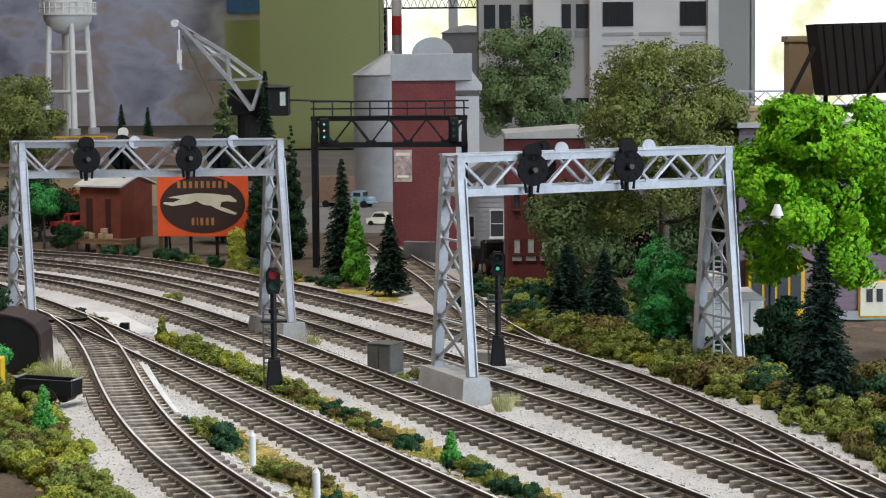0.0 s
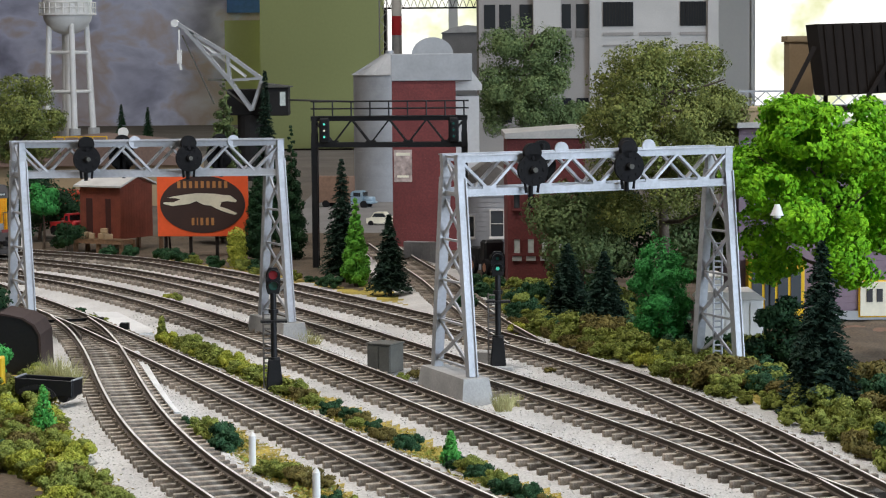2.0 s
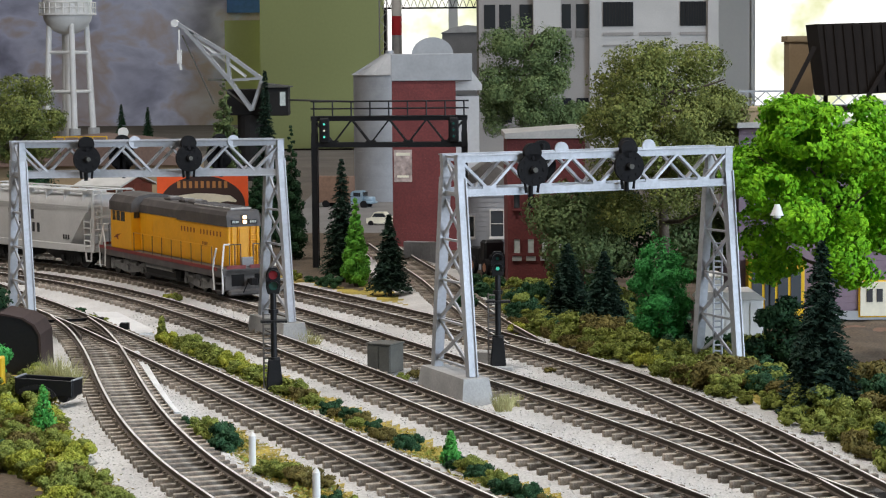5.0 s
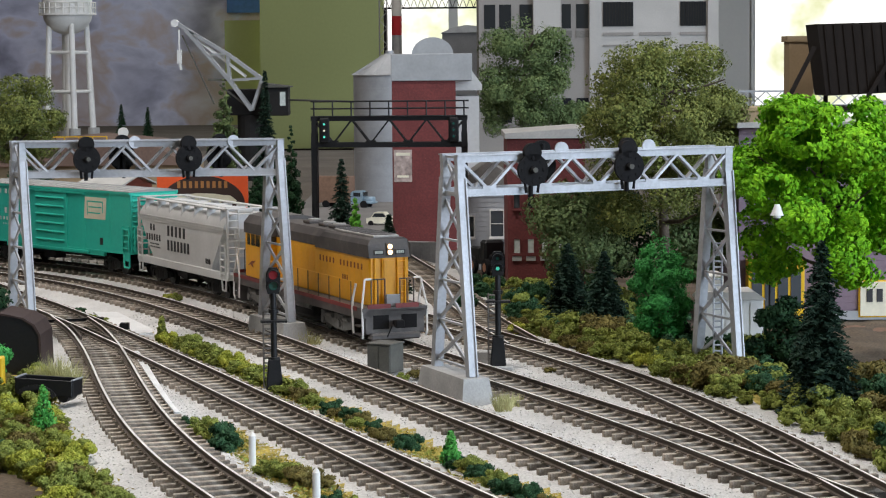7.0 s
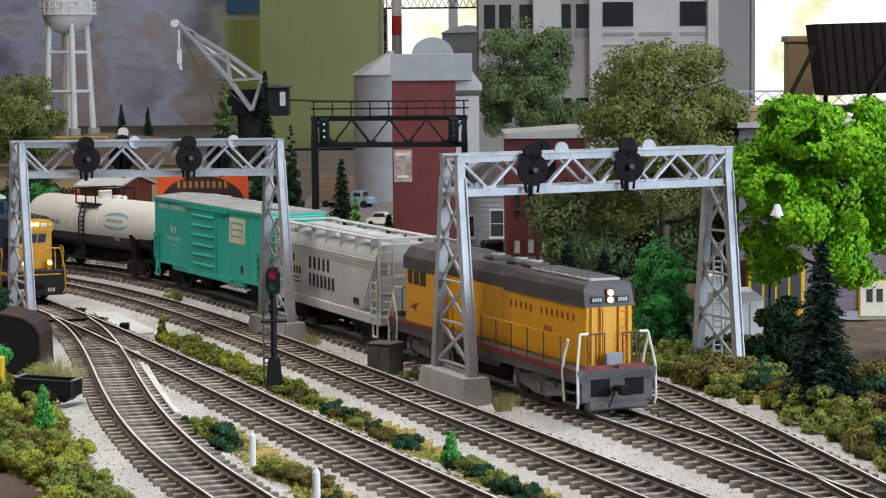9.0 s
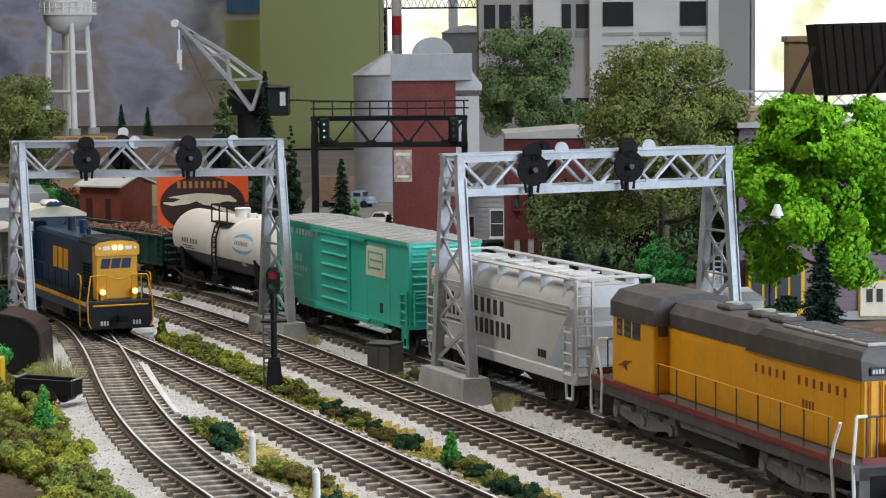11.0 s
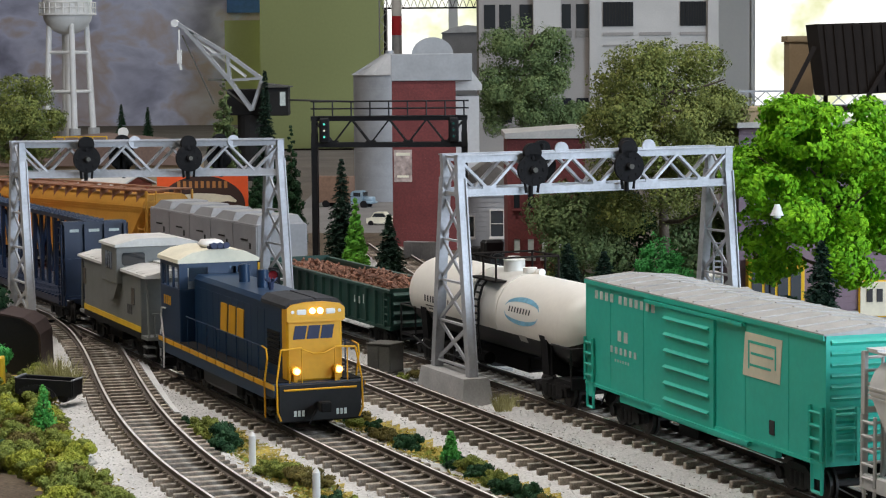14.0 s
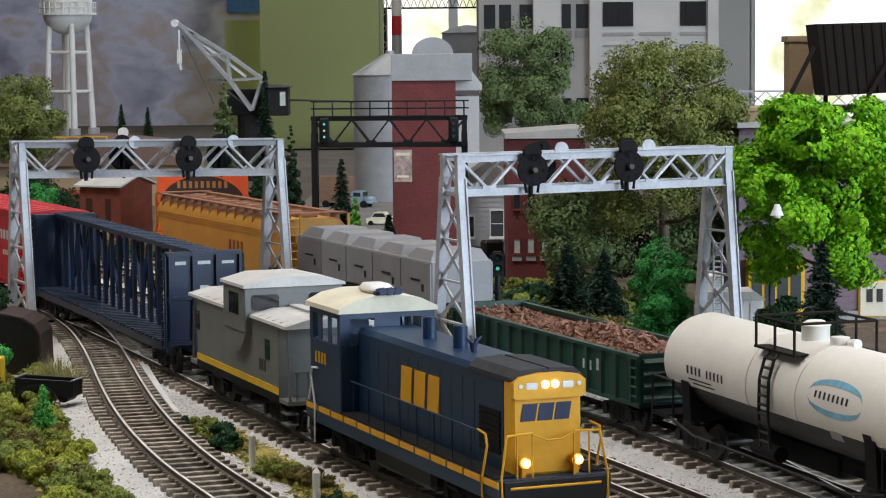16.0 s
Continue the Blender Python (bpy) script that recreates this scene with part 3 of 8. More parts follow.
# ---- rolling stock: x runs forward, z from the rail head ----
def bogie(parent, x, base, axles, wheel_r=5.1, material=UNDER, deep=False):
    """A truck with side frames, bolster and turning wheelsets; returns it."""
    bm = B()
    half = base / 2
    for sy in (-11.2, 11.2):
        prof = [(-half - 4, 4.2), (-half - 3.6, 7.4), (-half + 3, 8.2), (-5, 9.6), (5, 9.6), (half - 3, 8.2), (half + 3.6, 7.4), (half + 4, 4.2), (half - 2.5, 4.4), (4.6, 2.4), (-4.6, 2.4), (-half + 2.5, 4.4)]
        prism(bm, prof, sy - 0.9, sy + 0.9, "y")
        n = axles
        for k in range(n):
            ax = -half + base * k / (n - 1)
            rod(bm, (ax, sy * 0.99, 5.2), (ax, sy * 1.16, 5.2), 1.9, 10)
            if deep:
                box(bm, ax - 2.6, ax + 2.6, sy - 1.3, sy + 1.3, 6.4, 9.6, 0.3)
        for ax in (-3.2, 0, 3.2):
            rod(bm, (ax, sy * 1.03, 3.2), (ax, sy * 1.03, 7.4), 1.15, 8)
        if deep:
            for ax in (-half * 0.5, half * 0.5):
                rod(bm, (ax - 4, sy * 1.13, 8.3), (ax + 4, sy * 1.13, 8.3), 1.2, 8)
    box(bm, -3.5, 3.5, -11, 11, 6.2, 9.2)
    t = part("truck", bm, material, parent, smooth=40)
    t.location = (x * S, 0, 0)
    for k in range(axles):
        ax = -half + base * k / (axles - 1)
        wb = B()
        rod(wb, (0, -9, 0), (0, 9, 0), 1.1, 8)
        for sy in (-1, 1):
            rod(wb, (0, sy * 7.1, 0), (0, sy * 7.9, 0), wheel_r + 0.75, 20)
            rod(wb, (0, sy * 7.9, 0), (0, sy * 9.4, 0), wheel_r, 20)
            rod(wb, (0, sy * 9.4, 0), (0, sy * 9.7, 0), wheel_r * 0.45, 12)
            for a in range(3):
                c = 2.1 * math.pi * a / 3.15
                rod(wb, (math.cos(c) * 3.2, sy * 9.35, math.sin(c) * 3.2), (math.cos(c) * 3.2, sy * 9.55, math.sin(c) * 3.2), 0.7, 6)
        w = part("wheelset", wb, WHEEL, t, smooth=40)
        w.location = (ax * S, 0, wheel_r * S)
    return t


def coupler(parent, x, sgn):
    bm = B()
    box(bm, x, x + sgn * 5.5, -1.3, 1.3, 8.2, 10.2, 0.2)
    box(bm, x + sgn * 5.0, x + sgn * 8.2, -2.6, 1.5, 7.4, 11.0, 0.5)
    rod(bm, (x + sgn * 4, -3, 8), (x + sgn * 4.4, -5.5, 3.2), 0.35, 6)
    part("coupler", bm, FLATBLACK, parent)


def ladder(bm, x, y, z0, z1, w, n, along_x=True, r=0.38):
    a, b = ((x - w / 2, y), (x + w / 2, y)) if along_x else ((x, y - w / 2), (x, y + w / 2))
    for p in (a, b):
        rod(bm, (*p, z0), (*p, z1), r * 1.2, 5)
    for k in range(n):
        z = z0 + (z1 - z0) * (k + 0.5) / n
        rod(bm, (*a, z), (*b, z), r, 5)


def spin_bars(bm, texts, y):
    for x, z, h, ws, gap in texts:
        letters(bm, ws, x, z, h, y, gap)


def up_loco():
    v = thing("diesel_locomotive", "yellow and grey six-axle model diesel locomotive, lit headlights", "locomotive")
    bm = B()  # frame with walkway
    prism(bm, [(-95, 11.5), (-95, 16), (95, 16), (95, 11.5), (84, 11.0), (-84, 11.0)], -15.6, 15.6, "y")
    part("frame", bm, UPGREY, v)
    for sy in (-1, 1):
        bm = B()
        y0, y1 = sorted((sy * 15.6, sy * 15.85))
        box(bm, -94, 88, y0, y1, 14.4, 16.2)
        part("red_stripe", bm, UPRED, v, "thin red sill stripe")
    bm = B()
    box(bm, -25, 25, -13.2, 13.2, 3.0, 11.2, 2.2)
    part("fuel_tank", bm, UNDER, v, "dark grey fuel tank")
    for sy in (-1, 1):
        bm = B()
        rod(bm, (-22, sy * 12.6, 9.6), (20, sy * 12.6, 9.6), 1.7, 12)
        part("air_reservoir", bm, TRUCKG, v, smooth=40)
    # long hood: narrow, yellow with a grey upper band that widens round the radiators
    hw = 9.3
    bm = B()
    box(bm, -42, 88.5, -hw, hw, 16, 38.4, 0.5)
    hood = part("hood", bm, UPYEL, v, "yellow long hood with door panels")
    for k in range(14):
        x = -40 + k * 9.1
        for sy in (-1, 1):
            bm = B()
            y0, y1 = sorted((sy * (hw + 0.14), sy * (hw - 0.1)))
            box(bm, x, x + 8.9, y0, y1, 17.5, 36.4)
            part("hood_door", bm, UPYEL, hood)
    bm = B()
    prism(bm, [(-hw - 0.1, 38.3), (-hw - 0.1, 42.8), (-hw + 2.6, 46.2), (-3, 46.9), (3, 46.9), (hw - 2.6, 46.2), (hw + 0.1, 42.8), (hw + 0.1, 38.3)], -42, 30, "x")
    part("hood_top", bm, UPGREY, v, "grey upper hood")
    bm = B()  # flared radiator section, raked at its rear edge
    wide = [(-hw - 0.5, 37.6), (-hw - 0.9, 43.4), (-hw + 0.2, 45.6), (-hw + 1.4, 46.4), (hw - 1.4, 46.4), (hw - 0.2, 45.6), (hw + 0.9, 43.4), (hw + 0.5, 37.6)]
    A = [bm.verts.new((16.0 + (z - 37.6) * 1.5, y, z)) for y, z in wide]
    C = [bm.verts.new((88.9 if z < 45 else 87.6, y, z)) for y, z in wide]
    for k in range(8):
        bm.faces.new((A[k], A[(k + 1) % 8], C[(k + 1) % 8], C[k]))
    bm.faces.new(A), bm.faces.new(C)
    bmesh.ops.recalc_face_normals(bm, faces=bm.faces)
    part("radiator_section", bm, UPGREY, v, "grey flared radiator section")
    for k in range(5):
        x = 34 + k * 10.4
        bm = B()
        box(bm, x, x + 9.4, -6.2, 6.2, 46.4, 47.5, 0.3)
        fan = part("roof_grille", bm, ROOFGREY, v, "dusty grey roof grille")
        for j in range(6):
            bm = B()
            box(bm, x + 0.7 + j * 1.4, x + 1.3 + j * 1.4, -5.6, 5.6, 47.5, 47.85)
            part("slat", bm, UPGREY, fan)
    for x in (-16, 6, 20):
        bm = B()
        box(bm, x, x + 9, -4.4, 4.4, 46.6, 48.4, 0.6)
        fan = part("roof_fan", bm, UPGREY, v)
        bm = B()
        rod(bm, (x + 4.5, 0, 48.2), (x + 4.5, 0, 49.0), 3.0, 16)
        part("fan_ring", bm, ROOFGREY, fan, smooth=35)
    # hood end with number boards, headlights and grab irons
    for y0, y1 in ((-7.6, -2.6), (2.6, 7.6)):
        bm = B()
        box(bm, 88.7, 89.5, y0, y1, 39.0, 41.4, 0.2)
        nb = part("number_board", bm, INK, v, "black number board")
        bm = B()
        letters_end(bm, (y0 + 0.6,), 89.55, 39.6, 1.2)
        part("number_bars", bm, PALEINK, nb)
    bm = B()
    box(bm, 88.7, 89.6, -1.7, 1.7, 38.8, 44.2, 0.5)
    hl = part("headlight_housing", bm, UPGREY, v)
    for z in (40.1, 42.7):
        bm = B()
        rod(bm, (89.5, 0, z), (90.1, 0, z), 1.05, 14)
        part("headlight", bm, HEADLAMP, hl, "lit warm headlight")
    bm = B()
    box(bm, 88.6, 89.0, -2.6, 2.6, 17, 36.5)
    part("end_door", bm, UPYEL, hood)
    for y in (-7.2, -3.6, 3.6, 7.2):
        bm = B()
        rod(bm, (89.2, y, 17), (89.2, y, 37.5), 0.35, 5)
        part("grab_iron", bm, UPYEL, hood)
    for k in range(7):
        bm = B()
        rod(bm, (89.3, 3.6, 19 + k * 2.8), (89.3, 7.2, 19 + k * 2.8), 0.28, 5)
        part("rung", bm, UPYEL, hood)
    # cab and low short hood at the rear
    bm = B()
    box(bm, -77, -42.2, -14.6, 14.6, 16, 41, 0.4)
    cab = part("cab", bm, UPYEL, v, "yellow cab with side windows")
    bm = B()
    prism(bm, [(-14.8, 38.4), (-14.8, 43.6), (-11.5, 47.4), (-4, 48.8), (4, 48.8), (11.5, 47.4), (14.8, 43.6), (14.8, 38.4)], -78.5, -41.6, "x")
    part("cab_roof", bm, UPGREY, cab, "dusty grey arched cab roof")
    for sy in (-1, 1):
        for x0, x1 in ((-73, -68.5), (-66.5, -61), (-59.5, -53)):
            bm = B()
            y0, y1 = sorted((sy * 14.5, sy * 14.8))
            box(bm, x0, x1, y0, y1, 32.5, 38.2)
            part("window", bm, DARKGLASS, cab)
    for y0, y1 in ((-13, -9.6), (9.6, 13)):
        for x in (-42.3, -77.3):
            bm = B()
            box(bm, x, x + 0.4, y0, y1, 35, 42)
            part("window", bm, DARKGLASS, cab)
    bm = B()
    box(bm, -91, -77.1, -9.4, 9.4, 16, 29.5, 1.2)
    part("short_hood", bm, UPYEL, v, "low yellow short hood")
    for sgn in (1, -1):  # pilots, steps, handrails
        bm = B()
        box(bm, sgn * 91.5, sgn * 95, -14.2, 14.2, 4.2, 15.4, 0.4)
        box(bm, sgn * 92, sgn * 96.4, -12.0, 12.0, 1.4, 4.6, 0.8)
        pl_ = part("pilot", bm, UPGREY, v)
        for sy in (-1, 1):
            for k in range(3):
                bm = B()
                box(bm, sgn * 84, sgn * 92, sy * 11.6, sy * 15.6, 3.5 + k * 3.8, 4.1 + k * 3.8)
                part("step", bm, UPGREY, pl_)
            bm = B()
            box(bm, sgn * 83.4, sgn * 84, sy * 11.4, sy * 15.7, 3, 16)
            part("step_side", bm, UPGREY, pl_)
        for y0, y1 in ((-10.4, -3.0), (3.0, 10.4)):
            bm = B()
            box(bm, sgn * 94.9, sgn * 95.2, y0, y1, 6.4, 12.6)
            part("pilot_opening", bm, FLATBLACK, pl_)
            bm = B()
            box(bm, sgn * 94.6, sgn * 95.2, y0 - 2.6, y1 + 1.0, 15.6, 17.6)
            part("red_end_stripe", bm, UPRED, v, "red stripe on the end platform")
        for sy in (-1, 1):
            bm = B()
            pipe(bm, [(sgn * 84.6, sy * 15.9, 4), (sgn * 83.2, sy * 16.0, 15), (sgn * 84.5, sy * 16.0, 20), (sgn * 88, sy * 15.9, 26.5)], 0.5, 6)
            part("stanchion", bm, WHITE, v, "white step handrail")
            bm = B()
            pipe(bm, [(sgn * 94, sy * 15.2, 2.6), (sgn * 95, sy * 15.4, 5), (sgn * 94.4, sy * 15.4, 17), (sgn * 92.5, sy * 13.4, 28.6), (sgn * 92.2, sy * 10.2, 28.6)], 0.5, 6)
            part("stanchion", bm, WHITE, v, "white step handrail")
            bm = B()
            rod(bm, (sgn * 92.2, sy * 3.4, 28.4), (sgn * 92.2, sy * 10.4, 28.4), 0.3, 5)
            er = part("end_rail", bm, UPGREY, v)
            for y in (3.6, 7, 10.2):
                bm = B()
                rod(bm, (sgn * 92.2, sy * y, 16), (sgn * 92.2, sy * y, 28.4), 0.3, 5)
                part("rail_post", bm, UPGREY, er)
        coupler(v, sgn * 95, sgn)
    bm = B()
    box(bm, 92, 93, -3.2, 3.2, 16.2, 21.5, 0.2)
    part("drop_step", bm, COILGREY, v)
    for sy in (-1, 1):
        bm = B()
        rod(bm, (-38, sy * 15.2, 27), (82, sy * 15.2, 27), 0.2, 5)
        rail_ = part("side_handrail", bm, UPYEL, v)
        for k in range(9):
            bm = B()
            rod(bm, (-37 + k * 14.6, sy * 15.2, 16), (-37 + k * 14.6, sy * 15.2, 27), 0.24, 5)
            part("rail_post", bm, UPGREY, rail_)
    bm = B()
    letters(bm, [2.2] * 5 + [-2.6] + [2.2] * 7, 22, 31.8, 2.6, -hw - 0.12, 2.4)
    part("lettering", bm, RUSTINK, v)
    bm = B()
    letters(bm, [1.5] * 4, 53, 25.4, 2.4, -hw - 0.12, 0.5)
    part("number_bars", bm, RUSTINK, v)
    bm = B()
    prism(bm, [(-72, 22.0), (-66, 24.4), (-60, 25.0), (-65, 23.2), (-64, 21.2), (-68, 22.6)], -14.85, -14.5, "y")
    part("emblem", bm, RUSTINK, cab, "small rust-brown emblem")
    t = [bogie(v, 56, 44, 3, 5.6, TRUCKG, True), bogie(v, -56, 44, 3, 5.6, TRUCKG, True)]
    return v, t, 56


def letters_end(bm, starts, x, z, h):
    for y in starts:
        for k in range(4):
            box(bm, x - 0.05, x + 0.12, y + k * 0.95, y + k * 0.95 + 0.62, z, z + h)


def covered_hopper(name, label, body, roof, L, W, top, bays, trough_mat, hatch_rows, lettering=None, ink=INK, peak=None, cars=1):
    v = thing(name, label, "freight car")
    h = L / 2
    w = W / 2
    bm = B()  # bowed sides, rounded shoulders, ends that slope in to the bays
    side = [(w * 0.965, 13.2), (w * 0.985, 19), (w, 27), (w, top - 8.4), (w * 0.975, top - 6.0), (w * 0.90, top - 3.6), (w * 0.78, top - 1.6), (w * 0.62, top - 0.6)]
    prof = [(-y, z) for y, z in side] + [(y, z) for y, z in side[::-1]]
    n = len(prof)
    knee = top - 8.4
    rings = []
    for sg in (-1, 1):
        rings.append([bm.verts.new((sg * (h - 4.5 - 22.0 * max(0.0, (knee - z) / (knee - 13.2))), y, z)) for y, z in prof])
    for i in range(n):
        bm.faces.new((rings[0][i], rings[0][(i + 1) % n], rings[1][(i + 1) % n], rings[1][i]))
    for ring in rings:  # end sheets, one strip for each pair of heights
        for i in range(7):
            bm.faces.new((ring[i], ring[i + 1], ring[n - 2 - i], ring[n - 1 - i]))
    bmesh.ops.recalc_face_normals(bm, faces=bm.faces)
    part("body", bm, body, v, smooth=25)
    for sy in (-1, 1):
        for z in (top - 8.0, top - 9.3, top - 10.6):
            bm = B()
            y0, y1 = sorted((sy * (w - 0.2), sy * (w + 0.28)))
            box(bm, -h + 4.6, h - 4.6, y0, y1, z, z + 0.7)
            part("side_rib", bm, body, v)
    for sy in (-1, 1):  # side sill
        bm = B()
        box(bm, -h, h, sy * (w - 1.6), sy * (w + 0.3), 10.6, 15.0, 0.4)
        part("side_sill", bm, body, v)
    for sg in (-1, 1):
        bm = B()
        box(bm, sg * (h - 26), sg * h, -w + 1.5, w - 1.5, 10.8, 13.2)
        part("end_platform", bm, body, v)
        for sy in (-1, 1):
            bm = B()
            beam(bm, (sg * (h - 1.2), sy * (w - 0.8), 13), (sg * (h - 1.2), sy * (w - 0.8), top + 1.8), 1.1, 1.1)
            part("corner_post", bm, body, v)
            bm = B()
            beam(bm, (sg * (h - 4), sy * (w - 6), top - 9), (sg * (h - 1.5), sy * (w - 6), 14), 1.0, 1.4)
            part("end_strut", bm, body, v)
            bm = B()
            ladder(bm, sg * (h - 5.2), sy * (w + 0.4), 12, 31, 7.0, 5, True, 0.45)
            part("ladder", bm, body, v)
            bm = B()
            pipe(bm, [(sg * (h - 8), sy * w, 11), (sg * (h - 7.4), sy * w, 5.4), (sg * (h - 2.4), sy * w, 5.4), (sg * (h - 2), sy * w, 11)], 0.55, 5)
            part("stirrup_step", bm, body, v)
        for z in (top - 14, 24):
            bm = B()
            beam(bm, (sg * (h - 1.4), -w + 0.8, z), (sg * (h - 1.4), w - 0.8, z), 0.8, 1.6)
            part("end_rail", bm, body, v)
        bm = B()
        ladder(bm, sg * h * 0.999, -w + 3.6, 12, top + 1.6, 6.0, 10, False, 0.45)
        part("end_ladder", bm, body, v)
        bm = B()
        rod(bm, (sg * (h - 0.2), 4, 22), (sg * (h + 0.8), 4, 22), 3.3, 16)
        rod(bm, (sg * (h + 0.2), -8, 16.5), (sg * (h + 0.2), 14, 16.5), 0.35, 5)
        part("brake_wheel", bm, UNDER, v)
        coupler(v, sg * (h - 1), sg)
    for k in range(bays):
        x = (k - (bays - 1) / 2) * (L - 60) / bays
        bm = B()
        a = (L - 60) / bays * 0.46
        A = [bm.verts.new(p) for p in ((x - a, -w * 0.8, 13.5), (x + a, -w * 0.8, 13.5), (x + a, w * 0.8, 13.5), (x - a, w * 0.8, 13.5))]
        D = [bm.verts.new(p) for p in ((x - 5, -6, 4), (x + 5, -6, 4), (x + 5, 6, 4), (x - 5, 6, 4))]
        for i in range(4):
            bm.faces.new((A[i], A[(i + 1) % 4], D[(i + 1) % 4], D[i]))
        bm.faces.new(D)
        bmesh.ops.recalc_face_normals(bm, faces=bm.faces)
        part("discharge_bay", bm, UNDER, v)
    # running boards along the roof's edges, on brackets, with hatches between
    for sy in (-1, 1):
        bm = B()
        y0, y1 = sorted((sy * (w * 0.66), sy * (w * 0.93)))
        box(bm, -h + 2, h - 2, y0, y1, top + 1.5, top + 2.1)
        part("running_board", bm, roof, v)
    for sg in (-1, 1):
        bm = B()
        box(bm, *sorted((sg * (h - 7), sg * (h - 1))), -w * 0.93, w * 0.93, top + 2.12, top + 2.6)
        part("end_board", bm, roof, v)
    for k in range(hatch_rows):
        x = -h + 12 + (k + 0.5) * (L - 24) / hatch_rows
        q = (L - 24) / hatch_rows * 0.44
        bm = B()
        box(bm, x - q, x + q, -4.6, 4.6, top - 0.8, top + 1.6, 0.6)
        hatch = part("roof_hatch", bm, trough_mat, v)
        bm = B()
        beam(bm, (x, -6.4, top + 1.8), (x, 6.4, top + 1.8), 1.2, 0.6)
        part("hatch_bar", bm, trough_mat, hatch)
    m = 7 if L < 180 else 15
    for k in range(m):
        x = -h + 12 + k * (L - 24) / (m - 1)
        for sy in (-1, 1):
            bm = B()
            prism(bm, [(sy * w * 0.955, top - 5.0), (sy * w * 0.62, top - 0.4), (sy * w * 0.62, top + 1.5), (sy * w * 0.92, top + 1.5)], x - 0.35, x + 0.35, "x")
            part("roof_bracket", bm, roof, v)
    if lettering:
        for line in lettering:
            bm = B()
            spin_bars(bm, [line], -w)
            part("lettering", bm, ink, v)
    a = h - 27
    return v, [bogie(v, a, 21, 2), bogie(v, -a, 21, 2)], a


def box_car(name, label, paint, roof, L=175.5, W=33.0, ribs_mat=None, plain=False):
    v = thing(name, label, "freight car")
    h, w, z0, z1 = L / 2, W / 2, 11.0, 49.4
    bm = B()
    box(bm, -h, h, -w, w, z0 + 2, z1, 0.25)
    box(bm, -h + 30, h - 30, -w, -w + 2, z0 - 0.5, z0 + 3)
    box(bm, -h + 30, h - 30, w - 2, w, z0 - 0.5, z0 + 3)
    part("body", bm, paint, v)
    bm = B()
    for sy in (-1, 1):
        beam(bm, (-h, sy * (w + 0.3), z1 - 0.6), (h, sy * (w + 0.3), z1 - 0.6), 0.8, 1.4)
        beam(bm, (-h, sy * (w + 0.2), z0 + 2.4), (h, sy * (w + 0.2), z0 + 2.4), 0.6, 1.0)
        for x in (-h + 22, h - 22, -h + 50, h - 50):
            box(bm, x - 0.2, x + 0.2, sy * w - 0.15, sy * w + 0.15, z0 + 3, z1 - 1.2)
    part("side_sill", bm, paint, v)
    # roof, low peaked with ribs
    bm = B()
    prism(bm, [(-w - 0.5, z1), (-w - 0.5, z1 + 0.5), (0, z1 + 2.0), (w + 0.5, z1 + 0.5), (w + 0.5, z1)], -h - 0.3, h + 0.3, "x")
    rf = part("roof", bm, roof, v, "weathered galvanised ribbed roof")
    for k in range(15):
        x = -h + 6 + k * (L - 12) / 14
        for sy in (-1, 1):
            bm = B()
            beam(bm, (x, sy * 0.6, z1 + 2.15), (x, sy * (w - 0.5), z1 + 0.75), 1.1, 0.35)
            part("roof_rib", bm, roof, rf)
    # sliding door, with horizontal corrugations
    for sy in (-1, 1):
        d = thing_door(v, paint, -h + 67.5, -h + 104, sy, w, z0, z1)
    # ends with horizontal ribs
    for sg in (-1, 1):
        bm = B()
        box(bm, sg * (h - 0.1), sg * (h + 0.2), -w + 1, w - 1, z0 + 2, z1)
        ce = part("car_end", bm, paint, v)
        for k in range(11):
            z = z0 + 5.5 + k * 3.1
            bm = B()
            prism(bm, [(sg * h, z - 1.1), (sg * (h + 1.1), z), (sg * h, z + 1.1)], -w + 1.5, w - 1.5, "y")
            part("end_rib", bm, paint, ce)
        bm = B()
        box(bm, sg * (h - 0.1), sg * (h + 0.4), -w, -w + 1.4, z0 + 2, z1)
        box(bm, sg * (h - 0.1), sg * (h + 0.4), w - 1.4, w, z0 + 2, z1)
        part("end_post", bm, paint, ce)
        for sy in (-1, 1):
            bm = B()
            ladder(bm, sg * (h - 4.2), sy * (w + 0.75), z0 + 3.5, z0 + 18.5, 7.0, 4, True, 0.5)
            part("side_ladder", bm, paint, v)
            bm = B()
            ladder(bm, sg * (h + 1.5), sy * (w - 5.5), z0 + 3.5, z0 + 18.5, 7.0, 4, False, 0.5)
            part("end_ladder", bm, paint, v)
            bm = B()
            pipe(bm, [(sg * (h - 7.4), sy * (w + 0.2), z0 + 3), (sg * (h - 7.0), sy * (w + 0.2), 5.2), (sg * (h - 1.4), sy * (w + 0.2), 5.2), (sg * (h - 1.0), sy * (w + 0.2), z0 + 3)], 0.55, 5)
            part("stirrup_step", bm, paint, v)
            bm = B()
            prism(bm, [(sg * (h - 8), z0 + 2.4), (sg * (h - 1), z0 + 2.4), (sg * (h - 2), z0 - 2.2), (sg * (h - 6), z0 - 2.2)], sy * (w - 0.5), sy * (w + 0.1), "y")
            part("corner_plate", bm, paint, v)
        coupler(v, sg * (h - 1), sg)
    bm = B()
    box(bm, -h + 20, h - 20, -6, 6, 7.5, z0 + 2)
    box(bm, -20, -6, -12, -4, 5.2, 9.6, 0.4)
    rod(bm, (8, 7, 7), (26, 7, 7), 2.6, 12)
    part("underframe", bm, FLATBLACK, v)
    a = h - 25
    return v, [bogie(v, a, 20, 2), bogie(v, -a, 20, 2)], a


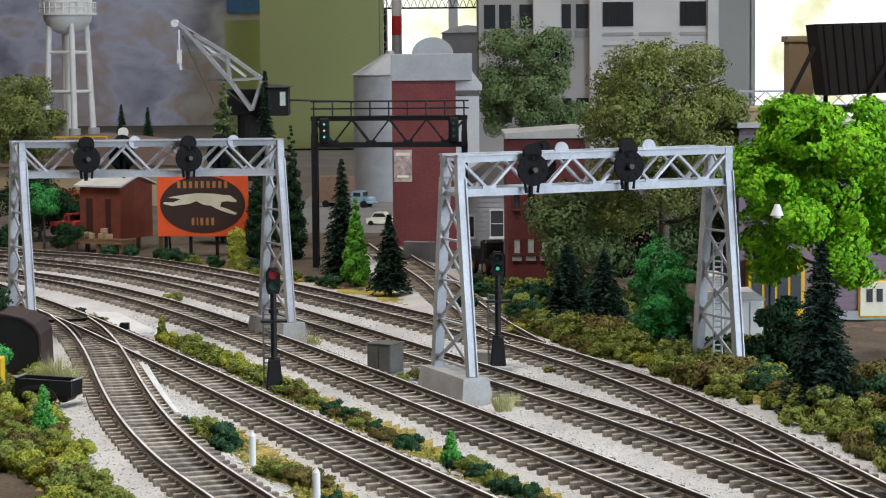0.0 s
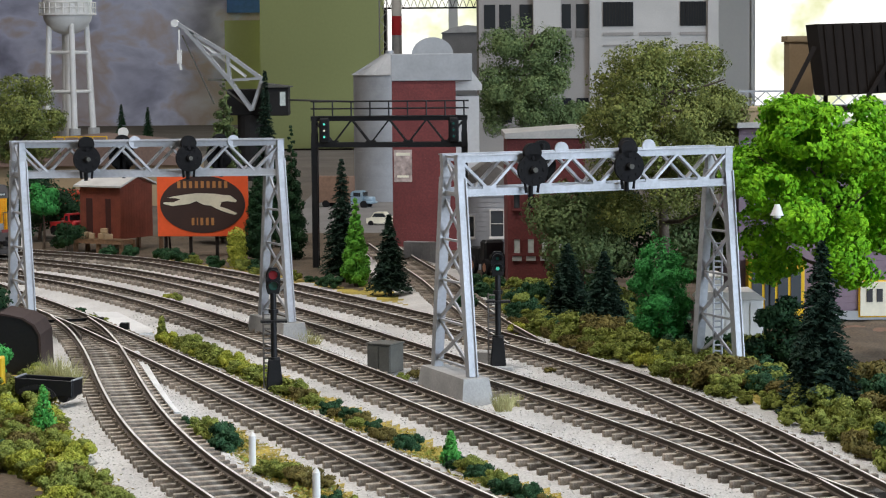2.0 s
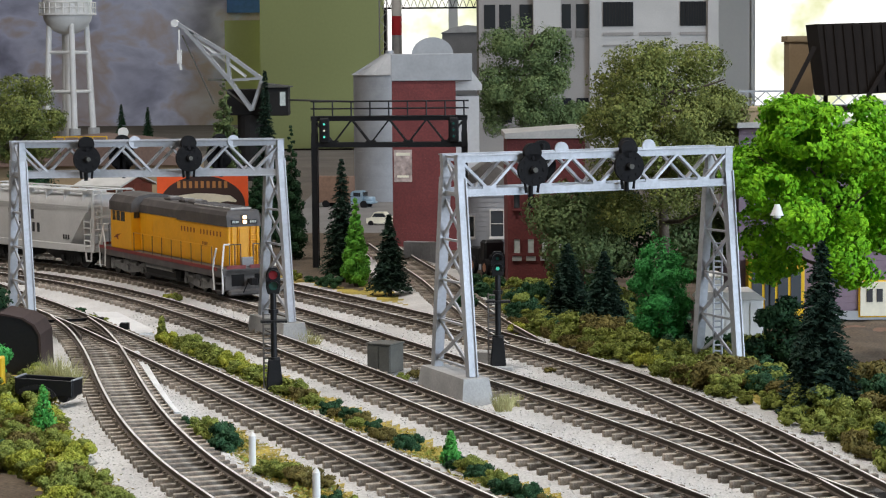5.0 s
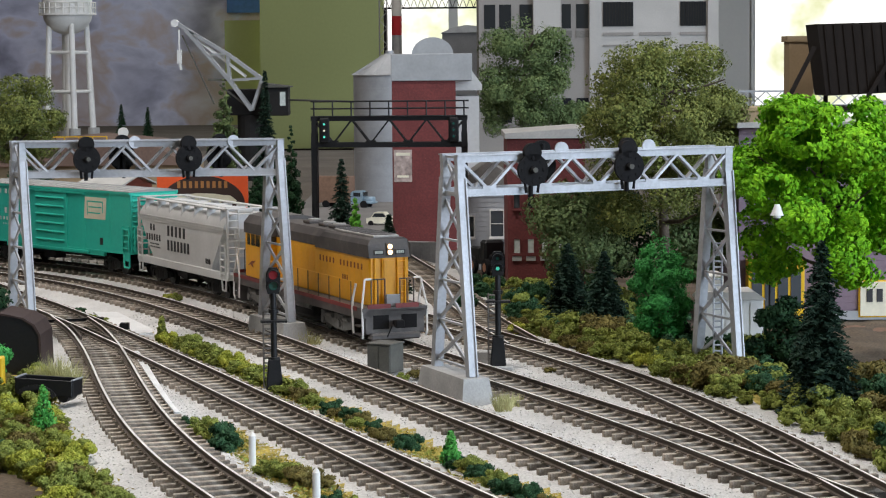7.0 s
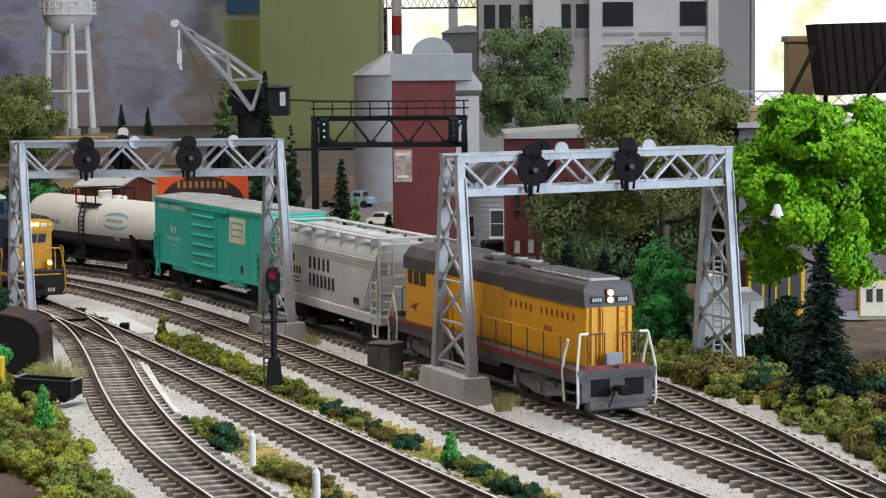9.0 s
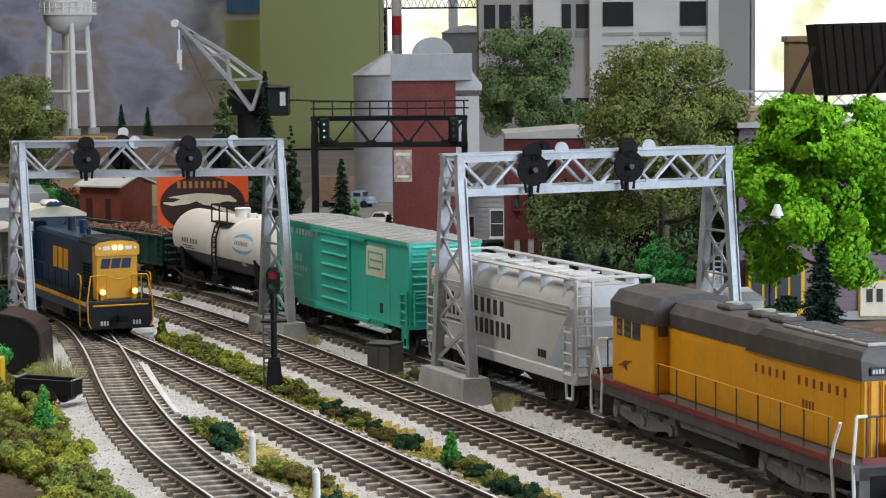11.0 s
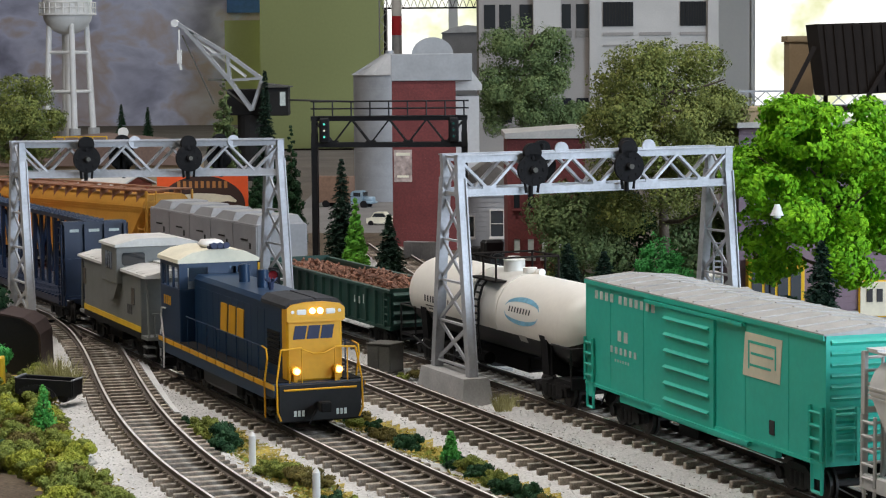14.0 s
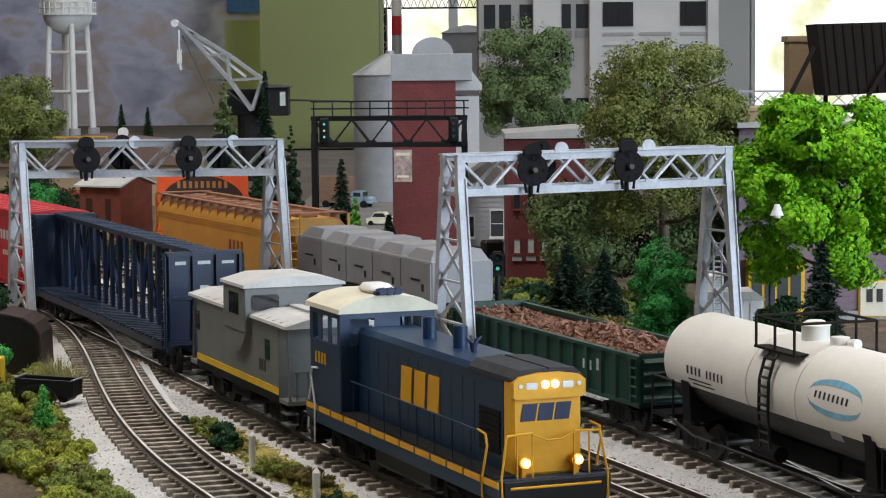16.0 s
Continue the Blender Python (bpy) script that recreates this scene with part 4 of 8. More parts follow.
def thing_door(v, paint, x0, x1, sy, w, z0, z1):
    bm = B()
    y0, y1 = sorted((sy * w, sy * (w + 0.9)))
    box(bm, x0, x1, y0, y1, z0 + 1.6, z1 - 3.0)
    d = part("sliding_door", bm, paint, v)
    bm = B()
    for k in range(6):
        z = z0 + 6.2 + k * 5.2
        prism(bm, [(sy * (w + 0.8), z - 0.8), (sy * (w + 1.9), z), (sy * (w + 0.8), z + 0.8)], x0 + 1.5, x1 - 1.5, "x")
    part("door_corrugation", bm, paint, d)
    bm = B()
    beam(bm, (x0 - 14, sy * (w + 0.9), z1 - 2.2), (x1 + 22, sy * (w + 0.9), z1 - 2.2), 1.2, 1.0)
    beam(bm, (x0 - 8, sy * (w + 0.9), z0 + 1.2), (x1 + 26, sy * (w + 0.9), z0 + 1.2), 1.2, 1.3)
    box(bm, x0 - 1.2, x0, y0, y1 + 0.2, z0 + 1.6, z1 - 2.6)
    box(bm, x1, x1 + 1.4, y0, y1 + 0.2, z0 + 1.6, z1 - 2.6)
    part("door_track", bm, paint, d)
    return d


def jade_car():
    v, t, a = box_car("box_car", "jade green box car with ribbed grey roof", JADE, ROOFGREY)
    y = -16.5
    bm = B()
    letters(bm, [4.0] * 4 + [-2.2] + [4.0] * 7, -80, 43.6, 2.8, y, 0.55)
    letters(bm, [4.6, 4.6], -60, 31.0, 3.6, y, 0.8)
    letters(bm, [3.0] * 6, -66, 26.6, 2.2, y, 1.0)
    letters(bm, [1.4] * 6, -62, 23.8, 0.9, y, 0.8)
    part("lettering", bm, PALEINK, v)
    bm = B()  # pale emblem panel with green inner lines
    prism(bm, [(36.5, 32.2), (60.5, 32.2), (62, 45.2), (38, 45.2)], y - 0.2, y + 0.1, "y")
    e = part("emblem", bm, CREAM, v, "pale slanted emblem panel")
    for x0, x1, z0, z1 in ((41, 57.5, 42.2, 43.0), (42, 56.5, 38.9, 39.6), (41.5, 55, 35.4, 36.1), (57.5, 58.3, 36.0, 43.0), (40.2, 41.0, 34.5, 43.0)):
        bm = B()
        box(bm, x0, x1, y - 0.3, y - 0.15, z0, z1)
        part("emblem_line", bm, JADE, e)
    bm = B()
    box(bm, 54.0, 57.2, y - 0.25, y + 0.05, 17.0, 21.2)
    part("data_panel", bm, INK, v)
    return v, t, a


def red_car():
    v, t, a = box_car("box_car", "bright red box car with pale lettering", REDCAR, REDCAR, 180, 33)
    bm = B()
    letters(bm, [5.0] * 7, 40, 34, 5, -16.5, 1.0)
    letters(bm, [3.0] * 6, 44, 26, 2.6, -16.5, 0.8)
    part("lettering", bm, PALEINK, v)
    bm = B()
    box(bm, 90.2, 91.8, -16.5, 16.5, 13, 49.4)
    part("end_panel", bm, FLATBLACK, v, "black painted car end")
    return v, t, a


def tank_car():
    v = thing("tank_car", "white tank car with black lower half and ladder", "freight car")
    r, zc, h = 15.3, 28.4, 76.0
    prof = [(-h - 9.0, 0.0), (-h - 8.6, 4.0), (-h - 7.2, 8.2), (-h - 4.8, 11.8), (-h - 1.8, 14.3), (-h + 2.4, r)]
    stations = prof + [(-x, q) for x, q in prof[::-1]]

    def shell(a0, a1, seg):
        bm = B()
        rows = []
        for x, q in stations:
            rows.append([bm.verts.new((x, q * math.sin(a), zc + q * math.cos(a))) for a in np.linspace(a0, a1, seg)])
        for A, C in zip(rows[:-1], rows[1:]):
            for i in range(seg - 1):
                try:
                    bm.faces.new((A[i], A[i + 1], C[i + 1], C[i]))
                except ValueError:
                    pass
        bmesh.ops.remove_doubles(bm, verts=bm.verts, dist=0.01)
        bmesh.ops.recalc_face_normals(bm, faces=bm.faces)
        return bm

    k = radians(112)
    part("tank", shell(-k, k, 40), TANKWH, v, "glossy white tank barrel", smooth=60)
    part("tank_underside", shell(k, 2 * math.pi - k, 20), BLACK, v, "black painted tank underside", smooth=60)
    for x in (-16, 16):
        bm = B()
        rows = []
        for dx, q in ((-1.0, r - 0.2), (-1.0, r + 0.25), (1.0, r + 0.25), (1.0, r - 0.2)):
            rows.append([bm.verts.new((x + dx, q * math.sin(a), zc + q * math.cos(a))) for a in np.linspace(-k, k, 36)])
        for A, C in zip(rows[:-1], rows[1:]):
            for i in range(35):
                bm.faces.new((A[i], A[i + 1], C[i + 1], C[i]))
        part("tank_band", bm, TANKWH, v)
    bm = B()
    box(bm, -82, 82, -3, 3, 8.2, 12.0)
    for x in (-60, 60):
        prism(bm, [(-14, 11), (-15, 24), (-11, 17), (11, 17), (15, 24), (14, 11)], x - 3, x + 3, "x")
    for sg in (-1, 1):
        box(bm, sg * 72, sg * 85, -15.5, 15.5, 10.0, 11.4)
        box(bm, sg * 84, sg * 85.5, -15.5, 15.5, 8.5, 12.6)
    box(bm, -22, 22, -4, 4, 6, 13, 0.5)
    rod(bm, (-20, -9, 9), (-4, -9, 9), 2.4, 12)
    part("underframe", bm, FLATBLACK, v)
    bm = B()
    for sy in (-1, 1):
        pipe(bm, [(-70, sy * 15.6, 11), (-52, sy * 15.8, 7.8), (52, sy * 15.8, 7.8), (70, sy * 15.6, 11)], 0.4, 5)
        for sg in (-1, 1):
            pipe(bm, [(sg * 68, sy * 15.4, 11.4), (sg * 68, sy * 15.4, 23), (sg * 84.5, sy * 15.4, 23), (sg * 84.5, sy * 15.4, 11.4)], 0.42, 5)
    for sg in (-1, 1):
        rod(bm, (sg * 84.5, -15.4, 23), (sg * 84.5, 15.4, 23), 0.42, 5)
    part("handrail", bm, BLACK, v)
    bm = B()  # dome, valves
    rod(bm, (0, 0, zc + r - 0.5), (0, 0, zc + r + 4.0), 4.2, 18)
    rod(bm, (0, 0, zc + r + 4.0), (0, 0, zc + r + 5.4), 4.6, 18, 2.4)
    part("manway", bm, TANKWH, v, smooth=40)
    bm = B()
    rod(bm, (15, 0, zc + r - 0.5), (15, 0, zc + r + 2.2), 2.8, 14)
    rod(bm, (10, 2, zc + r - 0.5), (22, 2, zc + r + 0.8), 1.4, 10)
    part("valve", bm, TANKWH, v, smooth=40)
    for sy in (-1, 1):  # walkways beside the manway, with rails
        bm = B()
        box(bm, -13, 13, sy * 11.0 - 2.6, sy * 11.0 + 2.6, zc + r - 3.4, zc + r - 2.7)
        pf = part("platform", bm, COALBROWN, v)
        bm = B()
        pipe(bm, [(-12.4, 0, zc + r + 6.0), (-12.4, sy * 13.2, zc + r + 6.0), (12.4, sy * 13.2, zc + r + 6.0), (12.4, 0, zc + r + 6.0)], 0.45, 5)
        part("rail", bm, COALBROWN, pf)
        for x in (-12.4, 0, 12.4):
            bm = B()
            rod(bm, (x, sy * 13.2, zc + r - 3), (x, sy * 13.2, zc + r + 6.0), 0.45, 5)
            part("rail_post", bm, COALBROWN, pf)
    for sy in (-1, 1):
        pts = [(12.6, zc + r - 3.2), (14.4, zc + 10), (16.2, zc + 4), (16.4, zc - 6), (15.6, 12)]
        bm = B()
        pipe(bm, [(-4, sy * y, z) for y, z in pts], 0.5, 5)
        lad = part("ladder", bm, BLACK, v)
        bm = B()
        pipe(bm, [(2, sy * y, z) for y, z in pts], 0.5, 5)
        part("stile", bm, BLACK, lad)
        for i in range(10):
            z = 14 + i * 2.7
            y = np.interp(z, [p[1] for p in pts[::-1]], [p[0] for p in pts[::-1]])
            bm = B()
            rod(bm, (-4, sy * y, z), (2, sy * y, z), 0.45, 5)
            part("rung", bm, BLACK, lad)
    # lettering wraps on the barrel's side
    def on_barrel(x0, x1, z0, z1, name, material, lift=0.12):
        bm = B()
        zs = np.linspace(z0, z1, 4)
        rows = []
        for z in zs:
            y = -math.sqrt(max((r + lift) ** 2 - (z - zc) ** 2, 0))
            rows.append((bm.verts.new((x0, y, z)), bm.verts.new((x1, y, z))))
        for A, C in zip(rows[:-1], rows[1:]):
            bm.faces.new((A[0], A[1], C[1], C[0]))
        return part(name, bm, material, v)

    x = -58
    for wd in (2.6, 2.6, 2.2, 2.6, -2, 2.2, 2.2, 2.2, 2.2, 2.2):
        if wd > 0:
            on_barrel(x + 0.3, x + wd * 0.7, 26.8, 29.4, "lettering", INK)
        x += abs(wd) + 0.5
    on_barrel(-57, -40, 25.0, 25.5, "lettering", INK)
    on_barrel(-54, -38, 23.8, 24.3, "lettering", INK)
    x = 28
    for wd in (2.0, 2.0, 2.0, 2.0, 2.0, 2.0, 2.0, 2.0):
        on_barrel(x + 0.3, x + wd * 0.7, 31.2, 33.2, "lettering", INK)
        x += wd + 0.6
    for sg in (-1, 1):  # two blue arcs
        bm = B()
        rows = []
        for u in np.linspace(-1, 1, 18):
            xo = 40 + u * 15.5
            q = 1 - u * u
            zi, zo = 32.0 + sg * (1.0 + 2.4 * math.sqrt(q)), 32.0 + sg * (1.1 + 4.0 * math.sqrt(q))
            yi, yo = (-math.sqrt((r + 0.14) ** 2 - (z - zc) ** 2) for z in (zi, zo))
            rows.append((bm.verts.new((xo, yi, zi)), bm.verts.new((xo, yo, zo))))
        for A, C in zip(rows[:-1], rows[1:]):
            bm.faces.new((A[0], A[1], C[1], C[0]))
        part("emblem", bm, BLUEINK, v, "sky blue swoosh emblem")
    on_barrel(56, 61, 21.5, 25.2, "data_panel", UNDER)
    on_barrel(36, 43, 20.5, 23, "data_panel", ROOFGREY)
    for sg in (-1, 1):
        coupler(v, sg * 84, sg)
    return v, [bogie(v, 60, 20, 2), bogie(v, -60, 20, 2)], 60


def gondola():
    v = thing("gondola", "dark green gondola heaped with rusty scrap", "freight car")
    h, w, z0, z1 = 86, 16.5, 10.5, 27.0
    bm = B()
    for sy in (-1, 1):
        box(bm, -h, h, sy * (w - 0.8), sy * w, z0, z1)
        beam(bm, (-h, sy * (w - 0.2), z1), (h, sy * (w - 0.2), z1), 2.2, 1.2)
        beam(bm, (-h, sy * (w - 0.2), z0 + 0.6), (h, sy * (w - 0.2), z0 + 0.6), 1.6, 1.4)
    for sg in (-1, 1):
        box(bm, sg * (h - 0.8), sg * h, -w, w, z0, z1 + 1.4)
        for k in range(4):
            prism(bm, [(sg * h, z0 + 3 + k * 4 - 1.2), (sg * (h + 1.2), z0 + 3 + k * 4), (sg * h, z0 + 3 + k * 4 + 1.2)], -w + 1, w - 1, "y")
    box(bm, -h, h, -w + 0.5, w - 0.5, z0, z0 + 1.5)
    part("body", bm, GONGREEN, v)
    for sy in (-1, 1):
        for k in range(15):
            x = -h + 6 + k * (2 * h - 12) / 14
            bm = B()
            prism(bm, [(x - 1.3, sy * w), (x - 0.9, sy * (w + 1.2)), (x + 0.9, sy * (w + 1.2)), (x + 1.3, sy * w)], z0 + 1.2, z1 - 0.6, "z")
            part("side_post", bm, GONGREEN, v)
    bm = B()
    letters(bm, [2.2] * 3, 41, 18.5, 3.2, -w - 0.1, 0.5)
    box(bm, 52.4, 56, -w - 0.25, -w, 19, 23)
    part("lettering", bm, PALEINK, v)
    # heaped scrap
    rng = random.Random(5)
    verts, faces = [], []
    for i in range(1500):
        x, y = rng.uniform(-h + 3, h - 3), rng.uniform(-w + 1.8, w - 1.8)
        hump = 2.2 + 1.6 * math.sin(x / 17.0) + 2.0 * math.sin(x / 41 + 1)
        z = z1 - 3.5 + hump * (1 - (y / w) ** 2) + rng.uniform(-1.5, 1.4)
        a, b, c = rng.uniform(1.2, 3.8), rng.uniform(0.4, 1.4), rng.uniform(0.15, 0.7)
        m = Matrix.Translation((x, y, z)) @ Euler((rng.uniform(-1.2, 1.2), rng.uniform(-0.9, 0.9), rng.uniform(0, 6.3))).to_matrix().to_4x4()
        k = len(verts)
        verts += [m @ Vector((sx * a / 2, sy2 * b / 2, sz * c / 2)) for sx in (-1, 1) for sy2 in (-1, 1) for sz in (-1, 1)]
        faces += [tuple(k + j for j in f) for f in ((0, 1, 3, 2), (4, 6, 7, 5), (0, 4, 5, 1), (2, 3, 7, 6), (0, 2, 6, 4), (1, 5, 7, 3))]
    raw("scrap_load", verts, faces, SCRAP, v, "heap of rusty metal scrap")
    bm = B()
    box(bm, -h + 1, h - 1, -w + 1.6, w - 1.6, z0 + 1, z1 - 1.8)
    part("load_core", bm, RUSTOX, v)
    for sg in (-1, 1):
        bm = B()
        ladder(bm, sg * (h - 4), -w - 0.9, z0 + 2, z1 - 2, 6, 4)
        part("ladder", bm, GONGREEN, v)
        coupler(v, sg * (h - 1), sg)
    bm = B()
    box(bm, -h + 16, h - 16, -5, 5, 7.4, z0)
    part("underframe", bm, FLATBLACK, v)
    return v, [bogie(v, 61, 20, 2), bogie(v, -61, 20, 2)], 61


def coil_car():
    v = thing("coil_car", "yellow coil car under five grey hoods", "freight car")
    h, w, z0 = 86, 13.8, 25.5
    bm = B()
    box(bm, -h, h, -w + 1, w - 1, 10, 13)
    for sy in (-1, 1):
        box(bm, -h + 2, h - 2, sy * (w - 1), sy * w, 10, z0)
        for k in range(12):
            x = -h + 8 + k * 14.2
            box(bm, x - 0.8, x + 0.8, sy * w - 0.2, sy * w + 0.6, 10.5, z0 - 1)
    part("car_body", bm, UNDER, v)
    for sg in (-1, 1):
        bm = B()
        box(bm, sg * (h + 0.5), sg * (h + 1.6), -w, w, 10, 24)
        for k in range(4):
            box(bm, sg * (h + 1.4), sg * (h + 2.1), -w + 1, w - 1, 11.5 + k * 3.2, 12.6 + k * 3.2)
        part("end_bulkhead", bm, YELLOW, v, "yellow ribbed end bulkhead")
        bm = B()
        ladder(bm, sg * (h + 2.4), -w + 4, 10, 23, 5, 5, False)
        part("ladder", bm, YELLOW, v)
        coupler(v, sg * h, sg)
    bm = B()
    box(bm, -h + 0.5, h - 0.5, -w + 0.2, w - 0.2, z0, 43.0, 0.5)
    part("hood", bm, COILGREY, v, "plain grey sheet hood")
    for k in range(5):
        x0, x1 = -h + 1 + k * 34.2, -h + 1 + (k + 1) * 34.2 - 0.6
        bm = B()
        box(bm, x0 + 0.6, x1 - 0.2, -w - 0.25, -w + 0.3, z0 + 1, 42)
        box(bm, x0 + 0.6, x1 - 0.2, w - 0.3, w + 0.25, z0 + 1, 42)
        # raised hatch caps, sloped like a lid
        A = [bm.verts.new(p) for p in ((x0 + 4, -13, 43), (x1 - 2, -13, 43), (x1 - 2, 13, 43), (x0 + 4, 13, 43))]
        D = [bm.verts.new(p) for p in ((x0 + 10, -10.5, 47.2), (x1 - 4, -10.5, 47.2), (x1 - 4, 10.5, 47.2), (x0 + 10, 10.5, 47.2))]
        for i in range(4):
            bm.faces.new((A[i], A[(i + 1) % 4], D[(i + 1) % 4], D[i]))
        bm.faces.new(D)
        bmesh.ops.recalc_face_normals(bm, faces=bm.faces)
        c = part("hood_cap", bm, COILGREY, v)
        bm = B()
        box(bm, x0 + 12, x0 + 22, -w - 0.6, -w - 0.2, 34, 34.8)
        box(bm, x0 + 24, x0 + 26, -w - 0.5, -w - 0.2, 30, 33)
        part("latch", bm, UNDER, c)
    return v, [bogie(v, 60, 20, 2), bogie(v, -60, 20, 2)], 60


def csx_loco():
    v = thing("switcher_locomotive", "dark blue and gold model switcher locomotive, lit headlights", "locomotive")
    bm = B()
    prism(bm, [(-79, 12), (-79, 16.5), (79, 16.5), (79, 12), (70, 10.5), (-70, 10.5)], -16.2, 16.2, "y")
    part("frame", bm, CSXBLUE, v)
    for sy in (-1, 1):
        y0, y1 = sorted((sy * 16.2, sy * 16.5))
        for k in range(13):
            bm = B()
            box(bm, -78 + k * 12.2, -78 + k * 12.2 + 10.8, y0, y1, 14.5, 16.2)
            part("sill_stripe", bm, CSXGOLD, v, "gold sill stripe block")
    # thin black sheets put the shade beside the hood into the walkway's colour
    for sy in (-1, 1):
        bm = B()
        y0, y1 = sorted((sy * 9.8, sy * 16.1))
        box(bm, -46, 76, y0, y1, 16.4, 16.9)
        part("walkway", bm, FLATBLACK, v, "matt black sheet as shade on the walkway")
    bm = B()  # hood: tall narrow
    box(bm, -46, 68, -9.9, 9.9, 16.5, 42.0, 0.5)
    hd_ = part("hood", bm, CSXBLUE, v, "dark blue hood")
    for k in range(11):
        x = -44 + k * 8.4
        for sy in (-1, 1):
            bm = B()
            y0, y1 = sorted((sy * 10.0, sy * 9.8))
            box(bm, x, x + 8.1, y0, y1, 17.5, 39)
            part("hood_door", bm, CSXBLUE, hd_)
    bm = B()
    prism(bm, [(-9.95, 41.6), (-8.6, 43.2), (8.6, 43.2), (9.95, 41.6)], -46, 46, "x")
    part("hood_top", bm, CSXBLUE, v)
    bm = B()  # radiator cap at the front, matt dark
    prism(bm, [(-10.3, 41.4), (-10.3, 42.6), (-8.0, 44.6), (-0.5, 45.0), (-0.5, 44.4), (0.5, 44.4), (0.5, 45.0), (8.0, 44.6), (10.3, 42.6), (10.3, 41.4)], 45, 74.5, "x")
    part("radiator_top", bm, mat("matt_dark_cover", (0.045, 0.047, 0.052), 0.85, spec=0.2), v, "matt dark radiator cover")
    bm = B()
    for k in range(8):
        box(bm, 52, 66, -10.3, -9.8, 21 + k * 1.5, 22.2 + k * 1.5)
        box(bm, 52, 66, 9.8, 10.3, 21 + k * 1.5, 22.2 + k * 1.5)
    part("radiator_grille", bm, FLATBLACK, v)
    bm = B()
    box(bm, 68, 74.2, -10.0, 10.0, 16.5, 42.0, 0.7)
    prism(bm, [(-10.4, 37.6), (-10.4, 41.6), (-8.6, 43.0), (-3, 43.8), (3, 43.8), (8.6, 43.0), (10.4, 41.6), (10.4, 37.6), (9.6, 37.0), (-9.6, 37.0)], 73.8, 76.0, "x")
    nose = part("nose", bm, CSXGOLD, v, "gold painted nose")
    for y0 in (-7.8, -2.9, 2.0):
        bm = B()
        prism(bm, [(y0, 31.0), (y0 + 4.2, 31.0), (y0 + 5.0, 35.6), (y0 + 0.8, 35.6)], 74.2, 74.45, "x")
        part("emblem_block", bm, NAVYINK, nose, "dark blue emblem block")
    y = -10.1
    for x0 in (-8.2, 2.6, 13.4):  # gold emblem as three plain slanted blocks
        bm = B()
        prism(bm, [(x0, 25.6), (x0 + 8.6, 25.6), (x0 + 9.8, 36.2), (x0 + 1.2, 36.2)], y - 0.2, y + 0.1, "y")
        part("emblem_block", bm, CSXGOLD, v, "gold emblem block")
    for y0 in (-1.4, 1.4):
        bm = B()
        rod(bm, (75.9, y0, 40.8), (76.5, y0, 40.8), 1.05, 14)
        part("headlight", bm, HEADLAMP, v, "lit warm headlight")
    bm = B()
    for y0 in (-5.2, 5.2):
        box(bm, 75.8, 76.2, y0 - 1.7, y0 + 1.7, 39.6, 41.4, 0.3)
    for y0 in (-8.4, 8.4):
        rod(bm, (75.8, y0, 40.6), (76.3, y0, 40.6), 0.6, 10)
    part("number_lamp", bm, WHITE, v)
    for y0 in (-7.6, 7.6):
        bm = B()
        rod(bm, (76.8, y0, 20.4), (77.8, y0, 20.4), 1.25, 16)
        dl = part("ditch_light", bm, DITCH, v, "glowing amber ditch light")
        bm = B()
        rod(bm, (77.8, y0, 20.4), (78.0, y0, 20.4), 0.75, 14)
        part("bulb", bm, BULB, dl)
        bm = B()
        rod(bm, (74.0, y0, 20.4), (76.8, y0, 20.4), 1.6, 16)
        box(bm, 74.2, 76.2, y0 - 0.6, y0 + 0.6, 16.4, 19.4)
        part("lamp_housing", bm, CSXGOLD, v)
    # cab at the rear: a closed lower half, posts and a header round open windows
    bm = B()
    box(bm, -75.5, -46, -15.8, 15.8, 16.5, 37.6, 0.3)
    cab = part("cab", bm, CSXBLUE, v, "dark blue cab")
    bm = B()
    for x in (-75.5, -46.8):
        box(bm, x, x + 0.8, -15.8, 15.8, 45.8, 48.4)
    for sy in (-1, 1):
        y0, y1 = sorted((sy * 15.0, sy * 15.8))
        box(bm, -74.7, -46.8, y0, y1, 45.8, 48.0)
    part("window_header", bm, CSXBLUE, cab)
    for sy in (-1, 1):
        y0, y1 = sorted((sy * 15.0, sy * 15.8))
        for x0, x1 in ((-75.5, -72.6), (-66.8, -64.6), (-57.6, -55.6), (-48.6, -46)):
            bm = B()
            box(bm, x0, x1, y0, y1, 37.5, 45.9)
            part("window_post", bm, CSXBLUE, cab)
        for x0, x1 in ((-72.6, -66.8), (-64.6, -57.6), (-55.6, -48.6)):
            bm = B()
            box(bm, x0, x1, sy * 15.4 - 0.1, sy * 15.4 + 0.1, 37.6, 45.8)
            part("pane", bm, CLEAR, cab).visible_shadow = False
    for x in (-75.5, -46.8):
        for y0, y1 in ((-15.0, -12.4), (-4.2, -2.6), (2.6, 4.2), (12.4, 15.0), (-2.6, 2.6)):
            bm = B()
            box(bm, x, x + 0.8, y0, y1, 37.5, 45.9)
            part("window_post", bm, CSXBLUE, cab)
        for y0, y1 in ((-12.4, -4.2), (4.2, 12.4)):
            bm = B()
            box(bm, x + 0.3, x + 0.5, y0, y1, 37.6, 45.8)
            part("pane", bm, CLEAR, cab).visible_shadow = False
    bm = B()
    prism(bm, [(-16.6, 47.6), (-16.4, 49.0), (-11, 51.6), (-4, 52.8), (4, 52.8), (11, 51.6), (16.4, 49.0), (16.6, 47.6)], -77.5, -45.0, "x")
    part("roof", bm, CREAM, cab, "cream arched cab roof", smooth=50)
    bm = B()
    box(bm, -62, -50, -4.5, 4.5, 52.4, 55.8, 1.6)
